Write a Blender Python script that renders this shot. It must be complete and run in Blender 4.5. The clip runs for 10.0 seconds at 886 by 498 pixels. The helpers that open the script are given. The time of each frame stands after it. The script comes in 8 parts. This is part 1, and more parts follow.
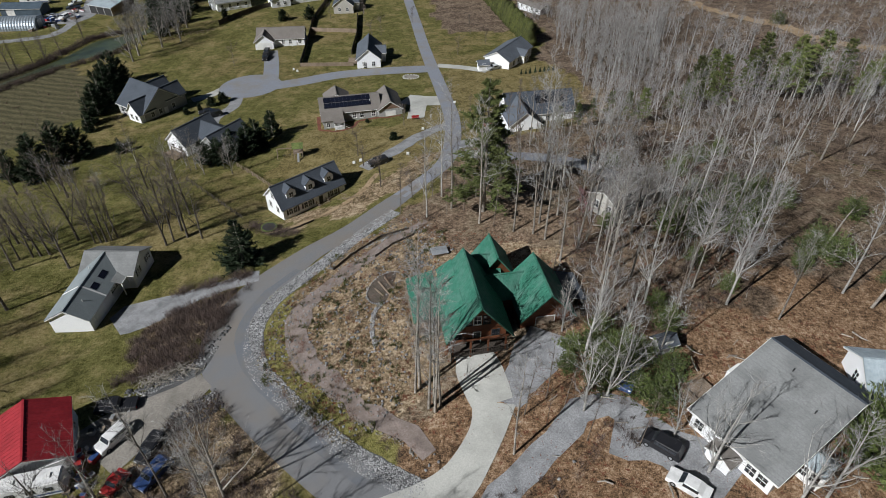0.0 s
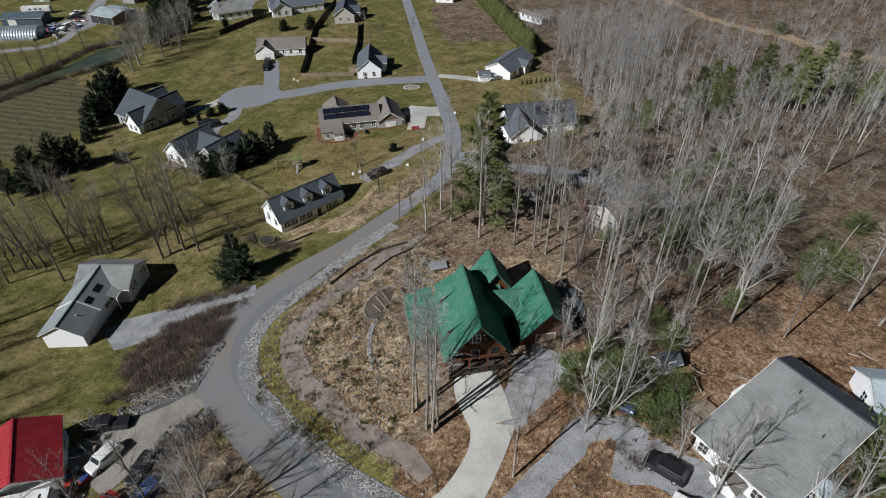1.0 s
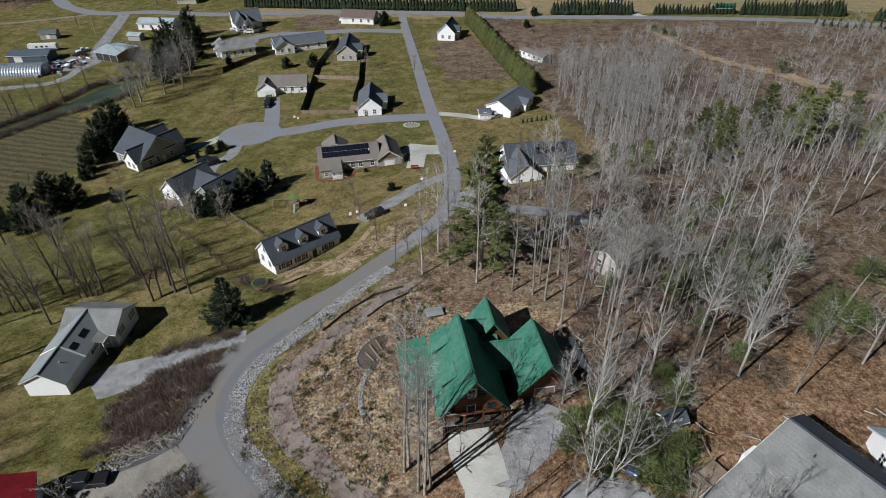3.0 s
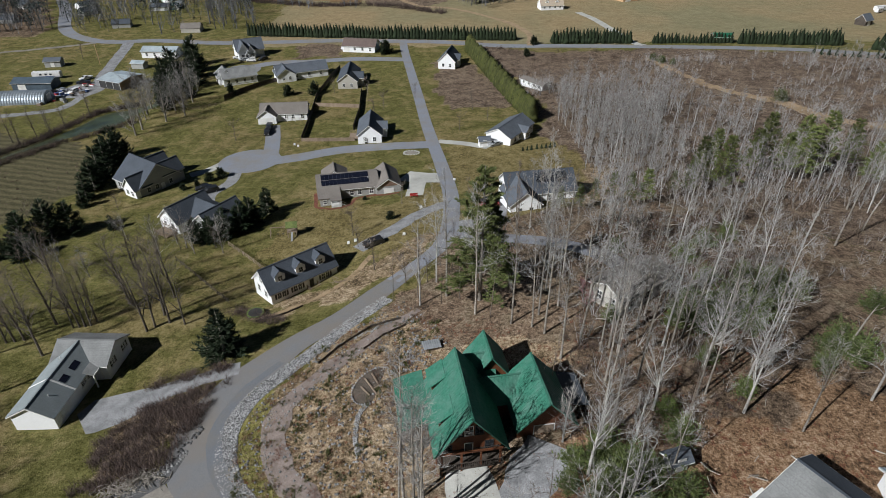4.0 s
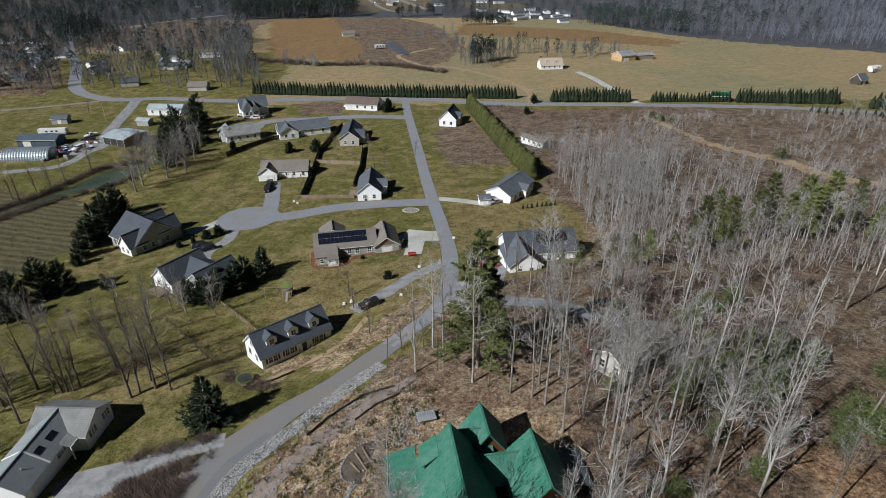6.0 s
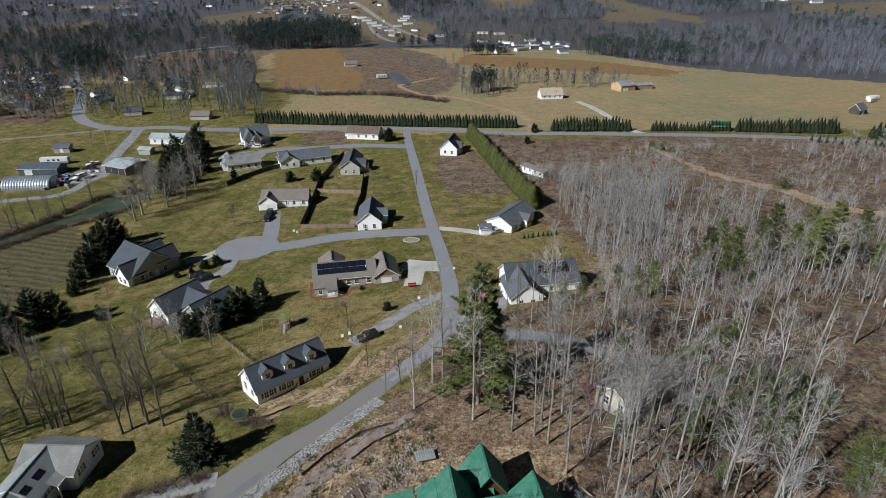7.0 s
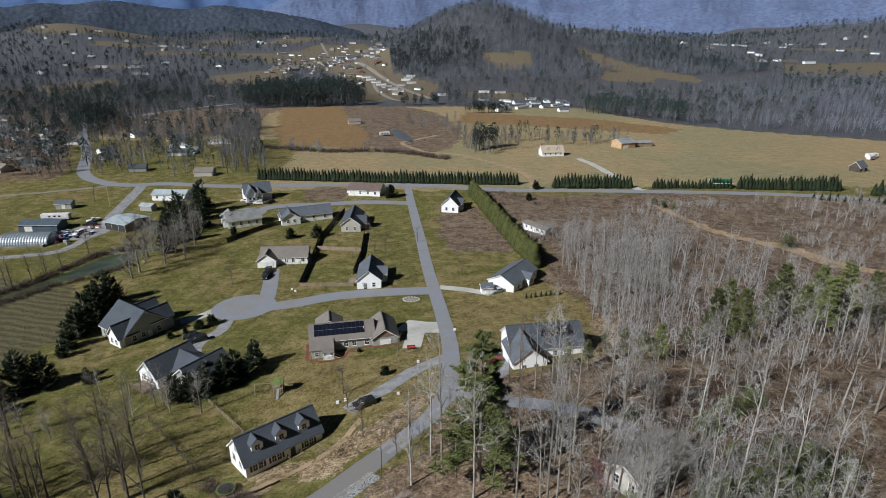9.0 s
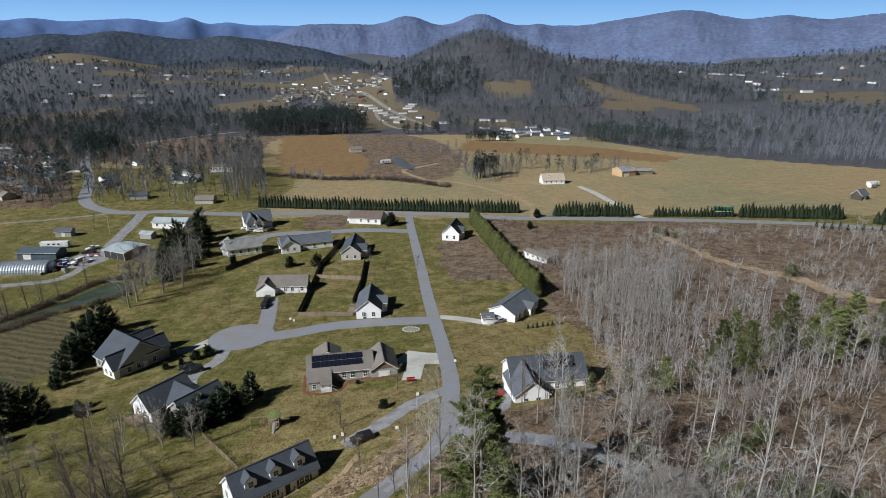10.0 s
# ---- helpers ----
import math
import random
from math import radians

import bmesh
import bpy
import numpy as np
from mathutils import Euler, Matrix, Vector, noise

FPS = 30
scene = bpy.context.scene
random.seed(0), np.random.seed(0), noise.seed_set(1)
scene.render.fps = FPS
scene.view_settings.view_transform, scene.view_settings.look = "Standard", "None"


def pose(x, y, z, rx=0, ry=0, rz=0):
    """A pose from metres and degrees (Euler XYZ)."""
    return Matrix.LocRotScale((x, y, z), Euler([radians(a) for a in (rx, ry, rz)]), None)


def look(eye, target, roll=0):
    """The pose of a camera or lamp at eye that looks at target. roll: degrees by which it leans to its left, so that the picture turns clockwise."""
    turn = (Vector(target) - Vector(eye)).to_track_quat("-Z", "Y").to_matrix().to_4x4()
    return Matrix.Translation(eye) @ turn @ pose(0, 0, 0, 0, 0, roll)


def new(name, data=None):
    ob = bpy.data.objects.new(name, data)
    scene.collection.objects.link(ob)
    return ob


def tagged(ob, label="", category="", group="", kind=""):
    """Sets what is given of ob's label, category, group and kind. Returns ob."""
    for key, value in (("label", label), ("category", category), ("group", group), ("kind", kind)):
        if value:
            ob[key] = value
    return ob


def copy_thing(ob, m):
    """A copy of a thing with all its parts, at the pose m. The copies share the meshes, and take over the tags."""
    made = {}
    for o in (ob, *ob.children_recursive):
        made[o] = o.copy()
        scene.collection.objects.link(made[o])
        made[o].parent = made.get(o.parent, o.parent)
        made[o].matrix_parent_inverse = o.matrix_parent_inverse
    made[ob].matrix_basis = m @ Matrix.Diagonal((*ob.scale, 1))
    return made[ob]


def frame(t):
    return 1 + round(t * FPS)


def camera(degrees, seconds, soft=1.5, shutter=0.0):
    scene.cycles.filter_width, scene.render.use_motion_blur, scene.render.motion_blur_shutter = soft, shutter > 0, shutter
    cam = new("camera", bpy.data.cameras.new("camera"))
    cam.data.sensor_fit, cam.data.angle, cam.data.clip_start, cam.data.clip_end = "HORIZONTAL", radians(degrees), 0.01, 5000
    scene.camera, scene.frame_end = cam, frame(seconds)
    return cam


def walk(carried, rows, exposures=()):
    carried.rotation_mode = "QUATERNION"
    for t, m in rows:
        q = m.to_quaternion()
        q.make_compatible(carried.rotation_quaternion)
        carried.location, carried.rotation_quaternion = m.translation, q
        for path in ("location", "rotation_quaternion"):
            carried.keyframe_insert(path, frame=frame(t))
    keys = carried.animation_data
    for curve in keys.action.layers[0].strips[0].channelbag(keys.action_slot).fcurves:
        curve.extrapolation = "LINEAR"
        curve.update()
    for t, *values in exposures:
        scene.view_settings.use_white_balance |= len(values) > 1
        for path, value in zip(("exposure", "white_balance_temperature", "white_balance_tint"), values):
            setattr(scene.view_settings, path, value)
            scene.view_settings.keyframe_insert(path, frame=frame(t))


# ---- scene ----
cam = camera(72.4, 10.0, soft=0.5)
METRES, EYE, TILT, LEAN, TURN = 19.0, 67.0, -39.4, 0.0, 0.0
ROWS = [
    (0.0, 0.0, 0.0, 0.0, 0.0, -0.0, -0.0),
    (0.5, 0.0125, 0.0385, 0.0309, 0.08, 0.28, -0.06),
    (1.0, 0.0242, 0.0771, 0.0637, 0.17, 0.69, -0.11),
    (1.5, 0.0381, 0.1141, 0.0969, 0.25, 1.25, -0.17),
    (2.0, 0.0533, 0.1499, 0.1296, 0.34, 1.91, -0.22),
    (2.5, 0.07, 0.1869, 0.1598, 0.43, 2.65, -0.27),
    (4.0, 0.1148, 0.2931, 0.25, 0.64, 5.93, -0.43),
    (4.5, 0.131, 0.3279, 0.2799, 0.71, 7.09, -0.48),
    (5.0, 0.1483, 0.3644, 0.3105, 0.79, 8.32, -0.54),
    (5.5, 0.161, 0.4005, 0.3431, 0.85, 9.56, -0.59),
    (7.0, 0.1793, 0.5111, 0.4419, 1.0, 13.36, -0.72),
    (7.5, 0.1844, 0.5474, 0.4762, 1.05, 14.61, -0.77),
    (8.0, 0.1899, 0.5843, 0.5103, 1.11, 15.88, -0.81),
    (8.5, 0.195, 0.6187, 0.5452, 1.14, 17.14, -0.84),
    (9.0, 0.2003, 0.6555, 0.5788, 1.18, 18.39, -0.9),
    (9.5, 0.2061, 0.6916, 0.6125, 1.23, 19.65, -0.94),
    (10.0, 0.2122, 0.7268, 0.6455, 1.28, 20.91, -0.98),
]
walk(cam, [(t, pose(0, 0, EYE, TILT, LEAN, TURN) @ pose(METRES * x, METRES * y, METRES * z, 90 + pitch, roll, yaw)) for t, x, y, z, yaw, pitch, roll in ROWS], exposures=[(0.0, 0.07), (10.0, 0.22)])


# ---- world, sun and light ----
SUN = Vector((-0.79, -0.61, 0.0)).normalized()
ELEV = radians(37)
world = bpy.data.worlds.new("sky")
scene.world = world
world.use_nodes = True
wn = world.node_tree.nodes
sky = wn.new("ShaderNodeTexSky")
sky.sky_type, sky.sun_disc = "NISHITA", False
sky.air_density, sky.dust_density, sky.ozone_density, sky.altitude = 1.0, 0.0, 4.0, 700
sky.sun_elevation, sky.sun_rotation = ELEV, math.atan2(SUN.x, SUN.y)
world.node_tree.links.new(sky.outputs[0], wn["Background"].inputs[0])
wn["Background"].inputs[1].default_value = 0.0065
sun_lamp = bpy.data.lights.new("sun", "SUN")
sun_lamp.energy, sun_lamp.angle, sun_lamp.color = 5.0, radians(0.53), (0.975, 0.99, 0.995)
sun_ob = new("sun", sun_lamp)
sun_ob.matrix_world = look((SUN.x * math.cos(ELEV) * 300, SUN.y * math.cos(ELEV) * 300, math.sin(ELEV) * 300), (0, 0, 0))


# ---- materials ----
def nodes_of(name):
    m = bpy.data.materials.new(name)
    m.use_nodes = True
    nt = m.node_tree
    return m, nt, nt.nodes["Principled BSDF"]


def node(nt, kind, **values):
    n = nt.nodes.new(kind)
    for k, v in values.items():
        n.inputs[k].default_value = v
    return n


def noise_tex(nt, scale, detail=5.0, rough=0.6, coord=None):
    n = node(nt, "ShaderNodeTexNoise", Scale=scale, Detail=detail, Roughness=rough)
    if coord is not None:
        nt.links.new(coord, n.inputs["Vector"])
    return n.outputs["Fac"]


def ramp(nt, fac, stops):
    n = nt.nodes.new("ShaderNodeValToRGB")
    e = n.color_ramp.elements
    while len(e) < len(stops):
        e.new(0.5)
    for el, (p, c) in zip(e, stops):
        el.position, el.color = p, (*c, 1)
    nt.links.new(fac, n.inputs[0])
    return n.outputs[0]


def mix(nt, fac, a, b, mode="MIX"):
    n = nt.nodes.new("ShaderNodeMix")
    n.data_type, n.blend_type = "RGBA", mode
    for sock, v in ((n.inputs[0], fac), (n.inputs[6], a), (n.inputs[7], b)):
        if isinstance(v, (int, float)):
            sock.default_value = v
        elif isinstance(v, tuple):
            sock.default_value = (*v, 1)
        else:
            nt.links.new(v, sock)
    return n.outputs[2]


def math_node(nt, op, a, b=0.0):
    n = nt.nodes.new("ShaderNodeMath")
    n.operation = op
    for sock, v in zip(n.inputs, (a, b)):
        if isinstance(v, (int, float)):
            sock.default_value = v
        else:
            nt.links.new(v, sock)
    return n.outputs[0]


def bumped(nt, bsdf, height, strength, distance=0.05):
    b = node(nt, "ShaderNodeBump", Strength=strength, Distance=distance)
    nt.links.new(height, b.inputs["Height"])
    nt.links.new(b.outputs[0], bsdf.inputs["Normal"])


def surface(name, dark, light, fine=3.0, coarse=0.25, rough=0.85, metal=0.0, bump=0.4, stain=None, vary=0.0, spec=0.3, pieces=False):
    """A weathered surface: fine grain over coarse stains, with a slight tint per object where asked."""
    m, nt, bsdf = nodes_of(name)
    pos = nt.nodes.new("ShaderNodeNewGeometry").outputs["Position"]
    a, b = noise_tex(nt, fine, 6, 0.65, pos), noise_tex(nt, coarse, 4, 0.6, pos)
    col = ramp(nt, a, [(0.3, dark), (0.7, light)])
    lo = stain or tuple(0.7 * c for c in dark)
    col = mix(nt, ramp(nt, b, [(0.42, (0.0,) * 3), (0.72, (0.75,) * 3)]), col, lo)
    if vary:
        rnd = nt.nodes.new("ShaderNodeObjectInfo").outputs["Random"]
        if pieces:
            rnd = math_node(nt, "ADD", math_node(nt, "MULTIPLY", rnd, 0.5), math_node(nt, "MULTIPLY", nt.nodes["Geometry"].outputs["Random Per Island"], 0.5))
        hsv = nt.nodes.new("ShaderNodeHueSaturation")
        nt.links.new(math_node(nt, "ADD", math_node(nt, "MULTIPLY", rnd, vary), 1 - vary / 2), hsv.inputs["Value"])
        nt.links.new(col, hsv.inputs["Color"])
        col = hsv.outputs[0]
    nt.links.new(col, bsdf.inputs["Base Color"])
    bsdf.inputs["Roughness"].default_value, bsdf.inputs["Metallic"].default_value = rough, metal
    bsdf.inputs["Specular IOR Level"].default_value = spec
    bumped(nt, bsdf, a, bump)
    return m


def banded(name, dark, light, period, rough=0.7, metal=0.0, spec=0.3, stain=0.35):
    """Lap siding or shingle courses: shallow level bands over a stained colour."""
    m, nt, bsdf = nodes_of(name)
    pos = nt.nodes.new("ShaderNodeNewGeometry").outputs["Position"]
    sep = nt.nodes.new("ShaderNodeSeparateXYZ")
    nt.links.new(pos, sep.inputs[0])
    saw = math_node(nt, "FRACT", math_node(nt, "DIVIDE", sep.outputs[2], period))
    a, b = noise_tex(nt, 6.0, 6, 0.7, pos), noise_tex(nt, 0.35, 4, 0.6, pos)
    col = ramp(nt, a, [(0.3, dark), (0.7, light)])
    col = mix(nt, ramp(nt, b, [(0.4, (0.0,) * 3), (0.75, (stain,) * 3)]), col, tuple(0.55 * c for c in dark))
    col = mix(nt, math_node(nt, "MULTIPLY", math_node(nt, "GREATER_THAN", saw, 0.9), 0.22), col, tuple(0.4 * c for c in dark))
    nt.links.new(col, bsdf.inputs["Base Color"])
    bsdf.inputs["Roughness"].default_value, bsdf.inputs["Metallic"].default_value = rough, metal
    bsdf.inputs["Specular IOR Level"].default_value = spec
    bumped(nt, bsdf, math_node(nt, "ADD", saw, math_node(nt, "MULTIPLY", a, 0.5)), 0.5, 0.02)
    return m


BARK = surface("bark_grey", (0.09, 0.08, 0.068), (0.43, 0.395, 0.35), 7, 0.9, 0.9, vary=0.7, stain=(0.075, 0.062, 0.05))
PALEBARK = surface("bark_pale", (0.21, 0.203, 0.19), (0.56, 0.545, 0.52), 6, 0.7, 0.9, vary=0.5, stain=(0.12, 0.11, 0.098))
BROWNBARK = surface("bark_brown", (0.075, 0.06, 0.048), (0.23, 0.19, 0.158), 7, 0.8, 0.9, vary=0.5)
PALETWIG = surface("twig_pale", (0.19, 0.186, 0.182), (0.56, 0.552, 0.542), 2, 0.2, 0.9, vary=0.9, pieces=True, stain=(0.15, 0.135, 0.12))
TWIG = surface("twig_grey", (0.125, 0.122, 0.12), (0.49, 0.483, 0.477), 2, 0.2, 0.9, vary=1.2, pieces=True, stain=(0.1, 0.083, 0.073))
BROWNTWIG = surface("twig_brown", (0.085, 0.067, 0.055), (0.26, 0.213, 0.183), 2, 0.2, 0.9, vary=1.1, pieces=True)
WOODTWIG = surface("wood_grey", (0.08, 0.077, 0.075), (0.4, 0.39, 0.382), 2, 0.1, 0.9, vary=1.3, pieces=True, stain=(0.08, 0.065, 0.056))
MULCH = surface("mulch", (0.06, 0.05, 0.042), (0.17, 0.14, 0.115), 5, 0.6, 0.95)
DARKBARK = surface("bark_dark", (0.06, 0.052, 0.045), (0.16, 0.14, 0.12), 9, 0.8, 0.9, vary=0.5)
NEEDLE = surface("needles_dark", (0.014, 0.026, 0.012), (0.042, 0.064, 0.028), 4, 0.7, 0.8, vary=0.9, pieces=True)
PINE = surface("needles_pine", (0.062, 0.085, 0.025), (0.2, 0.222, 0.072), 4, 0.7, 0.8, vary=0.8, pieces=True)
TANROOF = banded("shingle_tan", (0.36, 0.30, 0.235), (0.46, 0.39, 0.31), 0.14, 0.9)
THUJA = surface("hedge_green", (0.007, 0.014, 0.006), (0.026, 0.04, 0.015), 5, 0.6, 0.85, vary=0.4)
OLIVE = surface("hedge_olive", (0.022, 0.03, 0.007), (0.095, 0.1, 0.026), 5, 0.6, 0.85, vary=0.4)
LAUREL = surface("evergreen_leaf", (0.045, 0.072, 0.018), (0.165, 0.195, 0.06), 5, 0.6, 0.7, vary=0.5)
DRYBRUSH = surface("dry_brush", (0.10, 0.072, 0.055), (0.265, 0.2, 0.155), 3, 0.1, 0.95, vary=1.0, pieces=True)
BRUSHDARK = surface("dark_brush", (0.042, 0.03, 0.027), (0.14, 0.103, 0.088), 3, 0.3, 0.95, vary=1.0, pieces=True)
RIBMETAL = surface("ribbed_metal", (0.22, 0.26, 0.30), (0.36, 0.40, 0.44), 2, 0.3, 0.45, 0.5, bump=0.1)
STRAW = surface("dry_straw", (0.16, 0.125, 0.065), (0.33, 0.265, 0.15), 4, 0.5, 0.95, vary=0.3)
RUSSET = surface("russet_shrub", (0.10, 0.035, 0.02), (0.22, 0.09, 0.05), 5, 0.7, 0.9, vary=0.4)
TYREMARK = surface("tyre_worn_asphalt", (0.10, 0.107, 0.122), (0.175, 0.185, 0.205), 9, 0.3, 0.9, bump=0.2, stain=(0.16, 0.152, 0.145))
ASPHALT = surface("asphalt", (0.155, 0.168, 0.2), (0.265, 0.282, 0.325), 10, 0.16, 0.9, bump=0.2, stain=(0.215, 0.195, 0.168))
WORNROAD = surface("worn_asphalt", (0.115, 0.118, 0.126), (0.215, 0.217, 0.226), 9, 0.13, 0.9, bump=0.25, stain=(0.19, 0.163, 0.135))
GRAVEL = surface("gravel", (0.15, 0.152, 0.16), (0.38, 0.385, 0.40), 6, 0.4, 0.95, bump=0.7)
DARKGRAVEL = surface("dark_gravel", (0.06, 0.06, 0.062), (0.17, 0.17, 0.175), 6, 0.4, 0.95, bump=0.7)
STONES = surface("rip_rap", (0.17, 0.17, 0.174), (0.43, 0.43, 0.435), 4, 0.5, 0.9, bump=0.6, vary=1.2, pieces=True)
CONCRETE = surface("concrete", (0.38, 0.38, 0.355), (0.52, 0.515, 0.485), 5, 0.2, 0.85, bump=0.15)
DIRT = surface("dirt_drive", (0.19, 0.175, 0.155), (0.31, 0.285, 0.255), 4, 0.3, 0.95)
PATHDIRT = surface("clay_path", (0.17, 0.135, 0.12), (0.32, 0.265, 0.24), 5, 0.5, 0.95)
SANDTRACK = surface("sand_track", (0.28, 0.20, 0.12), (0.42, 0.31, 0.20), 2, 0.3, 0.95)
SHINGLE = banded("shingle_grey", (0.075, 0.087, 0.106), (0.13, 0.147, 0.176), 0.14, 0.9)
SHINGLE_D = banded("shingle_dark", (0.048, 0.058, 0.074), (0.088, 0.102, 0.125), 0.14, 0.9)
SHINGLE_L = banded("shingle_pale", (0.18, 0.208, 0.22), (0.29, 0.325, 0.34), 0.14, 0.9)
SHINGLE_B = banded("shingle_brown", (0.15, 0.135, 0.122), (0.225, 0.205, 0.19), 0.14, 0.9)
BROWNWALL = banded("brown_wall_shingles", (0.16, 0.1, 0.07), (0.27, 0.18, 0.13), 0.14, 0.9)
REDMULCH = surface("red_mulch", (0.1, 0.034, 0.022), (0.26, 0.1, 0.066), 6, 0.6, 0.95, bump=0.5)
SHINGLE_R = banded("shingle_redbrown", (0.105, 0.078, 0.07), (0.18, 0.138, 0.125), 0.14, 0.9)
SHINGLE_T = banded("shingle_taupe", (0.165, 0.172, 0.175), (0.285, 0.29, 0.29), 0.14, 0.9, stain=0.6)
SIDING = banded("siding_white", (0.77, 0.78, 0.80), (0.85, 0.86, 0.88), 0.15, 0.6, stain=0.06)
SIDING_G = banded("siding_grey", (0.30, 0.305, 0.30), (0.40, 0.405, 0.40), 0.15, 0.6)
SIDING_T = banded("siding_taupe", (0.40, 0.38, 0.345), (0.5, 0.48, 0.44), 0.15, 0.6)
LOGWALL = banded("log_wall", (0.10, 0.035, 0.016), (0.20, 0.075, 0.035), 0.25, 0.6)
PLYWOOD = surface("tan_boards", (0.45, 0.29, 0.16), (0.58, 0.40, 0.24), 5, 0.5, 0.8)
GREENMETAL = surface("green_metal_roof", (0.022, 0.112, 0.078), (0.05, 0.19, 0.132), 2.6, 0.55, 0.6, bump=0.08, stain=(0.1, 0.2, 0.165), spec=0.25)
REDMETAL = surface("red_metal_roof", (0.27, 0.02, 0.028), (0.40, 0.035, 0.045), 2, 0.4, 0.45, bump=0.08, spec=0.5)
GALV = surface("galvanised_metal", (0.42, 0.45, 0.48), (0.6, 0.62, 0.65), 2, 0.3, 0.4, 0.5, bump=0.1)
DARKBLUEMETAL = surface("dark_blue_metal_roof", (0.055, 0.078, 0.105), (0.10, 0.135, 0.17), 2, 0.3, 0.55, bump=0.1)
BLUEMETAL = surface("blue_grey_metal_roof", (0.30, 0.36, 0.40), (0.43, 0.49, 0.53), 2, 0.3, 0.5, bump=0.1)
TRIM = surface("white_trim", (0.74, 0.74, 0.73), (0.82, 0.82, 0.8), 5, 0.5, 0.55, bump=0.05)
DARKTRIM = surface("dark_trim", (0.03, 0.03, 0.032), (0.06, 0.06, 0.06), 5, 0.5, 0.6, bump=0.05)
PANE = surface("window_glass", (0.02, 0.025, 0.03), (0.035, 0.04, 0.05), 2, 0.6, 0.08, bump=0.0, spec=0.8)
PANEL = surface("solar_glass", (0.008, 0.01, 0.02), (0.015, 0.018, 0.03), 3, 0.6, 0.15, bump=0.0, spec=0.7)
BRICK = surface("brick_red", (0.22, 0.09, 0.06), (0.32, 0.15, 0.10), 8, 0.5, 0.9)
WOOD = surface("weathered_wood", (0.20, 0.15, 0.11), (0.34, 0.27, 0.21), 6, 0.5, 0.9, vary=0.3)
DARKWOOD = surface("dark_fence_wood", (0.05, 0.042, 0.036), (0.11, 0.09, 0.075), 6, 0.5, 0.9)
WATER = surface("pond_water", (0.04, 0.05, 0.026), (0.09, 0.11, 0.05), 0.3, 0.1, 0.35, bump=0.03, spec=0.4)
PONDWATER = surface("grey_pond_water", (0.075, 0.08, 0.085), (0.115, 0.12, 0.125), 0.4, 0.1, 0.5, bump=0.02, spec=0.2)
RUBBER = surface("tyre_rubber", (0.015, 0.015, 0.015), (0.03, 0.03, 0.03), 8, 1, 0.85)


def paint(name, c, rough=0.3, metal=0.0):
    return surface(name, tuple(0.85 * v for v in c), c, 3, 0.7, rough, metal, bump=0.02, spec=0.5)


BLACKPAINT, WHITEPAINT, REDPAINT = paint("black_paint", (0.02, 0.021, 0.025)), paint("white_paint", (0.78, 0.78, 0.78)), paint("red_paint", (0.35, 0.03, 0.03))
BLUEPAINT, SILVERPAINT, GREENPAINT = paint("blue_paint", (0.04, 0.08, 0.22)), paint("silver_paint", (0.4, 0.42, 0.44), 0.3, 0.4), paint("green_paint", (0.02, 0.14, 0.08))


# ---- terrain ----
def smooth(a, b, v):
    k = np.clip((v - a) / (b - a), 0, 1)
    return k * k * (3 - 2 * k)


def ground_z(x, y):
    """Height of the land: a wooded knoll sloping to a flat valley, with hills beyond."""
    x, y = np.asarray(x, float), np.asarray(y, float)
    xe, r = 150 * np.tanh(x / 150), np.sqrt(x * x + y * y)
    z = -18.5 + 30.83 / (1 + np.exp(-(70.4 + 0.755 * xe - y) / 91)) + 8.58 * np.exp(-((x - 30.4) ** 2 + (y - 86.6) ** 2) / 3200)
    z = z - 14 * smooth(400, 1000, r)
    z = z + 120 * np.exp(-(((x - 45) / 185) ** 2) - ((y - 1330) / 200) ** 2) + 38 * np.exp(-(((x - 370) / 160) ** 2) - ((y - 1300) / 150) ** 2)
    z = z - 2.0 * np.exp(-((x + 30) ** 2 + (y - 106) ** 2) / 242) - 1.5 * np.exp(-((x + 60) ** 2 + (y - 74) ** 2) / 392)
    far = smooth(1700, 2400, r)
    z = z + far * (28 + 30 * np.sin(x / 260 + 1.0) * np.sin(y / 330) + 22 * np.sin(x / 137 + y / 190))
    return z


def gz(x, y):
    return float(ground_z(x, y))


def inside(px, py, poly):
    """Mask of the points that lie within a polygon."""
    hit = np.zeros(np.shape(px), bool)
    for (x1, y1), (x2, y2) in zip(poly, poly[1:] + poly[:1]):
        hit ^= ((y1 > py) != (y2 > py)) & (px < (x2 - x1) * (py - y1) / (y2 - y1 + 1e-9) + x1)
    return hit


def within(x, y, poly):
    """The same for a single point."""
    hit = False
    x2, y2 = poly[-1]
    for x1, y1 in poly:
        if (y1 > y) != (y2 > y) and x < (x2 - x1) * (y - y1) / (y2 - y1) + x1:
            hit = not hit
        x2, y2 = x1, y1
    return hit


def mesh_of(name, verts, tris, mats, index=None):
    """A mesh from numpy arrays of vertices and triangles."""
    me = bpy.data.meshes.new(name)
    me.vertices.add(len(verts))
    me.vertices.foreach_set("co", np.asarray(verts, np.float32).ravel())
    k = np.shape(tris)[1]
    me.loops.add(len(tris) * k)
    me.loops.foreach_set("vertex_index", np.asarray(tris, np.int32).ravel())
    me.polygons.add(len(tris))
    me.polygons.foreach_set("loop_start", np.arange(0, len(tris) * k, k, dtype=np.int32))
    for m in mats:
        me.materials.append(m)
    if index is not None:
        me.polygons.foreach_set("material_index", np.asarray(index, np.int32))
    me.update(calc_edges=True)
    return me


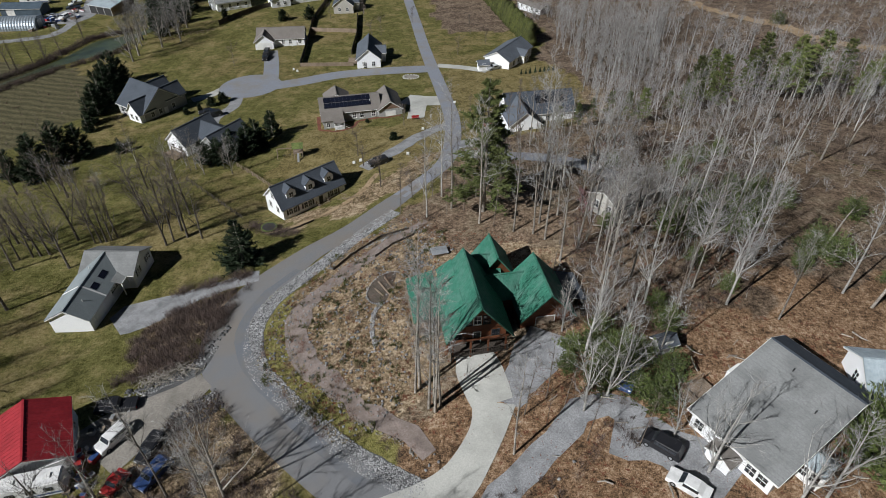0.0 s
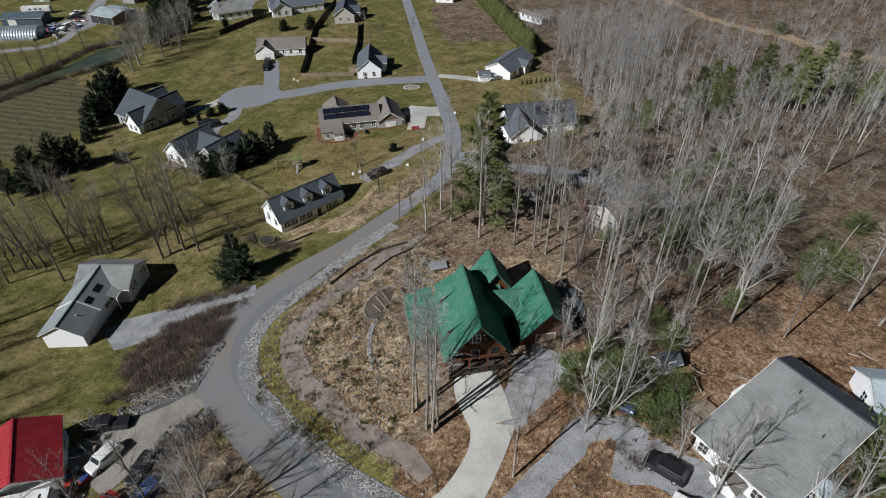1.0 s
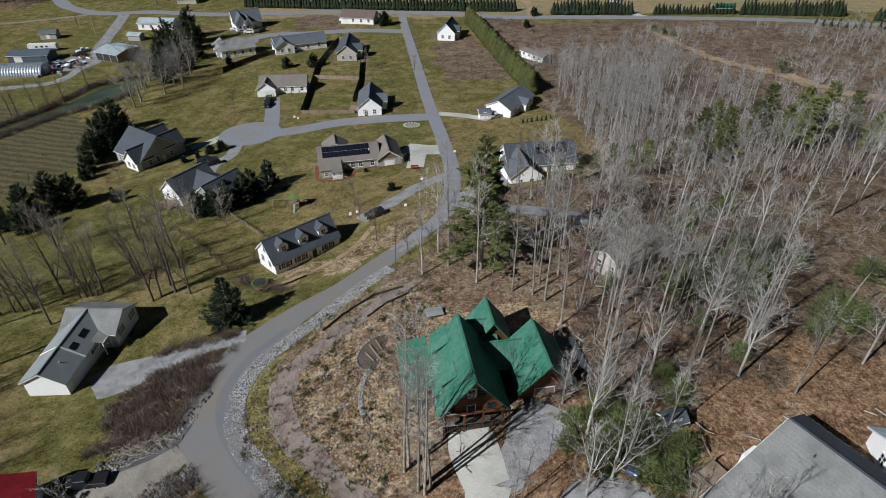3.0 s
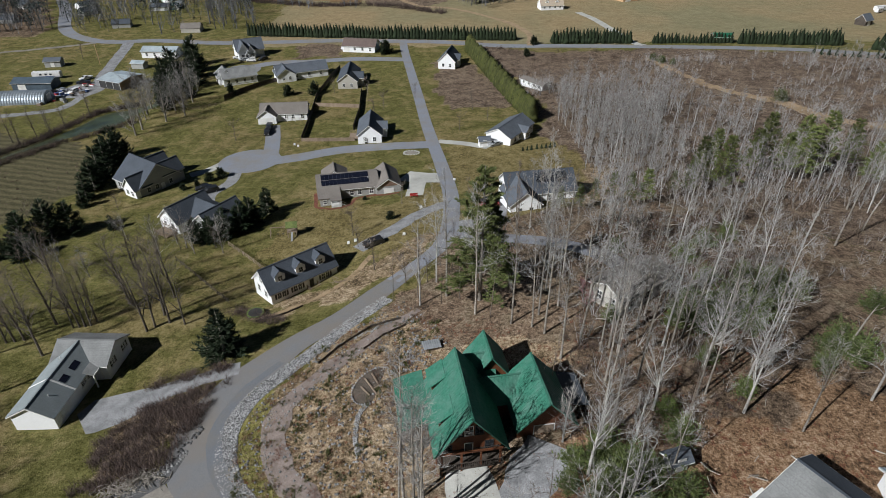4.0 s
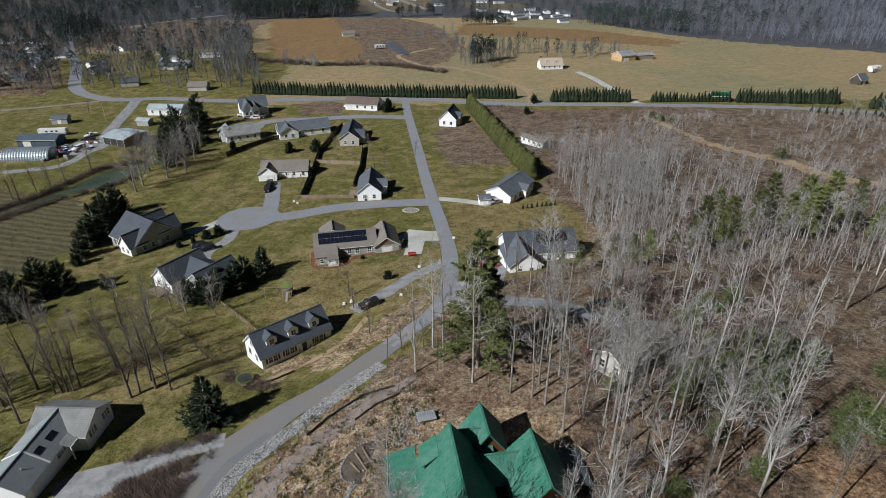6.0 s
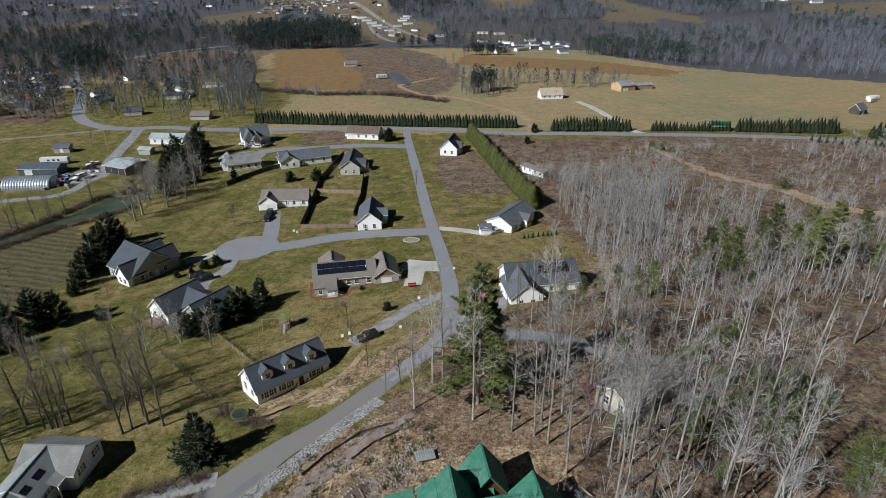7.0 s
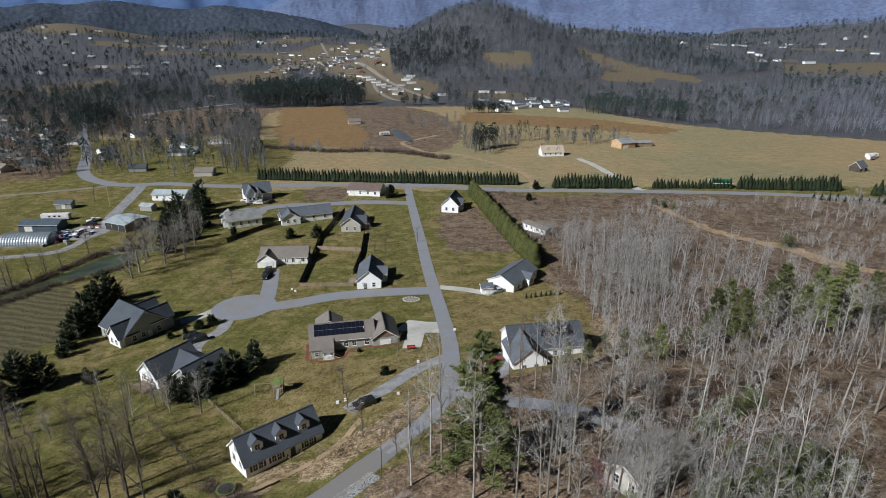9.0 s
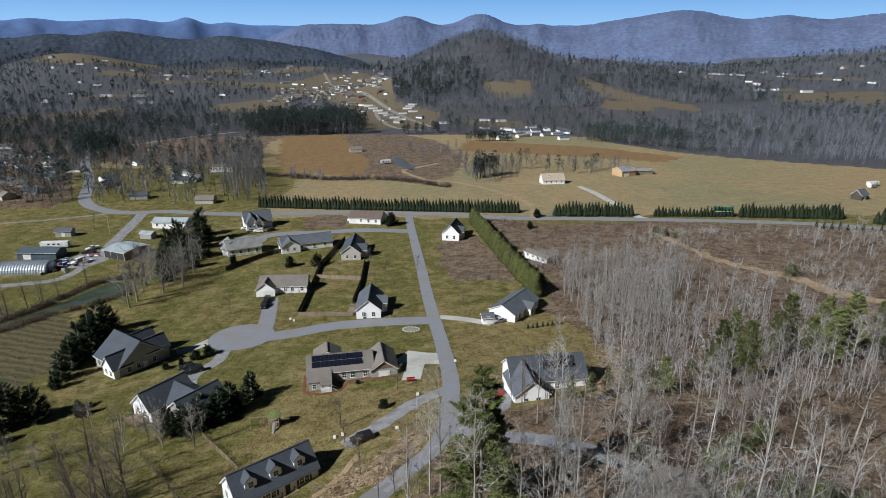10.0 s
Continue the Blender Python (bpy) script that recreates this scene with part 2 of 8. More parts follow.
# open land of the far valley: fields, hillside clearings and the settlement
OPENLAND = [
    [(-660, 935), (-592, 1090), (-527, 970), (-531, 879), (-576, 773), (-650, 790)],
    [(-850, 1690), (-700, 1700), (-480, 1600), (-440, 1450), (-380, 1500), (-370, 1720), (-560, 1780), (-808, 1747)],
    [(-450, 1125), (-368, 1310), (-298, 1133), (-308, 998), (-356, 956)],
    [(-1560, 2300), (-1300, 2050), (-1120, 2250), (-1250, 2650), (-1650, 2750)],
    [(713, 1449), (973, 1468), (742, 1113), (647, 1148), (611, 1197)],
    [(693, 1612), (814, 1574), (831, 1505), (687, 1504)],
    [(38, 1114), (130, 1140), (122, 1064), (65, 1055)],
    [(206, 1230), (250, 1200), (406, 1080), (390, 1015), (249, 1125)],
    [(-517, 1728), (-434, 1917), (-300, 1990), (-227, 1900), (-107, 1073), (-26, 966), (-35, 794), (-116, 758), (-181, 1054), (-277, 1223)],
    [(-300, 2250), (-60, 2300), (-40, 2480), (-330, 2420)],
    [(560, 2250), (760, 2200), (820, 2420), (600, 2450)],
    [(1250, 2150), (1500, 2080), (1560, 2260), (1300, 2320)],
    [(20, 800), (95, 790), (90, 870), (10, 880)],
    [(-1150, 2350), (-900, 2500), (-700, 2250), (-1000, 2150)],
    [(-600, 1980), (-450, 2040), (-430, 2160), (-610, 2120)],
    [(-1000, 1750), (-880, 1800), (-900, 1900), (-1060, 1860)],
    [(-780, 1250), (-700, 1290), (-690, 1400), (-800, 1380)],
    [(900, 1750), (1080, 1700), (1120, 1800), (930, 1860)],
    [(230, 1030), (310, 1010), (330, 1080), (250, 1100)],
]


def wooded(x, y):
    """Where the far land carries woods: all but its open fields."""
    field = np.zeros(np.shape(x), bool)
    for poly in OPENLAND:
        field |= inside(x, y, poly)
    return (np.sqrt(x * x + y * y) >= 700) & ~field


# zones of the land, as outlines on the plan
LITTER = [(-2, 20), (-12, 45), (-22, 58), (-24, 66), (-16, 80), (-4, 96), (3, 108), (4, 118), (16, 128), (32, 132), (36, 175), (60, 215), (130, 190), (260, 190), (260, -40), (60, -60), (0, -60)]
SCRUB = [(33, 150), (34, 240), (12, 330), (46, 306), (110, 309), (220, 290), (420, 250), (420, 60), (120, 90), (60, 120)]
CROP = [(-220, 110), (-112, 128), (-100, 168), (-126, 197), (-170, 208), (-330, 190), (-330, 120)]
BANK = [(-36, 47), (-31, 51), (-27, 46), (-17, 36), (-14, 26), (-40, 26), (-41, 38)]
VERGE = [(-29, 92), (-7, 105), (1, 120), (-6, 124), (-13, 116), (-18, 106), (-27, 99), (-31, 96)]
NEARSITE = [(-26, 54), (-27, 68), (-18, 82), (-6, 92), (0, 84), (0, 60), (-6, 45), (-14, 42)]
LEFTWOODS = [(-256, 352), (-214, 352), (-250, 440), (-270, 520), (-215, 600), (-260, 690), (-520, 760), (-520, 420), (-330, 330)]
RIGHTWOODS = [(150, 640), (190, 566), (234, 530), (330, 478), (460, 430), (900, 620), (560, 920), (160, 800)]
FALLOW = [(-191, 690), (-130, 704), (-89, 560), (-69, 499), (-60, 430), (-102, 447), (-121, 439), (-150, 520)]
PONDYARD = [(-130, 704), (-60, 703), (-20, 640), (0, 560), (8, 480), (-10, 420), (-51, 426), (-64, 450), (-69, 499), (-89, 560)]
WESTFIELD = [(-290, 600), (-224, 578), (-185, 600), (-190, 690), (-300, 690)]
LONGFIELD = [(0, 560), (60, 545), (165, 500), (190, 530), (120, 600), (10, 640)]
CLEARING = [(31, 126), (35, 152), (38, 168), (45, 160), (44, 138), (39, 126)]
CHALETYARD = [(2, 68), (3, 78), (13, 80), (24, 74), (22, 64), (15, 69)]
RUSTY = [(-4, 20), (-5, 46), (4, 50), (14, 55), (28, 60), (44, 66), (70, 70), (90, 60), (90, 0), (20, 10)]
GREENVERGE = [(-28.5, 57), (-29, 68), (-25, 75), (-22.4, 67), (-20.8, 59.4), (-14, 51.5), (-7, 44.6), (-2.5, 40.8), (-7, 39.5), (-15.5, 45.5)]
WOODFLOOR = [(14, 66), (22, 80), (33, 122), (62, 126), (66, 100), (56, 74), (42, 60), (30, 58), (20, 60)]
MEADOW = [(-345, 600), (-310, 530), (-270, 490), (-220, 480), (-165, 500), (-185, 600), (-300, 690)]
HAMLETWOOD = [(-222, 345), (-240, 383), (-272, 440), (-310, 510), (-340, 600), (-355, 690), (-760, 760), (-760, 400), (-330, 325)]
LOT = [(2, 225), (28, 225), (12, 290), (-8, 290)]
BRUSHBANK = [(-32, 77), (-38, 75), (-45, 71.5), (-50, 65), (-47, 58.5), (-39, 59), (-35, 64), (-34, 72)]
DRYLAWN = [(-42, 116), (-38, 142), (-34, 148), (-12, 140), (-4, 150), (-2, 172), (0, 150), (0, 122), (-12, 114), (-24, 116)]
EASTLAWN = [(5, 128), (4, 150), (0, 184), (10, 190), (34, 190), (40, 172), (37, 150), (31, 126), (20, 126)]
BAREPATCH = [(-76, 302), (-50, 303), (-50, 326), (-74, 328)]

xs = np.concatenate([-np.geomspace(216, 5200, 110)[::-1], np.arange(-213, 233, 2.4), np.geomspace(236, 5200, 110)])
ys = np.concatenate([-np.geomspace(44, 900, 16)[::-1], np.arange(-40, 352, 2.2), np.arange(354, 720, 6.0), np.arange(726, 1400, 15.0), np.geomspace(1415, 5200, 44)])
GX, GY = np.meshgrid(xs, ys)
GZ = ground_z(GX, GY)
nx, ny = len(xs), len(ys)
ii = (np.arange(ny - 1)[:, None] * nx + np.arange(nx - 1)[None, :]).ravel()
me = mesh_of("ground", np.stack([GX.ravel(), GY.ravel(), GZ.ravel()], 1), np.stack([ii, ii + 1, ii + 1 + nx, ii + nx], 1), [])
wob = 5 * np.sin(GX / 7.3 + np.sin(GY / 5.1)) * np.sin(GY / 8.7 + 1.3) + 2.5 * np.sin(GX / 2.9 + GY / 4.1)
WX, WY = (GX + 0.5 * wob).ravel(), (GY + 0.5 * np.roll(wob, 7, 0)).ravel()
far_r = np.sqrt(WX**2 + WY**2)
scrub, litter = inside(WX, WY, SCRUB), inside(WX, WY, LITTER)
tan = (WY > 322) & (far_r < 760) & ~((WX < -104) & (WY < 470))
dry = inside(WX, WY, DRYLAWN) | inside(WX, WY, EASTLAWN)
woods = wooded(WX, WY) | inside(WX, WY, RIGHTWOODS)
scrub |= inside(WX, WY, PONDYARD) | inside(WX, WY, WESTFIELD) | inside(WX, WY, MEADOW) | inside(WX, WY, LOT) | inside(WX, WY, BAREPATCH)
m1 = np.stack([litter & ~scrub, scrub, tan & ~scrub & ~woods, np.ones_like(litter)], 1).astype(np.float32)
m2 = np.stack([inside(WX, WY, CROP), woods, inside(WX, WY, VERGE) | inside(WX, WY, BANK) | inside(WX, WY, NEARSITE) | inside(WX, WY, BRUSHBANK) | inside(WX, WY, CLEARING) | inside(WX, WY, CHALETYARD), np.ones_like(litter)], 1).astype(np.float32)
fallow = inside(WX, WY, FALLOW) | inside(WX, WY, LONGFIELD)
m3 = np.stack([fallow, dry, litter & inside(WX, WY, RUSTY), np.ones_like(litter)], 1).astype(np.float32)
m4 = np.stack([(far_r >= 700) & ~woods & ~tan, inside(WX, WY, GREENVERGE), inside(WX, WY, WOODFLOOR) | inside(WX, WY, HAMLETWOOD), np.ones_like(litter)], 1).astype(np.float32)
for nm, arr in (("zone_a", m1), ("zone_b", m2), ("zone_c", m3), ("zone_d", m4)):
    at = me.attributes.new(nm, "FLOAT_COLOR", "POINT")
    at.data.foreach_set("color", arr.ravel())


def ground_material():
    m, nt, bsdf = nodes_of("land")
    pos = nt.nodes.new("ShaderNodeNewGeometry").outputs["Position"]
    speck = noise_tex(nt, 6.5, 4, 0.75, pos)
    fine, mid, big = noise_tex(nt, 2.2, 7, 0.7, pos), noise_tex(nt, 0.22, 5, 0.65, pos), noise_tex(nt, 0.035, 4, 0.6, pos)
    patchy = noise_tex(nt, 0.75, 6, 0.7, pos)
    grain = math_node(nt, "ADD", math_node(nt, "ADD", math_node(nt, "MULTIPLY", fine, 0.3), math_node(nt, "MULTIPLY", speck, 0.3)), math_node(nt, "ADD", math_node(nt, "MULTIPLY", mid, 0.18), math_node(nt, "MULTIPLY", patchy, 0.22)))
    grain = math_node(nt, "ADD", math_node(nt, "MULTIPLY", math_node(nt, "ADD", grain, -0.5), 3.8), 0.5)
    lawn_g = ramp(nt, grain, [(0.2, (0.042, 0.043, 0.009)), (0.5, (0.13, 0.124, 0.041)), (0.8, (0.23, 0.21, 0.085))])
    lawn_d = ramp(nt, grain, [(0.2, (0.062, 0.049, 0.02)), (0.5, (0.186, 0.15, 0.064)), (0.8, (0.31, 0.25, 0.13))])
    col = mix(nt, ramp(nt, math_node(nt, "ADD", math_node(nt, "MULTIPLY", mid, 0.5), math_node(nt, "MULTIPLY", big, 0.5)), [(0.47, (0.0,) * 3), (0.58, (1.0,) * 3)]), lawn_g, lawn_d)
    leaf = ramp(nt, grain, [(0.25, (0.045, 0.034, 0.026)), (0.45, (0.168, 0.117, 0.08)), (0.6, (0.28, 0.2, 0.14)), (0.78, (0.47, 0.38, 0.3))])
    rust = ramp(nt, grain, [(0.25, (0.045, 0.03, 0.02)), (0.45, (0.19, 0.117, 0.068)), (0.6, (0.315, 0.2, 0.122)), (0.78, (0.5, 0.385, 0.28))])
    leaf = mix(nt, ramp(nt, mid, [(0.46, (0.0,) * 3), (0.62, (0.6,) * 3)]), leaf, ramp(nt, grain, [(0.3, (0.03, 0.026, 0.017)), (0.5, (0.105, 0.085, 0.052)), (0.7, (0.24, 0.2, 0.14))]))
    brush = ramp(nt, grain, [(0.3, (0.05, 0.036, 0.028)), (0.5, (0.155, 0.113, 0.082)), (0.7, (0.29, 0.225, 0.17))])
    wide = noise_tex(nt, 0.0085, 3, 0.5, pos)
    hay = mix(nt, ramp(nt, math_node(nt, "ADD", math_node(nt, "MULTIPLY", big, 0.35), math_node(nt, "MULTIPLY", wide, 0.65)), [(0.42, (0.0,) * 3), (0.58, (1.0,) * 3)]), ramp(nt, grain, [(0.2, (0.19, 0.142, 0.074)), (0.8, (0.4, 0.31, 0.185))]), ramp(nt, grain, [(0.2, (0.15, 0.135, 0.072)), (0.8, (0.32, 0.285, 0.175))]))
    sep = nt.nodes.new("ShaderNodeSeparateXYZ")
    nt.links.new(pos, sep.inputs[0])
    row = math_node(nt, "SINE", math_node(nt, "ADD", math_node(nt, "ADD", math_node(nt, "MULTIPLY", sep.outputs[0], 0.55), math_node(nt, "MULTIPLY", sep.outputs[1], 2.1)), math_node(nt, "MULTIPLY", mid, 9.0)))
    crop = mix(nt, ramp(nt, math_node(nt, "ADD", math_node(nt, "MULTIPLY", row, 0.085), math_node(nt, "ADD", fine, -0.05)), [(0.3, (0.0,) * 3), (0.7, (1.0,) * 3)]), (0.056, 0.053, 0.028), (0.185, 0.162, 0.094))
    # floor of the far woods: darkened, with bluish distance haze in the colour
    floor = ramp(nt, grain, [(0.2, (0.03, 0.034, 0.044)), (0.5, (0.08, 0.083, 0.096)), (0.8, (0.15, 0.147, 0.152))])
    rough_g = ramp(nt, grain, [(0.25, (0.05, 0.038, 0.021)), (0.45, (0.225, 0.162, 0.1)), (0.6, (0.37, 0.28, 0.185)), (0.76, (0.58, 0.475, 0.35))])

    dryturf = ramp(nt, grain, [(0.3, (0.085, 0.068, 0.026)), (0.5, (0.195, 0.157, 0.066)), (0.7, (0.30, 0.245, 0.125))])
    sedge = ramp(nt, grain, [(0.2, (0.125, 0.078, 0.037)), (0.8, (0.31, 0.205, 0.108))])

    # far fields: hay colour dulled to carry some distance haze
    pasture = ramp(nt, grain, [(0.2, (0.09, 0.075, 0.052)), (0.8, (0.185, 0.152, 0.108))])
    verge = ramp(nt, grain, [(0.2, (0.06, 0.056, 0.018)), (0.5, (0.205, 0.19, 0.062)), (0.8, (0.35, 0.315, 0.14))])
    # litter under the trees, darkened in colour to stand for their shade
    shaded_woodfloor = ramp(nt, grain, [(0.25, (0.03, 0.022, 0.016)), (0.5, (0.145, 0.103, 0.07)), (0.8, (0.34, 0.262, 0.195))])

    def zone(nm, i):
        a = nt.nodes.new("ShaderNodeAttribute")
        a.attribute_name = nm
        s = nt.nodes.new("ShaderNodeSeparateColor")
        nt.links.new(a.outputs["Color"], s.inputs[0])
        w = math_node(nt, "ADD", s.outputs[i], math_node(nt, "MULTIPLY", math_node(nt, "ADD", grain, -0.5), 0.8))
        return ramp(nt, w, [(0.38, (0.0,) * 3), (0.62, (1.0,) * 3)])

    for nm, i, c in (("zone_a", 2, hay), ("zone_b", 1, floor), ("zone_a", 1, brush), ("zone_a", 0, leaf), ("zone_b", 0, crop), ("zone_b", 2, rough_g), ("zone_c", 0, sedge), ("zone_c", 1, dryturf), ("zone_c", 2, rust), ("zone_d", 0, pasture), ("zone_d", 1, verge), ("zone_d", 2, shaded_woodfloor)):
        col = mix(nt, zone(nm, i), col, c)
    nt.links.new(col, bsdf.inputs["Base Color"])
    bsdf.inputs["Roughness"].default_value = 0.95
    bsdf.inputs["Specular IOR Level"].default_value = 0.1
    bumped(nt, bsdf, grain, 0.7, 0.25)
    return m


me.materials.append(ground_material())
me.polygons.foreach_set("use_smooth", np.ones(len(me.polygons), bool))
tagged(new("ground", me), "rolling winter valley floor of patchy grass and leaf litter", "ground", kind="structure")


def glide(pts, step):
    """Points along a smooth line through pts, about step apart."""
    p = [Vector((*a[:2], a[2] if len(a) > 2 else 0)) for a in pts]
    p = [2 * p[0] - p[1]] + p + [2 * p[-1] - p[-2]]
    out = []
    for a, b, c, d in zip(p, p[1:], p[2:], p[3:]):
        n = max(1, int((c - b).length / step))
        for i in range(n):
            t = i / n
            out.append(0.5 * (2 * b + (c - a) * t + (2 * a - 5 * b + 4 * c - d) * t * t + (3 * b - a - 3 * c + d) * t**3))
    return out + [p[-2]]


def strip(name, pts, width, mat, lift=0.06, label="", kind="structure", category="road", step=2.0, ragged=0.0, offset=0.0):
    """A paved or trodden band laid over the land; pts may carry their own width factor as a third number."""
    line = glide(pts, step)
    cols = 5
    verts = []
    for i, q in enumerate(line):
        d = (line[min(i + 1, len(line) - 1)] - line[max(i - 1, 0)])
        d.z = 0
        s = Vector((d.y, -d.x, 0)).normalized()
        w = width * (q.z if len(pts[0]) > 2 else 1)
        for k in range(cols):
            o = (k / (cols - 1) - 0.5) * w + offset
            if ragged and k in (0, cols - 1):
                o += random.uniform(-ragged, ragged)
            x, y = q.x + s.x * o, q.y + s.y * o
            verts.append((x, y, gz(x, y) + lift - (0.25 if k in (0, cols - 1) and lift > 0.2 else 0)))
    quads = [(i * cols + k, i * cols + k + 1, (i + 1) * cols + k + 1, (i + 1) * cols + k) for i in range(len(line) - 1) for k in range(cols - 1)]
    me = mesh_of(name, np.array(verts), np.array(quads), [mat])
    me.polygons.foreach_set("use_smooth", np.ones(len(me.polygons), bool))
    return tagged(new(name, me), label, category, kind=kind)


ROAD = [(-4, 31), (-9, 35), (-17, 42), (-23, 48), (-29, 55), (-32.5, 61), (-33, 68), (-31, 74), (-27, 79), (-23, 84), (-17, 89), (-11, 96), (-5.5, 103), (0.2, 112), (2.2, 125), (2.2, 144), (-0.4, 167), (-3.5, 188), (-7, 212), (-11, 242), (-16, 277), (-21, 312), (-23, 330)]
main_road = strip("road", [(x - 0.6 * math.exp(-(((y - 60) / 16) ** 2)), y, (1.0 if y < 80 else 0.85 if y < 100 else 0.64) + 0.2 * math.exp(-(((y - 60) / 16) ** 2))) for x, y in ROAD], 6.2, ASPHALT, 0.08, "worn grey asphalt road curving down through the neighbourhood")
main_road.data.materials.append(WORNROAD)
for f in main_road.data.polygons:
    f.material_index = 1 if f.center.y < 100 + 3 * math.sin(f.center.x * 3) else 0
strip("side_road", [(-2, 187), (-17, 187), (-33, 185), (-45, 180), (-54, 177)], 6.5, ASPHALT, 0.06, "grey asphalt side road ending in a turning circle")
strip("loop_road", [(-19, 297), (-43, 299), (-65, 295), (-81, 293), (-90, 286), (-94, 278)], 6.5, ASPHALT, 0.06, "grey asphalt loop road between houses")
strip("valley_road", [(330, 240), (262, 268), (201, 292), (164, 304), (113, 312), (58, 318), (29, 320), (0, 329), (-24, 332), (-61, 334), (-115, 330), (-155, 335), (-175, 332), (-194, 338), (-217, 360), (-250, 420), (-308, 510)], 7.0, ASPHALT, 0.12, "grey two-lane valley road running past the hedges", step=4)
strip("tyre_wear", [(-9, 36.5, 0.6), (-16, 43, 1), (-22, 49.5, 1), (-27.5, 56, 1.1), (-30.6, 62, 1.1), (-31, 68, 1.0), (-29, 73.4, 0.9), (-25, 78.6, 0.6)], 1.9, TYREMARK, 0.092, "darker worn wheel track on the road", ragged=0.15)


# ---- building helpers ----
def part(name, bm, material, parent, label=""):
    """Links a bmesh as one mesh under a thing or a part."""
    me = bpy.data.meshes.new(name)
    bm.to_mesh(me)
    bm.free()
    for m in material if isinstance(material, (list, tuple)) else [material]:
        me.materials.append(m)
    ob = new(name, me)
    ob.parent = parent
    return tagged(ob, label)


def thing(name, x, y, z, yaw, label, category, group=""):
    ob = new(name)
    ob.empty_display_size = 0.5
    ob.matrix_basis = pose(x, y, z, 0, 0, yaw)
    return tagged(ob, label, category, group)


def box(bm, x0, y0, z0, x1, y1, z1, m=None, mat=0):
    c = [Vector((x, y, z)) for z in (z0, z1) for x, y in ((x0, y0), (x1, y0), (x1, y1), (x0, y1))]
    v = [bm.verts.new(m @ p if m is not None else p) for p in c]
    for q in ((3, 2, 1, 0), (4, 5, 6, 7), (0, 1, 5, 4), (1, 2, 6, 5), (2, 3, 7, 6), (3, 0, 4, 7)):
        bm.faces.new([v[i] for i in q]).material_index = mat
    return v


def slab(bm, a, b, c, d, thick, mat=0):
    """A sheet of even thickness under the quad a b c d."""
    up = (Vector(b) - Vector(a)).cross(Vector(d) - Vector(a)).normalized()
    top = [bm.verts.new(Vector(p)) for p in (a, b, c, d)]
    low = [bm.verts.new(Vector(p) - up * thick) for p in (a, b, c, d)]
    bm.faces.new(top).material_index = mat
    bm.faces.new(low[::-1]).material_index = mat
    for i in range(4):
        j = (i + 1) % 4
        bm.faces.new((top[j], top[i], low[i], low[j])).material_index = mat


def gable(house, cx, cy, L, W, H, rise, rot=0, wall=None, roof=None, over=0.4, base=-2.0, seams=0.0, trim=True, front=0.0):
    """One gabled wing of a house: walls with gable ends, two roof slopes and pale rake boards."""
    m = pose(cx, cy, 0, 0, 0, rot)
    a, b = L / 2, W / 2
    bm = bmesh.new()
    ring = [(-b, base), (b, base), (b, H), (0, H + rise), (-b, H)]
    e = [[bm.verts.new(m @ Vector((s * a, y, z))) for y, z in ring] for s in (-1, 1)]
    bm.faces.new(e[0][::-1]), bm.faces.new(e[1])
    for i in range(5):
        j = (i + 1) % 5
        bm.faces.new((e[0][i], e[0][j], e[1][j], e[1][i]))
    part("wall", bm, wall, house)
    k = rise / b
    for s in (-1, 1):
        bm = bmesh.new()
        x0, x1 = -a - over - front, a + over
        q = [Vector((x0, 0, H + rise + 0.16)), Vector((x1, 0, H + rise + 0.16)), Vector((x1, s * (b + over), H - k * over + 0.16)), Vector((x0, s * (b + over), H - k * over + 0.16))]
        if s > 0:
            q = [q[1], q[0], q[3], q[2]]
        slab(bm, *[m @ p for p in (q[0], q[3], q[2], q[1])], 0.14)
        r = part("roof", bm, roof, house)
        if seams:
            bm = bmesh.new()
            n = int((x1 - x0) / seams)
            for i in range(n + 1):
                x = x0 + 0.04 + (x1 - x0 - 0.08) * i / n
                slab(bm, *[m @ (Vector(p) + Vector((0, 0, 0.045))) for p in ([(x - 0.03, 0, H + rise + 0.16), (x - 0.03, s * (b + over), H - k * over + 0.16), (x + 0.03, s * (b + over), H - k * over + 0.16), (x + 0.03, 0, H + rise + 0.16)][:: 1 if s < 0 else -1])], 0.05)
            tagged(part("seam", bm, roof, r), kind="stuff")
        if trim:
            bm = bmesh.new()
            for x in (x0, x1 - 0.04):
                c = [(x, 0, H + rise + 0.1), (x, s * (b + over), H - k * over + 0.1)]
                slab(bm, *[m @ Vector(p) for p in (c[0], c[1], (c[1][0] + 0.04, c[1][1], c[1][2]), (c[0][0] + 0.04, 0, c[0][2]))][:: 1 if s < 0 else -1], 0.24)
            y = s * (b + over)
            box(bm, x0, min(y, y - s * 0.1), H - k * over - 0.08, x1, max(y, y - s * 0.1), H - k * over + 0.06, m)
            part("fascia", bm, TRIM, house)
    bm = bmesh.new()
    box(bm, -a - over - front, -0.14, H + rise + 0.13, a + over, 0.14, H + rise + 0.21, m)
    part("ridge_cap", bm, roof, house)
    return m


WINDOW_MESHES = {}


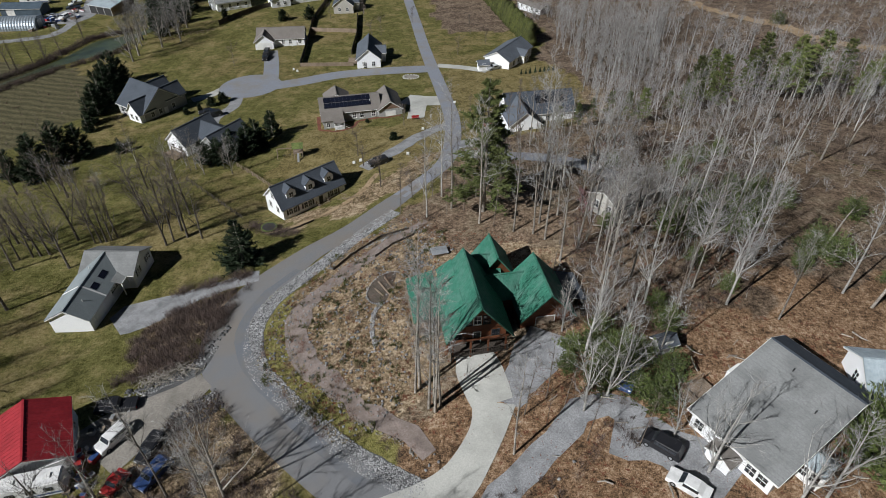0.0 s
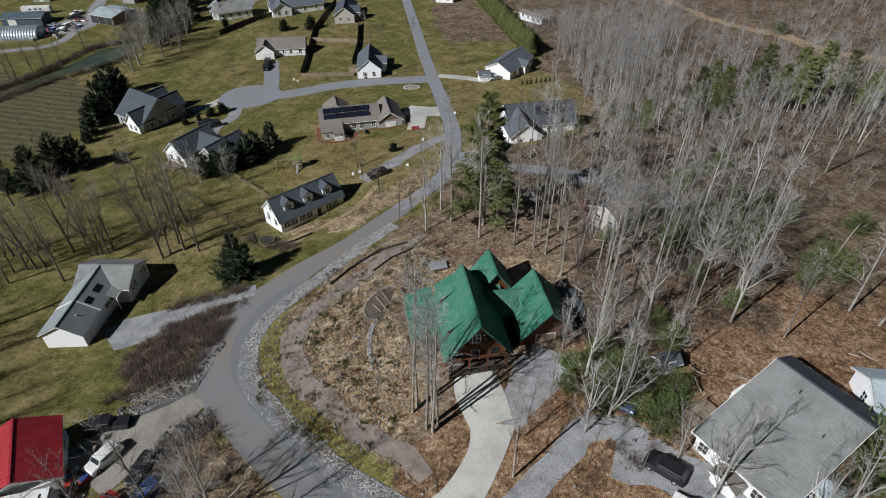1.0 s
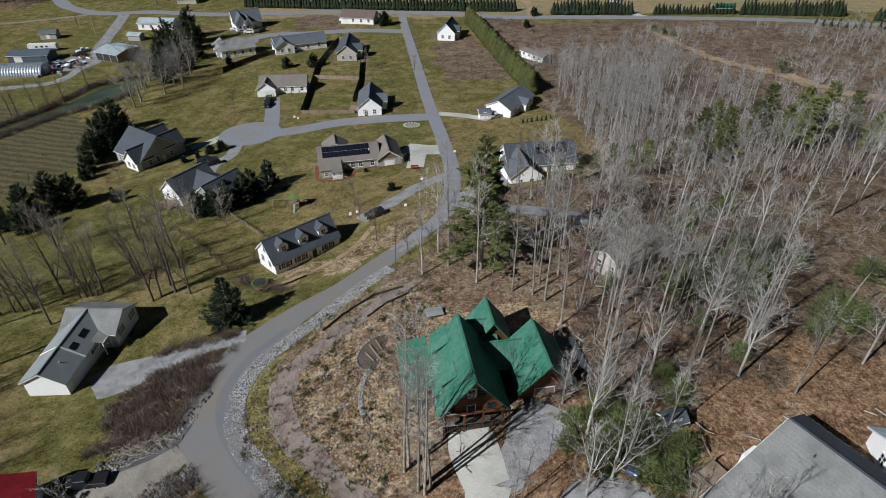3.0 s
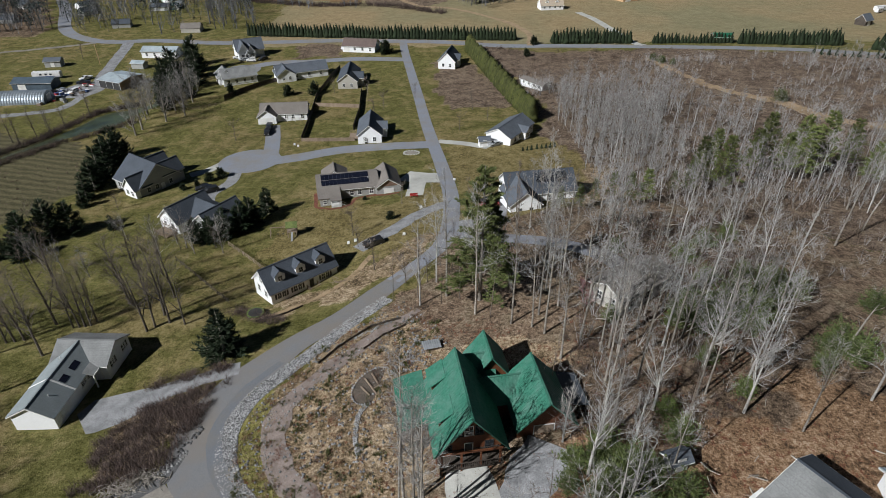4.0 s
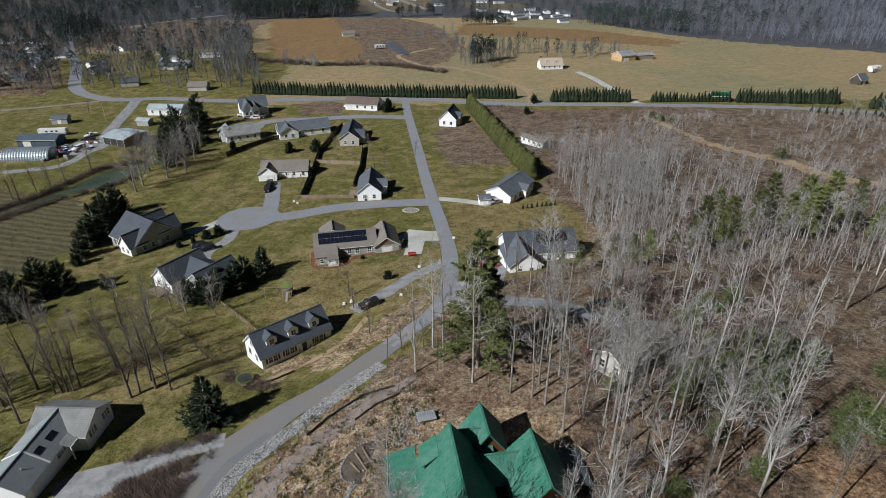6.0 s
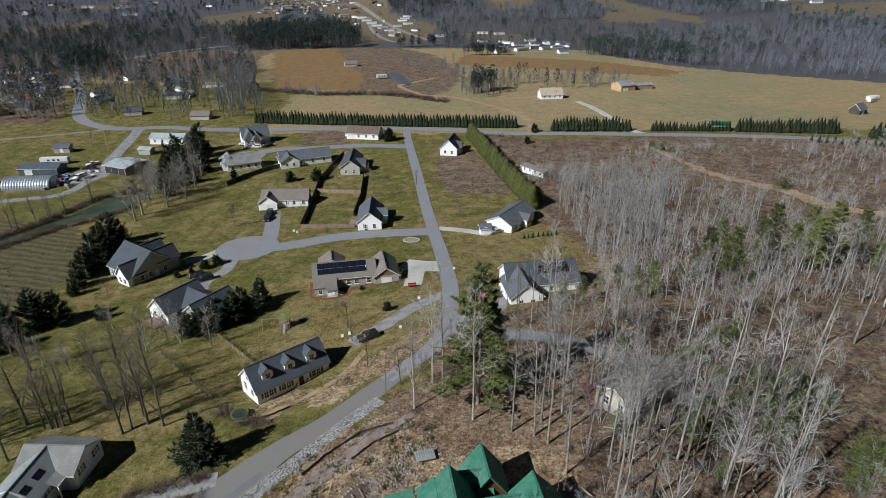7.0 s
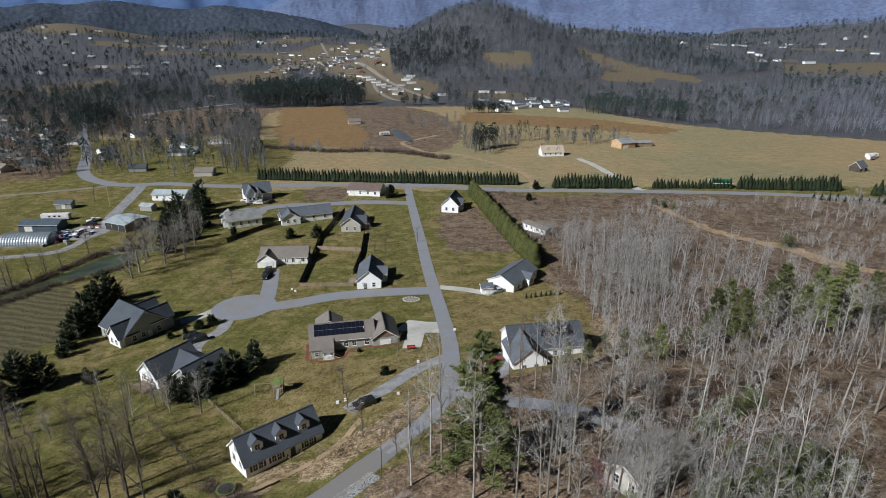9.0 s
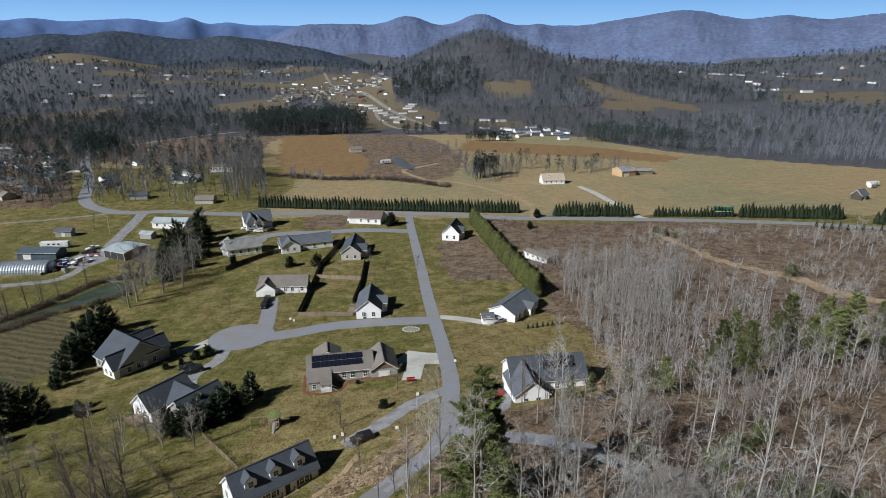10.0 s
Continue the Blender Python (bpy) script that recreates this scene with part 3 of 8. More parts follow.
def window(house, m, x, y, z, face, w=0.95, h=1.35, frame_mat=None, name="window"):
    """A sash window on a wall; face: degrees to which the wall looks, in the wing's frame."""
    key = (round(w, 2), round(h, 2), frame_mat.name if frame_mat else "t")
    if key not in WINDOW_MESHES:
        f, g, e = bmesh.new(), bmesh.new(), bmesh.new()
        cx, cz = (-w / 2 - 0.1, -w / 2, -0.02, 0.02, w / 2, w / 2 + 0.1), (-h / 2 - 0.1, -h / 2, -0.03, 0.03, h / 2, h / 2 + 0.1)
        vs = {}

        def at(i, k, y):
            if (i, k, y) not in vs:
                vs[i, k, y] = f.verts.new((cx[i], y, cz[k]))
            return vs[i, k, y]

        def solid(i, k):
            return 0 <= i < 5 and 0 <= k < 5 and not (i in (1, 3) and k in (1, 3))

        for i in range(5):
            for k in range(5):
                if solid(i, k):
                    f.faces.new((at(i, k, -0.07), at(i + 1, k, -0.07), at(i + 1, k + 1, -0.07), at(i, k + 1, -0.07)))
                    for (a, b, c, d), nb in (((i, k, i, k + 1), (i - 1, k)), ((i + 1, k + 1, i + 1, k), (i + 1, k)), ((i + 1, k, i, k), (i, k - 1)), ((i, k + 1, i + 1, k + 1), (i, k + 1))):
                        if not solid(*nb):
                            f.faces.new((at(a, b, -0.07), at(c, d, -0.07), at(c, d, 0.02), at(a, b, 0.02)))
        box(e, -w / 2 - 0.15, -0.13, -h / 2 - 0.17, w / 2 + 0.15, 0.02, -h / 2 - 0.1)
        box(g, -w / 2, -0.035, -h / 2, w / 2, -0.01, h / 2)
        made = []
        for nm, b, mt in (("window", f, frame_mat or TRIM), ("pane", g, PANE), ("sill", e, frame_mat or TRIM)):
            me = bpy.data.meshes.new(nm)
            b.to_mesh(me)
            b.free()
            me.materials.append(mt)
            made.append(me)
        WINDOW_MESHES[key] = made
    f, g, e = WINDOW_MESHES[key]
    o = new(name, f)
    o.parent = house
    o.matrix_basis = m @ pose(x, y, z, 0, 0, face + 90)
    for nm, me_ in (("pane", g), ("sill", e)):
        new(nm, me_).parent = o
    return o


def door(house, m, x, y, face, w=0.95, h=2.05, mat=None, z=0.0, rails=0):
    bm = bmesh.new()
    box(bm, -w / 2, -0.06, 0, w / 2, 0.02, h)
    for i in range(rails):
        box(bm, -w / 2 + 0.08, -0.075, 0.1 + i * h / rails, w / 2 - 0.08, -0.06, (i + 1) * h / rails - 0.06)
    o = part("door", bm, mat or TRIM, house)
    o.matrix_basis = m @ pose(x, y, z, 0, 0, face + 90)
    bm = bmesh.new()
    for q in ((-w / 2 - 0.1, 0, -w / 2, h + 0.1), (w / 2, 0, w / 2 + 0.1, h + 0.1), (-w / 2, h, w / 2, h + 0.1)):
        box(bm, q[0], -0.09, q[1], q[2], 0.02, q[3])
    part("door_frame", bm, TRIM, o)
    return o


def row_windows(house, m, L, W, z, side, fr, w=0.95, h=1.35):
    """Windows at shares fr of one side of a wing: f, b are its long walls, l, r its gable ends."""
    for t in fr:
        if side in "fb":
            s = -1 if side == "f" else 1
            window(house, m, (t - 0.5) * L, s * (W / 2), z, 90 * s, w, h)
        else:
            s = -1 if side == "l" else 1
            window(house, m, s * L / 2, (t - 0.5) * W, z, 180 if s < 0 else 0, w, h)


def vents(house, m, spots, mat=None):
    for x, y, z in spots:
        bm = bmesh.new()
        bmesh.ops.create_cone(bm, cap_ends=True, segments=8, radius1=0.07, radius2=0.07, depth=0.6, matrix=m @ Matrix.Translation((x, y, z)))
        part("vent_pipe", bm, mat or TRIM, house)


def chimney(house, x, y, z0, z1, mat, s=0.45):
    bm = bmesh.new()
    box(bm, x - s, y - s, z0, x + s, y + s, z1)
    box(bm, x - s - 0.08, y - s - 0.08, z1, x + s + 0.08, y + s + 0.08, z1 + 0.15)
    box(bm, x - 0.2, y - 0.2, z1 + 0.15, x + 0.2, y + 0.2, z1 + 0.45)
    part("chimney", bm, mat, house)


def dormer(house, m, x, y, z, w, depth, h, rise, wall, roof):
    """A gabled dormer with one sash window, looking along -y of the wing."""
    d = m @ pose(x, y, z)
    bm = bmesh.new()
    ring = [(-w / 2, -1.2), (w / 2, -1.2), (w / 2, h), (0, h + rise), (-w / 2, h)]
    e = [[bm.verts.new(d @ Vector((px, s, pz))) for px, pz in ring] for s in (0, depth)]
    bm.faces.new(e[0]), bm.faces.new(e[1][::-1])
    for i in range(5):
        j = (i + 1) % 5
        bm.faces.new((e[0][j], e[0][i], e[1][i], e[1][j]))
    body = part("dormer", bm, wall, house)
    k = rise / (w / 2)
    o = 0.2
    for s in (-1, 1):
        bm = bmesh.new()
        q = [(0, -o, h + rise + 0.1), (0, depth, h + rise + 0.1), (s * (w / 2 + o), depth, h - k * o + 0.1), (s * (w / 2 + o), -o, h - k * o + 0.1)]
        slab(bm, *[d @ Vector(p) for p in (q if s > 0 else q[::-1])], 0.1)
        part("dormer_roof", bm, roof, body)
    window(house, d, 0, -0.0, h * 0.5, -90, min(0.85, w * 0.5), h * 0.75)


def posts(house, m, pts, h, r=0.09, mat=None, base=-0.5):
    for x, y in pts:
        bm = bmesh.new()
        box(bm, x - r, y - r, base, x + r, y + r, h, m)
        part("post", bm, mat or TRIM, house)


def deck(house, m, x0, y0, x1, y1, z, mat, rail=True, base=-2.0):
    bm = bmesh.new()
    n = max(3, int((y1 - y0) / 0.3))
    ring = [(y1, z - 0.14), (y0, z - 0.14)]
    for i in range(n):
        a, b = y0 + (y1 - y0) * i / n, y0 + (y1 - y0) * (i + 1) / n
        ring += [(a, z), (b - 0.03, z)] + ([(b - 0.03, z - 0.04), (b, z - 0.04)] if i < n - 1 else [(b, z)])
    e = [[bm.verts.new(m @ Vector((x, y, q))) for y, q in ring] for x in (x0, x1)]
    bm.faces.new(e[0]), bm.faces.new(e[1][::-1])
    for i in range(len(ring)):
        j = (i + 1) % len(ring)
        bm.faces.new((e[0][j], e[0][i], e[1][i], e[1][j]))
    part("deck", bm, mat, house)
    bm = bmesh.new()
    for x in (x0, x1 - 0.12):
        for y in (y0, y1 - 0.12):
            box(bm, x, y, base, x + 0.12, y + 0.12, z + (1.0 if rail else -0.1), m)
    if rail:
        for a, b, c, d in ((x0, y0, x1, y0 + 0.08), (x0, y0, x0 + 0.08, y1), (x1 - 0.08, y0, x1, y1)):
            box(bm, a, b, z + 0.92, c, d, z + 1.0, m)
            for i in range(int(max(c - a, d - b) / 0.25)):
                px, py = (a + 0.25 * i, b) if c - a > d - b else (a, b + 0.25 * i)
                box(bm, px, py, z, px + 0.04, py + 0.04, z + 0.92, m)
    part("deck_rail", bm, mat, house)


# ---- the houses ----
def cape_house():
    h = thing("cape_house", -29.0, 106.4, -6.6, 41.5, "white cape house with dark shingle roof and three dormers", "house")
    L, W, H, rise = 14.8, 7.2, 2.7, 3.5
    m = gable(h, 0, 0, L, W, H, rise, 0, SIDING, SHINGLE_D, 0.35)
    for dx in (-4.5, 0, 4.5):
        dormer(h, m, dx, -2.5, 3.75, 2.1, 2.6, 1.35, 0.95, SIDING, SHINGLE_D)
    for dx in (-5.2, -1.7, 4.6):
        for q in (-0.5, 0.5):
            window(h, m, dx + q, -W / 2, 1.45, -90, 0.8, 1.3)
        for q in (-1.25, 1.25):
            bm = bmesh.new()
            box(bm, dx + q - 0.18, -W / 2 - 0.06, 0.8, dx + q + 0.18, -W / 2 - 0.01, 2.1, m)
            part("shutter", bm, DARKTRIM, h)
    door(h, m, 1.4, -W / 2, -90, mat=DARKTRIM, z=0.1, rails=2)
    deck(h, m, 0.2, -W / 2 - 1.6, 2.6, -W / 2, 0.1, WOOD)
    for q in (0.6, 1.4, 2.2):
        bm = bmesh.new()
        slab(bm, (q, -W / 2 - 1.6, 0.15), (q, -W / 2 - 3.0, -0.7), (q + 0.12, -W / 2 - 3.0, -0.7), (q + 0.12, -W / 2 - 1.6, 0.15), 0.3)
        part("step_stringer", bm, WOOD, h)
    row_windows(h, m, L, W, 1.5, "l", (0.3, 0.7))
    row_windows(h, m, L, W, 4.2, "l", (0.5,))
    row_windows(h, m, L, W, 1.5, "r", (0.3, 0.7))
    vents(h, m, [(2, 1.5, 4.9), (-3, 1.2, 5.2)])


def ranch_house():
    h = thing("ranch_house", -60.9, 78.3, -6.45, 88.8, "white ranch house with weathered grey shingle roof", "house")
    L, W, H, rise = 18.8, 6.8, 2.1, 1.95
    gable(h, -2.25, 0, 14.3, W, H, rise, 0, SIDING, SHINGLE_L)
    m = pose(0, 0, 0)
    c = gable(h, 5.4, -1.3, 9.2, 7.5, H, rise + 0.02, 90, SIDING, SHINGLE_T)
    row_windows(h, m, L, W, 1.15, "f", (0.42, 0.46, 0.5, 0.54), 0.75, 1.2)
    row_windows(h, c, 9.2, 7.5, 1.15, "l", (0.14, 0.22, 0.3, 0.66, 0.74, 0.82), 0.62, 1.25)
    row_windows(h, m, L, W, 1.15, "b", (0.15, 0.35, 0.55))
    door(h, m, 0.9, -W / 2, -90, rails=3)
    door(h, m, -6.6, -W / 2, -90, 2.6, 1.95, rails=4)
    k = rise / (W / 2)
    top = H + rise + 0.2
    for sx, sw in ((-0.6, 1.9), (-3.4, 1.5)):
        bm = bmesh.new()
        q = [(sx, -1.3, top - 1.3 * k), (sx, -2.2, top - 2.2 * k), (sx + sw, -2.2, top - 2.2 * k), (sx + sw, -1.3, top - 1.3 * k)]
        slab(bm, *[m @ Vector(p) for p in q], 0.08)
        part("skylight", bm, PANEL, h, "dark flat skylight")
    bm = bmesh.new()
    for sg in (-1, 1):
        y = sg * (W / 2 + 0.42)
        q = [(-3.9, 0, top), (-3.9, y, top - abs(y) * k), (-3.6, y, top - abs(y) * k), (-3.6, 0, top)]
        slab(bm, *[m @ Vector(p) for p in (q if sg < 0 else q[::-1])], 0.06)
    part("flashing", bm, TRIM, h, "pale flashing strip across the roof")
    # porch roof in the corner between the wings
    bm = bmesh.new()
    slab(bm, *[m @ Vector(p) for p in ((-0.6, -3.2, 2.42), (-0.6, -5.0, 1.95), (2.0, -5.0, 1.95), (2.0, -3.2, 2.42))], 0.14)
    part("porch_roof", bm, SHINGLE_T, h)
    posts(h, m, [(-0.4, -4.8), (1.6, -4.8)], 1.9, 0.08, TRIM, -1.0)
    bm = bmesh.new()
    box(bm, -0.7, -5.08, 1.8, 2.0, -5.0, 1.98, m)
    part("fascia", bm, TRIM, h)
    vents(h, m, [(-6.5, -1.5, 3.4), (1.5, 1.2, 3.6)])


def green_house():
    h = thing("log_chalet", 3.9, 60.1, 4.2, 100, "log chalet with steep green metal roof on a knoll", "house")
    k = dict(wall=LOGWALL, roof=GREENMETAL, seams=0.45, trim=False, over=0.55, base=-3.0)
    m = gable(h, 0.8, 0, 9.6, 8.2, 3.3, 5.2, 0, front=1.6, **k)
    w = gable(h, 0.8, -10.0, 7.2, 7.0, 3.3, 3.9, 0, front=0.8, **k)
    gable(h, 7.6, -4.8, 4.6, 4.6, 4.0, 3.1, 0, **k)
    gable(h, 6.9, -2.4, 5.0, 4.4, 4.0, 2.3, 90, **k)
    gable(h, 3.3, -5.9, 6.0, 4.4, 3.2, 2.1, 90, **k)
    for y0, cx, wd in ((0.9, -2.2, 3.0), (0.9, 4.0, 3.4)):
        bm = bmesh.new()
        slab(bm, *[m @ Vector(p) for p in ((cx - wd / 2, 1.7, 6.6), (cx + wd / 2, 1.7, 6.6), (cx + wd / 2, 3.9, 4.9), (cx - wd / 2, 3.9, 4.9))], 0.12)
        d = part("shed_dormer", bm, GREENMETAL, h)
        bm = bmesh.new()
        box(bm, cx - wd / 2 + 0.2, 2.0, 3.6, cx + wd / 2 - 0.2, 3.5, 4.9, m)
        part("dormer_wall", bm, LOGWALL, d)
        window(h, m, cx, 3.5, 4.4, 90, 0.8, 0.6, DARKTRIM)
    # side porch under a lower slope
    bm = bmesh.new()
    slab(bm, *[m @ Vector(p) for p in ((-1.8, 4.2, 3.35), (7.4, 4.2, 3.35), (7.4, 8.2, 2.2), (-1.8, 8.2, 2.2))], 0.12)
    part("porch_roof", bm, GREENMETAL, h)
    posts(h, m, [(-1.5, 7.9), (1.4, 7.9), (4.3, 7.9), (7.1, 7.9)], 2.25, 0.1, WOOD, -2.0)
    deck(h, m, -1.8, 4.2, 7.4, 8.2, 0.1, WOOD)
    # front porch with posts, rail and gable truss
    deck(h, m, -6.8, -3.9, -4.8, 3.9, 0.1, DARKWOOD)
    posts(h, m, [(-6.5, -3.6), (-6.5, -1.2), (-6.5, 1.2), (-6.5, 3.6)], 2.6, 0.11, LOGWALL, -2.0)
    bm = bmesh.new()
    box(bm, -6.6, -3.9, 2.55, -6.4, 3.9, 2.8, m)
    part("porch_beam", bm, LOGWALL, h)
    for y, z in ((-2.6, 1.5), (2.6, 1.5), (-1.3, 4.4), (0, 4.4), (1.3, 4.4)):
        window(h, m, -4.8, y, z, 180, 0.95, 1.4, DARKTRIM if y else TRIM)
    door(h, m, -4.8, 0, 180, mat=DARKTRIM, z=0.1)
    door(h, w, -3.6, 0, 180, 2.6, 2.2, mat=WOOD, rails=4)
    # low porch on the far side of the garage wing
    bm = bmesh.new()
    slab(bm, *[m @ Vector(p) for p in ((-1.5, -16.8, 2.3), (4.4, -16.8, 2.3), (4.4, -13.4, 3.2), (-1.5, -13.4, 3.2))], 0.12)
    # dark shingles: the shade over this roof is put into its colour
    part("lean_to_roof", bm, SHINGLE_D, h)
    posts(h, m, [(-1.2, -16.5), (4.1, -16.5)], 2.3, 0.1, WOOD, -2.0)


def grey_house():
    """A low-pitched house whose roof runs far down on one side."""
    h = thing("grey_house", 39.9, 49.5, 6.2, -57, "large house with broad grey shingle roof and white walls", "house")
    L, yl, yr, zr, zl, ze = 11.0, -13.2, 3.4, 5.9, 2.3, 4.3
    m = pose(0, 0, 0)
    bm = bmesh.new()
    ring = [(yl, -3.0), (yr, -3.0), (yr, ze), (0, zr), (yl, zl)]
    e = [[bm.verts.new((x, y, z)) for y, z in ring] for x in (0.3, L - 0.3)]
    bm.faces.new(e[0][::-1]), bm.faces.new(e[1])
    for k in range(5):
        n = (k + 1) % 5
        bm.faces.new((e[0][k], e[0][n], e[1][n], e[1][k]))
    part("wall", bm, SIDING, h)
    for y, z, s in ((yl - 0.5, zl - 0.15, -1), (yr + 0.45, ze - 0.24, 1)):
        bm = bmesh.new()
        q = [(-0.3, 0, zr + 0.18), (-0.3, y, z + 0.18), (L + 0.3, y, z + 0.18), (L + 0.3, 0, zr + 0.18)]
        slab(bm, *(q if s < 0 else q[::-1]), 0.16)
        # slope turned from the sun gets darker shingles, its shade in the colour
        part("roof", bm, SHINGLE_T if s < 0 else SHINGLE_D, h)
        bm = bmesh.new()
        box(bm, -0.3, y - 0.06, z - 0.1, L + 0.3, y + 0.06, z + 0.14)
        part("gutter", bm, TRIM, h)
        for x in (-0.34, L + 0.3):
            bm = bmesh.new()
            q = [(x, 0, zr + 0.2), (x, y, z + 0.2), (x + 0.05, y, z + 0.2), (x + 0.05, 0, zr + 0.2)]
            slab(bm, *(q if s < 0 else q[::-1]), 0.26)
            part("rake_board", bm, TRIM, h)
    bm = bmesh.new()
    box(bm, -0.3, -0.15, zr + 0.15, L + 0.3, 0.15, zr + 0.25)
    part("ridge_cap", bm, SHINGLE_D, h)
    # entry bay on the long low wall, with a small brown roof
    c = gable(h, 5.4, yl - 0.9, 1.8, 3.0, 1.0, 0.7, 90, SIDING, SHINGLE_B, 0.25)
    door(h, c, -0.9, 0, 180, z=-1.2)
    for x in (1.4, 8.2, 9.6):
        window(h, m, x, yl, 0.7, -90, 1.1, 1.4)
    for y in (-9.0, -5.5, -2.0):
        window(h, m, 0.3, y, 1.7, 180, 1.0, 1.3)
        window(h, m, L - 0.3, y, 1.5, 0, 1.0, 1.3)
    # deck and a white landing on one end, a glazed sunroom on the other
    deck(h, m, -3.0, -11.4, 0.3, -7.2, 0.6, WOOD)
    bm = bmesh.new()
    box(bm, -0.9, -6.4, -2.0, 0.3, -4.2, 3.6, m)
    part("landing", bm, TRIM, h, "white boxed landing")
    g = gable(h, L + 1.0, -7.4, 2.6, 2.8, 2.2, 0.9, 0, TRIM, BLUEMETAL, 0.15)
    row_windows(h, g, 2.6, 2.8, 1.2, "r", (0.25, 0.75), 1.0, 1.5)
    row_windows(h, g, 2.6, 2.8, 1.2, "f", (0.25, 0.75), 0.9, 1.5)
    vents(h, m, [(8.6, -4.6, 5.0), (4.0, -2.0, 5.7)], DARKTRIM)


def blue_roof_house():
    h = thing("blue_roof_house", 55.0, 46.8, gz(55, 47), -8, "white cottage with blue-grey metal roof", "house")
    m = gable(h, 0, 0, 9, 6.6, 2.8, 1.9, 0, SIDING, BLUEMETAL, 0.5, seams=0.5)
    gable(h, -3.4, -4.2, 3.4, 3.0, 2.4, 1.2, 90, SIDING, BLUEMETAL, 0.3)
    row_windows(h, m, 9, 6.6, 1.6, "f", (0.35, 0.6, 0.8))
    row_windows(h, m, 9, 6.6, 1.6, "l", (0.5,))


def red_barn():
    h = thing("red_roof_garage", -52.3, 43.9, gz(-52, 44), 117, "white metal garage with a glossy red roof", "garage")
    m = gable(h, 0, 0, 9.0, 8.8, 3.4, 2.0, 0, SIDING, REDMETAL, 0.5, seams=0.6)
    door(h, m, -4.5, -2.1, 180, 2.8, 2.6, rails=5)
    door(h, m, -4.5, 2.1, 180, 2.8, 2.6, rails=5)
    row_windows(h, m, 9.0, 8.8, 1.7, "f", (0.3, 0.7))


def solar_house():
    x, y = -25.4, 151.6
    h = thing("solar_house", x, y, gz(x, y) + 0.4, 13, "grey ranch house with taupe roof and solar panels", "house")
    m = gable(h, 0, 0, 15.5, 9, 3.0, 2.3, 0, SIDING_G, SHINGLE_B)
    bm = bmesh.new()
    box(bm, -7.6, -7.6, -2.0, -2.6, -4.5, 2.2, m)
    part("wall", bm, SIDING_G, h)
    bm = bmesh.new()
    slab(bm, *[m @ Vector(p) for p in ((-8.1, -7.9, 2.35), (-2.2, -7.9, 2.35), (-2.2, -4.2, 3.5), (-8.1, -4.2, 3.5))], 0.14)
    part("roof", bm, SHINGLE_B, h)
    g = gable(h, 10.4, -0.6, 9.6, 6.4, 2.9, 2.2, 90, SIDING_G, SHINGLE_B)
    gable(h, -3.0, 5.0, 5, 6.4, 3.0, 1.9, 90, SIDING_G, SHINGLE_B)
    row_windows(h, m, 15.5, 9, 1.6, "f", (0.55, 0.68, 0.88), 1.0, 1.3)
    window(h, m, -6.4, -7.6, 1.2, -90, 0.8, 1.1)
    door(h, g, -4.8, 0, 180, 2.6, 2.2, rails=4)
    deck(h, m, -4.9, -9.6, -2.3, -7.6, 0.7, TRIM)
    posts(h, m, [(-4.8, -9.5), (-2.4, -9.5), (-4.8, -7.8), (-2.4, -7.8)], 2.4, 0.1, TRIM, -2.0)
    bm = bmesh.new()
    box(bm, -5.0, -9.7, 2.4, -2.2, -7.6, 2.55, m)
    part("porch_roof", bm, SHINGLE_B, h)
    for i in range(6):
        bm = bmesh.new()
        box(bm, -2.3 + i * 0.3, -9.4, 0.42 - i * 0.18, -2.0 + i * 0.3, -8.2, 0.5 - i * 0.18, m)
        part("step", bm, TRIM, h)
    for y in (-9.45, -8.15):
        bm = bmesh.new()
        slab(bm, *[m @ Vector(p) for p in ((-2.3, y, 1.5), (-2.3, y - 0.08, 1.5), (-0.5, y - 0.08, 0.42), (-0.5, y, 0.42))], 0.1)
        part("stair_rail", bm, TRIM, h)
    bm = bmesh.new()
    e = [[bm.verts.new(m @ Vector((10.4 + x, y, z))) for x, z in ((-3.0, 3.0), (3.0, 3.0), (0, 5.0))] for y in (-5.48, -5.4)]
    bm.faces.new(e[0]), bm.faces.new(e[1][::-1])
    for i in range(3):
        bm.faces.new((e[0][i], e[1][i], e[1][(i + 1) % 3], e[0][(i + 1) % 3]))
    bmesh.ops.recalc_face_normals(bm, faces=bm.faces)
    part("gable_shingles", bm, BROWNWALL, h, "brown shingled gable")
    vents(h, m, [(5.4, -2.4, 4.6)])
    n = 0
    slope = math.degrees(math.atan2(2.3, 4.5))
    bm0 = bmesh.new()
    box(bm0, -0.5, -0.83, 0.05, 0.5, 0.83, 0.09)
    pm = bpy.data.meshes.new("solar_panel")
    bm0.to_mesh(pm)
    bm0.free()
    pm.materials.append(PANEL)
    for i in range(12):
        for j in range(2):
            o = new("solar_panel", pm)
            o.parent = h
            yy = -1.05 - j * 1.6
            o.matrix_basis = m @ pose(-6.3 + i * 1.03, yy, 5.46 + yy * 2.3 / 4.5, slope, 0, 0)


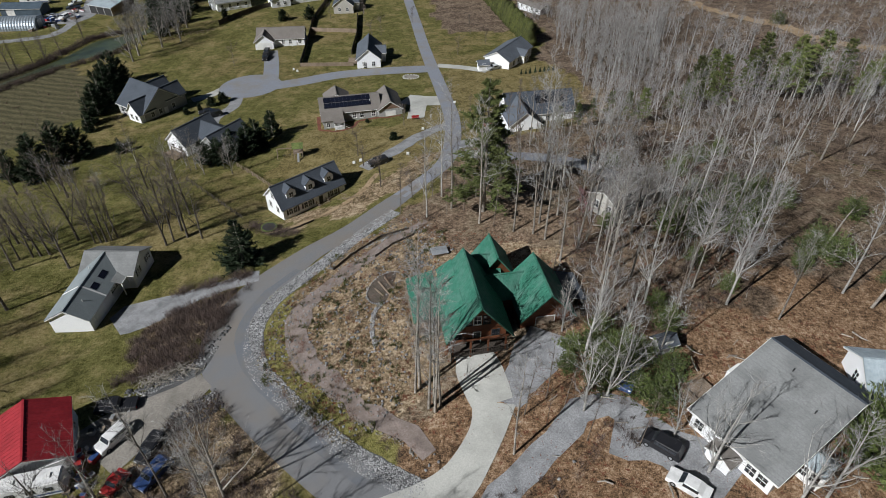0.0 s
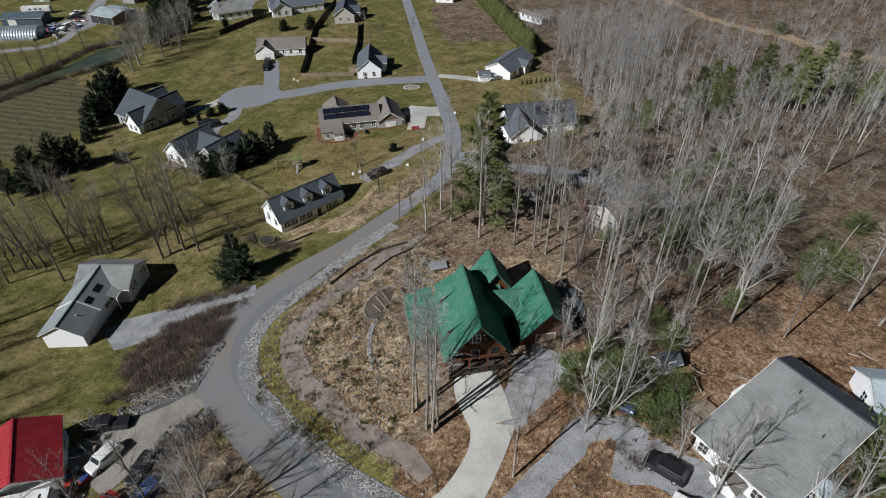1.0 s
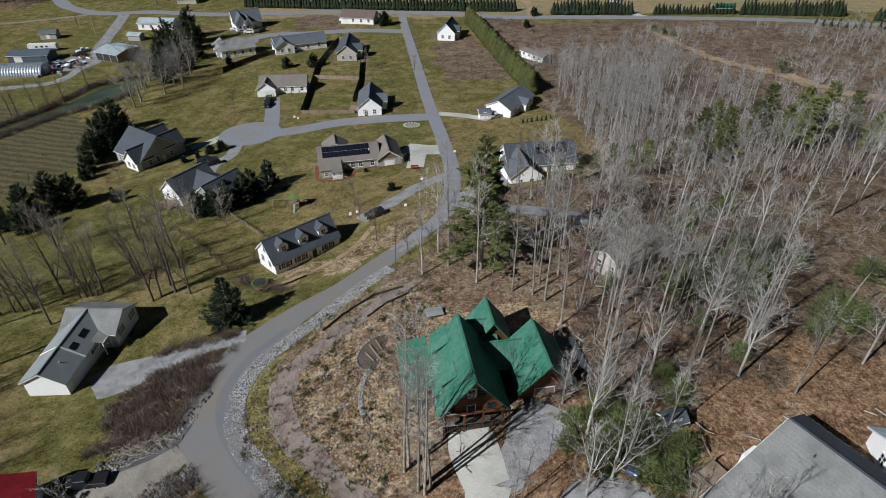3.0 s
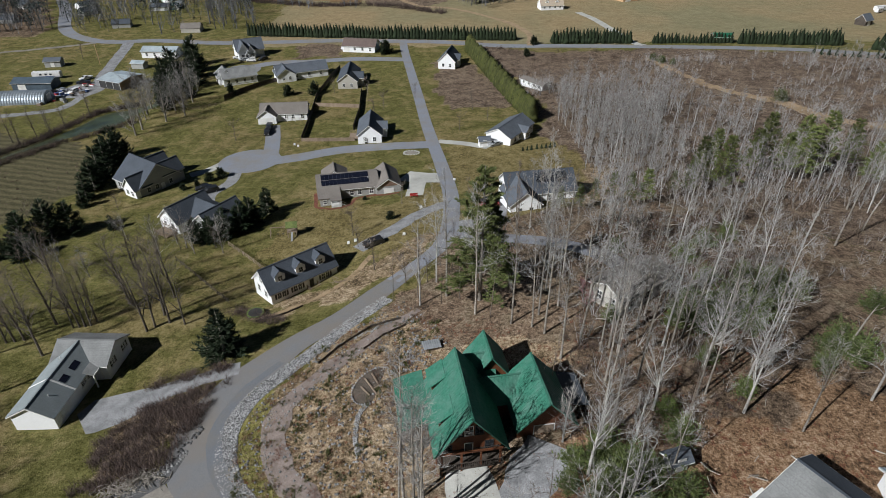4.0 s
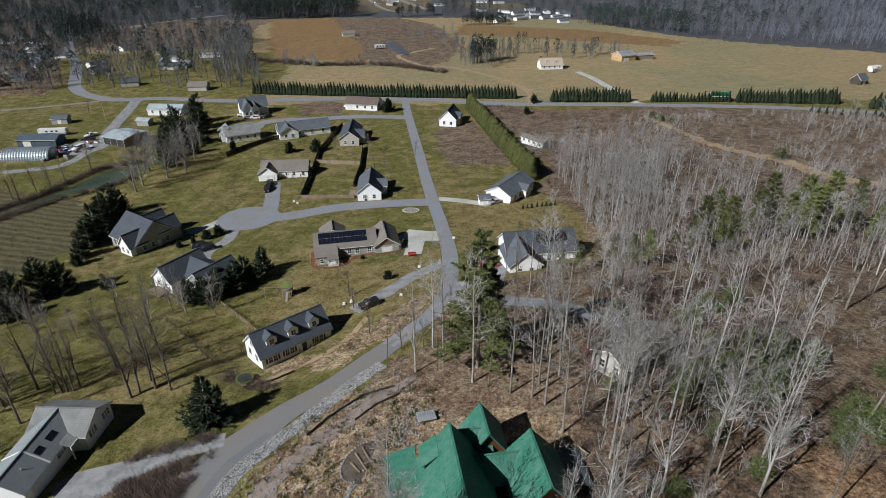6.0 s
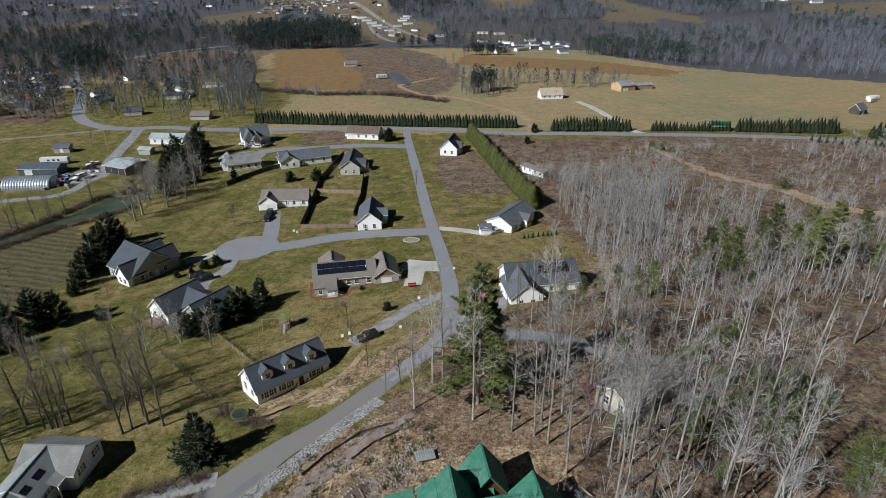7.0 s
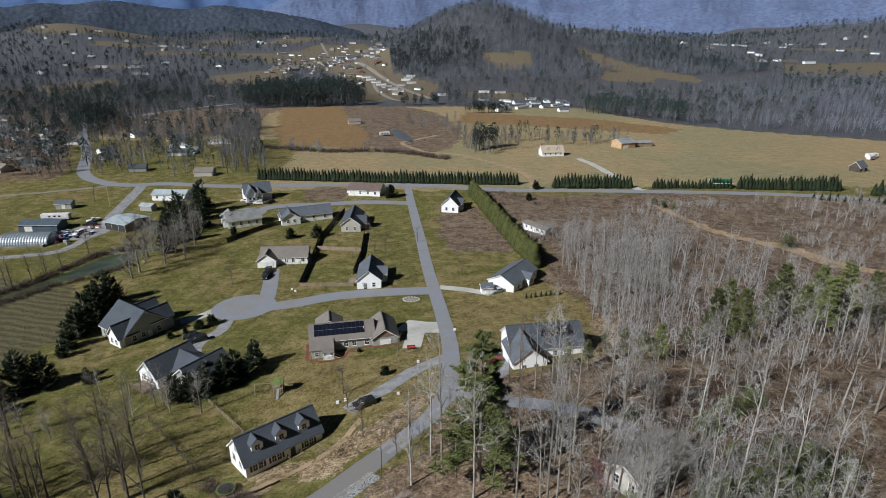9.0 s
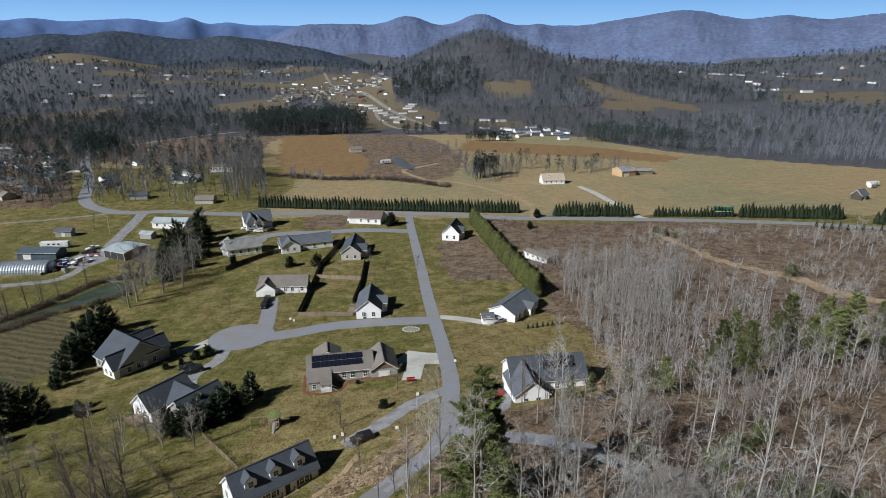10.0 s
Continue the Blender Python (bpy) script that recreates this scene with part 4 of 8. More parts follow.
def dark_house():
    x, y = -84.5, 162.0
    h = thing("dark_gable_house", x, y, gz(x, y), -33, "large house with dark grey gables and walls greyed for their shade", "house")
    # main walls take grey siding, so their shade sits in the colour
    m = gable(h, 0, 0, 12, 12.6, 3.2, 4.9, 0, SIDING_G, SHINGLE_D)
    c = gable(h, 3.2, -5.2, 5.0, 5.4, 3.2, 3.0, 90, SIDING, SHINGLE_D)
    for cx in (-2.6, 3.4):
        gable(h, cx, 4.6, 6.4, 4.8, 4.0, 2.8, 90, SIDING_G, SHINGLE_D)
    row_windows(h, m, 12, 12.6, 1.7, "r", (0.2, 0.4, 0.75), 1.0, 1.4)
    row_windows(h, m, 12, 12.6, 1.7, "f", (0.15, 0.26, 0.37), 0.9, 1.5)
    row_windows(h, c, 5, 5.4, 1.7, "l", (0.3, 0.7))
    door(h, m, 6.0, 0.6, 0, mat=TRIM)
    bm = bmesh.new()
    bmesh.ops.create_cone(bm, cap_ends=True, segments=6, radius1=0.12, radius2=0.0, depth=1.1, matrix=m @ Matrix.Translation((-6.2, 0, 8.7)))
    part("finial", bm, DARKTRIM, h)


def tree_house():
    x, y = -59.0, 136.0
    h = thing("shaded_house", x, y, gz(x, y), 58, "dark-roofed house with cross gables behind bare trees and firs", "house")
    m = gable(h, 1.6, 0, 12, 8.4, 3.0, 2.6, 90, SIDING, SHINGLE_D)
    a = gable(h, -1.0, 4.6, 11, 7.0, 3.0, 3.2, 0, SIDING, SHINGLE_D)
    b = gable(h, 1.5, -4.6, 10.5, 7.4, 3.0, 3.1, 0, SIDING_G, SHINGLE_D)
    for w, n in ((a, 11), (b, 10.5)):
        row_windows(h, w, n, 7.0 if w is a else 7.4, 1.6, "l", (0.3, 0.7))
    row_windows(h, m, 12, 8.4, 1.6, "b", (0.3, 0.7))
    deck(h, a, -8.5, -2.5, -5.5, 2.5, 0.4, WOOD)


def simple_house(name, x, y, yaw, L, W, H, rise, wall, roof, label, cross=(), wins=(), doors=(), category="house", lift=0.2, group=""):
    h = thing(name, x, y, gz(x, y) + lift, yaw, label, category, group)
    m = gable(h, 0, 0, L, W, H, rise, 0, wall, roof)
    for cx, cy, cl, cw, crise, croof in cross:
        c = gable(h, cx, cy, cl, cw, H, crise, 90, wall, croof or roof)
        row_windows(h, c, cl, cw, 1.6, "l", (0.32, 0.68), 0.9, 1.3)
    for side, fr in wins:
        row_windows(h, m, L, W, 1.6, side, fr)
    for dx, w in doors:
        door(h, m, dx, -W / 2, -90, w, 2.1, rails=3)
    return h, m


cape_house(), ranch_house(), green_house(), grey_house(), blue_roof_house(), red_barn(), solar_house(), dark_house(), tree_house()
F4, F3, F2 = (0.15, 0.38, 0.62, 0.85), (0.2, 0.5, 0.8), (0.3, 0.7)
h, m = simple_house("white_gable_house", -24.6, 197.2, 94, 13.5, 7.6, 3.3, 3.1, SIDING, SHINGLE, "white gabled house with grey roof and side deck", [(0.5, -3.6, 3.6, 4.0, 1.5, None)], [("l", F2), ("b", F3), ("f", F2)])
deck(h, m, -3.5, 3.8, 1.5, 7.0, 0.5, WOOD)
door(h, m, -6.75, 1.2, 180, mat=DARKTRIM)
h, m = simple_house("garage_front_house", -58.5, 219.0, 6, 16.5, 8.4, 2.8, 2.5, SIDING, SHINGLE_B, "white ranch house with taupe roof and front garage", [(-5.6, -4.2, 5.0, 6.4, 2.3, None)], [("f", (0.55, 0.7, 0.9)), ("r", F2)])
door(h, m, -5.6, -6.7, -90, 4.4, 2.2, rails=4)
posts(h, m, [(-1.8, -5.2), (1.2, -5.2), (4.0, -5.2)], 2.6)
h, m = simple_house("white_end_house", 21.2, 191.6, 57, 15.5, 8.8, 3.0, 2.3, SIDING, SHINGLE, "white house with plain gable end and grey roof", [(1.0, -4.0, 4.0, 3.4, 1.2, None)], [("f", (0.2, 0.4, 0.8))])
posts(h, m, [(-0.5, -5.8), (2.5, -5.8)], 2.6)
h, m = simple_house("wooded_house", 23.0, 138.0, 10, 16.5, 9.0, 3.2, 3.4, SIDING, SHINGLE_D, "dark-roofed white house half hidden by woods", [(-5.4, -5.0, 9.0, 7.4, 3.0, SHINGLE)], [("l", F2), ("f", (0.6, 0.8))])
for i in range(6):
    bm = bmesh.new()
    k = 3.4 / 4.5
    q = [(-1.0 + i * 1.25, -0.5, 6.76 - 0.5 * k), (-1.0 + i * 1.25, -2.6, 6.76 - 2.6 * k), (0.2 + i * 1.25, -2.6, 6.76 - 2.6 * k), (0.2 + i * 1.25, -0.5, 6.76 - 0.5 * k)]
    slab(bm, *[m @ Vector(p) for p in q], 0.05)
    part("solar_panel", bm, PANEL, h)
simple_house("narrow_house", -41.0, 261.0, 93, 17, 8.0, 3.4, 3.0, SIDING_T, SHINGLE_D, "taupe house with dark roof and side porch", [(-2.0, -4.0, 4.0, 5.0, 1.8, None)], [("l", F2), ("f", F3)])
simple_house("long_blue_house", -64.0, 272.0, 24, 22, 8.6, 3.0, 2.6, SIDING, SHINGLE, "long pale house with grey roof in a fenced yard", [(-7.5, -2.0, 9.0, 8.0, 2.6, None)], [("f", F4)])
simple_house("pale_house", -89.5, 264.5, 28, 14, 9.0, 3.2, 2.8, SIDING, SHINGLE_T, "white house with pale grey hipped roof", [(-5.0, 2.5, 8.0, 7.0, 2.4, None)], [("f", F4), ("l", F2)])
simple_house("steep_gable_house", -97.0, 307.0, 28, 13, 8.0, 3.6, 4.2, SIDING, SHINGLE, "white house with steep cross gables and blue-grey roof", [(-3.6, -3.4, 7.0, 5.2, 4.0, None), (-0.2, -4.2, 5.4, 3.4, 2.6, None)], [("r", F2)])
simple_house("brown_roof_house", -43.0, 315.5, -9, 16.5, 9.5, 2.9, 2.5, SIDING, SHINGLE_R, "long white ranch house with brown roof", (), [("f", F4), ("l", F2)], [(-6, 2.6)])
simple_house("corner_house", 1.2, 285.5, 78, 11.5, 7.8, 3.6, 3.8, SIDING, SHINGLE_D, "small white house with dark roof beside a hedge", [(0, -3.0, 4, 3.4, 1.8, None)], [("l", F2), ("f", F3)])
barn, bm_ = simple_house("pole_barn", -138.5, 260.5, -22, 12, 12.5, 3.3, 1.0, WOOD, BLUEMETAL, "open timber pole barn with pale metal roof", (), (), (), "barn")
# near-black panels added in the open bays, standing for the shade inside
for dx in (-3.9, 0.0, 3.9):
    door(barn, bm_, dx, -6.25, -90, 3.8, 3.0, DARKTRIM)
simple_house("white_workshop", -139.5, 306.0, -2, 17, 8, 3.0, 1.4, SIDING, BLUEMETAL, "low white building with pale metal roof", (), [("f", F4)])
simple_house("blue_barn", -173.5, 257.5, 3, 16, 8, 2.8, 1.2, DARKBLUEMETAL, DARKBLUEMETAL, "blue-grey metal barn in a work yard", (), (), [(-4, 3.0)], "barn")
simple_house("grey_shed", -183.5, 289.0, 8, 7, 4.5, 2.6, 1.1, SIDING_G, SHINGLE, "small grey shed on open grass", (), (), [(0, 1.4)], "shed")
simple_house("lean_shed", -142.0, 286.0, -10, 6, 4, 2.4, 0.7, SIDING_G, BLUEMETAL, "small pale shed behind the pole barn", (), (), (), "shed")
h, m = simple_house("log_house", 64.5, 412.0, 10, 14.5, 8.4, 2.6, 3.6, SIDING, TANROOF, "house with tan roof and dormers by the fields", (), [("f", F4)])
for dx in (-4, 4):
    dormer(h, m, dx * 0.8, -2.8, 3.5, 2.0, 2.6, 1.2, 0.9, SIDING, TANROOF)
chimney(h, -6.4, 0.5, 4, 7.2, BRICK)
simple_house("tan_barn", 118.5, 440.0, 26, 12, 10.5, 3.8, 2.2, PLYWOOD, GALV, "tan wooden barn with a pale metal roof", (), (), [(-2, 4.0)], "barn")
simple_house("open_shed", 132.5, 446.0, 14, 14, 7, 2.8, 0.7, WOOD, GALV, "long open shed with pale metal roof", (), (), (), "barn")
simple_house("old_barn", 232.0, 362.0, 30, 6.6, 6, 2.8, 2.8, DARKWOOD, SHINGLE, "small weathered grey barn in a field", (), (), [(0, 2.4)], "barn")
simple_house("green_roof_shed", 138.0, 322.0, 0, 9, 6, 2.8, 1.3, WOOD, GREENPAINT, "shed with pale green roof behind a hedge", (), (), (), "shed")
simple_house("mobile_home", 36.0, 249.0, -52, 12.5, 4.0, 2.3, 0.7, SIDING, SHINGLE_B, "white mobile home half hidden by scrub", (), [("f", F4)], (), "mobile home")
simple_house("hidden_house", 31.6, 86.8, 37, 12, 6.6, 3.0, 1.5, SIDING_T, SHINGLE_B, "white house nearly hidden among bare trees", (), [("f", F3), ("l", F2)])
simple_house("garden_shed", 28.8, 53.2, 18, 2.3, 1.7, 1.7, 0.6, SIDING_G, SHINGLE, "small garden shed with blue-grey roof", (), (), [(0, 0.9)], "shed")
simple_house("white_shed", 12.6, 184.0, 10, 3.2, 2.6, 2.0, 0.8, SIDING, SHINGLE, "small white shed beside a drive", (), (), [(0, 0.9)], "shed")


def quonset(x, y, yaw, L, r):
    h = thing("quonset_hut", x, y, gz(x, y), yaw, "ribbed galvanised quonset hut in a work yard", "shed")
    bm = bmesh.new()
    n, k = 34, 14
    rows = []
    for i in range(n + 1):
        q = r + (0.09 if i % 2 else -0.05)
        rows.append([bm.verts.new(((i / n - 0.5) * L, -q * math.cos(math.pi * j / k), q * math.sin(math.pi * j / k) * 0.92)) for j in range(k + 1)])
    for a, b in zip(rows, rows[1:]):
        for j in range(k):
            bm.faces.new((a[j], b[j], b[j + 1], a[j + 1]))
    bm.faces.new(rows[0]), bm.faces.new(rows[-1][::-1])
    part("shell", bm, RIBMETAL, h)
    bm = bmesh.new()
    box(bm, L / 2 - 0.02, -1.6, 0, L / 2 + 0.12, 1.6, 3.0)
    part("door", bm, WHITEPAINT, h)


quonset(-167.5, 239.5, 6, 18, 4.6)


# ---- vegetation ----
def tube(V, T, path, radii, n):
    """Adds a tapering tube along path to the lists V and T; it ends in a point where the last radius is 0."""
    start = len(V)
    for i, p in enumerate(path):
        d = (path[min(i + 1, len(path) - 1)] - path[max(i - 1, 0)])
        d = d.normalized() if d.length > 1e-6 else Vector((0, 0, 1))
        u = d.orthogonal().normalized()
        w = d.cross(u)
        if radii[i] == 0:
            V.append(tuple(p))
            continue
        for k in range(n):
            a = 2 * math.pi * k / n
            V.append(tuple(p + radii[i] * (math.cos(a) * u + math.sin(a) * w)))
    for i in range(len(path) - 1):
        a, b = start + i * n, start + (i + 1) * n
        for k in range(n):
            k2 = (k + 1) % n
            if radii[i + 1] == 0:
                T.append((a + k, a + k2, b))
            else:
                T.extend(((a + k, a + k2, b + k2), (a + k, b + k2, b + k)))


def bent(rng, p, d, length, n, wander, lift):
    out = [p.copy()]
    d = d.normalized()
    for i in range(n):
        d = (d + Vector((rng.uniform(-1, 1), rng.uniform(-1, 1), rng.uniform(-1, 1))) * wander + Vector((0, 0, lift))).normalized()
        p = p + d * (length / n)
        out.append(p.copy())
    return out


def bare_tree(seed, height=20.0, clear=0.45, spread=0.32, limbs=13, girth=0.24, subs=6, twigs=6, forks=3, light=False, fat=1.0, sway=0.038):
    """Vertices and triangles of a leafless tree: a leader with a few forks and crooked limbs, and apart from them its twigs."""
    rng = random.Random(seed)
    V, T, W, U = [], [], [], []
    lead = bent(rng, Vector((0, 0, -0.6)), Vector((rng.uniform(-1, 1) * 0.6 * sway, rng.uniform(-1, 1) * 0.6 * sway, 1)), height + 0.6, 9, sway, 0.06)
    taper = [girth * k for k in (1.3, 1.02, 0.93, 0.85, 0.74, 0.6, 0.45, 0.3, 0.17, 0.05)]
    tube(V, T, lead, taper, 4 if light else 6)
    stems = [(lead, taper, clear)]
    for i in range(rng.randint(0 if clear > 0.3 else 1, max(1, forks - 1)) if forks > 1 else 0):
        k = rng.randint(3 if clear > 0.3 else 1, 5)
        az, tilt = rng.uniform(0, 6.28), rng.uniform(0.3, 0.65)
        d = Vector((math.cos(az) * math.sin(tilt), math.sin(az) * math.sin(tilt), math.cos(tilt)))
        stem = bent(rng, lead[k], d, (height - lead[k].z) * rng.uniform(0.65, 0.92), 6, 0.13, 0.1)
        g = taper[k] * rng.uniform(0.5, 0.75)
        thin = [g * q for q in (1.0, 0.85, 0.7, 0.52, 0.36, 0.2, 0.06)]
        tube(V, T, stem, thin, 3 if light else 5)
        stems.append((stem, thin, 0.15))
    for i in range(limbs):
        stem, thin, low = stems[0] if rng.random() < 1.0 / len(stems) + 0.15 else rng.choice(stems)
        n = len(stem) - 1
        f = low + (0.97 - low) * rng.random() ** 0.9
        if rng.random() < 0.07:
            f = low * rng.uniform(0.6, 1.0)
        k = min(int(f * n), n - 1)
        p = stem[k].lerp(stem[k + 1], f * n - k)
        az = 2.4 * i + rng.uniform(-0.8, 0.8)
        d = (stem[k + 1] - stem[k]).normalized() * rng.uniform(0.5, 1.5) + Vector((math.cos(az), math.sin(az), rng.uniform(-0.1, 0.3)))
        ln = height * spread * rng.uniform(0.5, 1.3) * (1.15 - 0.75 * f)
        r = max(0.026, min(0.085, thin[k] * 0.46))
        limb = bent(rng, p, d, ln, 4, 0.32, 0.09)
        if light:
            tube(V, T, limb[::2], [r, r * 0.55, 0.0], 3)
        else:
            tube(V, T, limb, [r, r * 0.78, r * 0.56, r * 0.36, r * 0.14], 4)
        for j in range(subs):
            s = 0.15 + 0.85 * (j + rng.random()) / subs
            k = min(int(s * 4), 3)
            q = limb[k].lerp(limb[k + 1], s * 4 - k)
            d = (limb[k + 1] - limb[k]).normalized() + 0.95 * Vector((rng.uniform(-1, 1), rng.uniform(-1, 1), rng.uniform(-0.5, 0.7)))
            br = bent(rng, q, d, ln * rng.uniform(0.35, 0.8), 3, 0.3, 0.08)
            if light:
                tube(W, U, [br[0], br[2]], [0.03 * fat, 0.0], 3)
            else:
                tube(W, U, [br[0], br[1], br[3]], [0.023 * fat, 0.016 * fat, 0.0], 3)
            for _ in range(twigs + 4):
                k = rng.choice((0, 1, 2))
                q2 = br[k].lerp(br[k + 1], rng.random())
                d2 = ((br[k + 1] - br[k]).normalized() + 0.95 * Vector((rng.uniform(-1, 1), rng.uniform(-1, 1), rng.uniform(-0.5, 0.7)))).normalized()
                e = d2.orthogonal().normalized() * 0.0115 * fat
                k0 = len(W)
                W.extend((tuple(q2 + e), tuple(q2 - e), tuple(q2 + d2 * ln * rng.uniform(0.16, 0.4))))
                U.append((k0, k0 + 1, k0 + 2))
    return (np.array(V), np.array(T)), (np.array(W), np.array(U))


def sapling(seed, height=6.0):
    """A clump of thin leafless stems with short twigs."""
    rng = random.Random(seed)
    V, T = [], []
    for i in range(5):
        a = rng.uniform(0, 6.28)
        stem = bent(rng, Vector((math.cos(a) * 0.2, math.sin(a) * 0.2, -0.2)), Vector((math.cos(a) * 0.3, math.sin(a) * 0.3, 1)), height * rng.uniform(0.6, 1.0), 3, 0.16, 0.03)
        tube(V, T, stem, [0.045, 0.035, 0.022, 0.0], 3)
        for _ in range(9):
            k = rng.choice((1, 1, 2))
            q = stem[k].lerp(stem[k + 1], rng.random())
            b = rng.uniform(0, 6.28)
            d = Vector((math.cos(b), math.sin(b), rng.uniform(0.3, 1.4))).normalized()
            e = d.orthogonal().normalized() * 0.024
            n = len(V)
            V.extend((tuple(q + e), tuple(q - e), tuple(q + d * height * rng.uniform(0.1, 0.26))))
            T.append((n, n + 1, n + 2))
    return np.array(V), np.array(T)


def evergreen(seed, height=9.0, radius=3.0, base=0.05, clumps=420, leaf=0.75, shape=0.8, droop=-0.2, gaps=0.25):
    """Boughs of needle sprays round a trunk in a ragged cone; shape 1 is a sharp cone, lower is rounder."""
    rng = random.Random(seed)
    V, T, W, U = [], [], [], []
    trunk = bent(rng, Vector((0, 0, -0.4)), Vector((0, 0, 1)), height * 0.97, 6, 0.02, 0.1)
    g = 0.022 * height
    tube(V, T, trunk, [g * (1 - 0.9 * i / 6) for i in range(7)], 5)
    lobes = [(rng.uniform(0, 6.28), rng.uniform(0.05, 0.95), rng.uniform(0.6, 1.35)) for _ in range(9)]
    boughs = max(16, clumps // 9)
    for i in range(boughs):
        f = base + (1 - base) * (1 - rng.random() ** 0.62)
        az = 2.4 * i + rng.uniform(-0.7, 0.7)
        env = max(0.06, 1 - f) ** shape * (1 if f > 0.12 else 0.82 + 1.5 * f)
        for la, lf, lg in lobes:
            env *= 1 + (lg - 1) * math.exp(-((math.cos(az - la) - 1) ** 2) * 3 - ((f - lf) * 5) ** 2)
        if rng.random() < gaps * 0.5:
            continue
        ln = radius * env * rng.uniform(0.75, 1.12) * (1.3 if rng.random() < 0.12 else 1)
        k = min(int(f * 6), 5)
        o = trunk[k].lerp(trunk[k + 1], f * 6 - k)
        d = Vector((math.cos(az), math.sin(az), droop + rng.uniform(-0.15, 0.3) + 0.5 * f))
        bough = bent(rng, o, d, ln, 3, 0.08, 0.07)
        tube(V, T, [bough[0], bough[3]], [0.035, 0.0], 3)
        for j in range(9):
            s = (0.25 + 0.75 * (j + rng.random()) / 9) * 3
            k = min(int(s), 2)
            c = bough[k].lerp(bough[k + 1], s - k)
            if shape < 0.5:
                c = c + Vector((rng.gauss(0, 1), rng.gauss(0, 1), rng.gauss(0, 0.8))) * 0.13 * radius
            out = (bough[k + 1] - bough[k]).normalized()
            flat = out.cross(Vector((0, 0, 1))).normalized()
            size = leaf * rng.uniform(0.7, 1.25) * (0.65 + 0.35 * (1 - f)) * (1.15 - 0.2 * s / 3)
            for sg in (-1, 1, -0.4, 0.5):
                v = (out * rng.uniform(0.5, 1.0) + flat * sg * rng.uniform(0.6, 1.1) + Vector((0, 0, rng.uniform(-0.45, 0.55)))).normalized()
                e = (v.cross(Vector((0, 0, 1))) + Vector((0, 0, rng.uniform(-0.9, 0.9)))).normalized() * size * 0.17
                q = len(W)
                W.extend((tuple(c - v * 0.1 * size + e), tuple(c - v * 0.1 * size - e), tuple(c + v * size)))
                U.append((q, q + 1, q + 2))
    return (np.array(V), np.array(T)), (np.array(W), np.array(U))


def thuja(seed, h, r, blunt=0.9):
    """A clipped arborvitae: a lumpy closed cone with sprays standing out of it."""
    q = random.Random(seed)
    V, T, W, U = [], [], [], []
    tube(V, T, [Vector((0, 0, -0.4)), Vector((0, 0, h * 0.3))], [0.08, 0.05], 4)
    rings, k = 7, 8
    for j in range(rings):
        f = j / rings
        for i in range(k):
            a = 6.2832 * (i + 0.5 * (j % 2)) / k
            g = r * (1 - f) ** blunt * (0.75 if j == 0 else 1.0) * q.uniform(0.78, 1.15)
            W.append((g * math.cos(a), g * math.sin(a), h * f + q.uniform(-0.1, 0.1)))
    W.append((q.uniform(-0.1, 0.1), q.uniform(-0.1, 0.1), h))
    for j in range(rings - 1):
        for i in range(k):
            a, b, c, d = j * k + i, j * k + (i + 1) % k, (j + 1) * k + (i + 1) % k, (j + 1) * k + i
            U.extend(((a, b, c), (a, c, d)))
    for i in range(k):
        U.append(((rings - 1) * k + i, (rings - 1) * k + (i + 1) % k, rings * k))
    for _ in range(70):
        a, f = q.uniform(0, 6.28), q.random() ** 1.3
        g = r * (1 - f) ** blunt
        c = Vector((g * 0.85 * math.cos(a), g * 0.85 * math.sin(a), h * f))
        d = Vector((math.cos(a), math.sin(a), q.uniform(0.4, 1.6))).normalized() * q.uniform(0.3, 0.6) * (0.2 * h) ** 0.5
        e = Vector((-math.sin(a), math.cos(a), q.uniform(-0.4, 0.4))) * 0.16
        n = len(W)
        W.extend((tuple(c + e), tuple(c - e), tuple(c + d)))
        U.append((n, n + 1, n + 2))
    return (np.array(V), np.array(T)), (np.array(W), np.array(U))


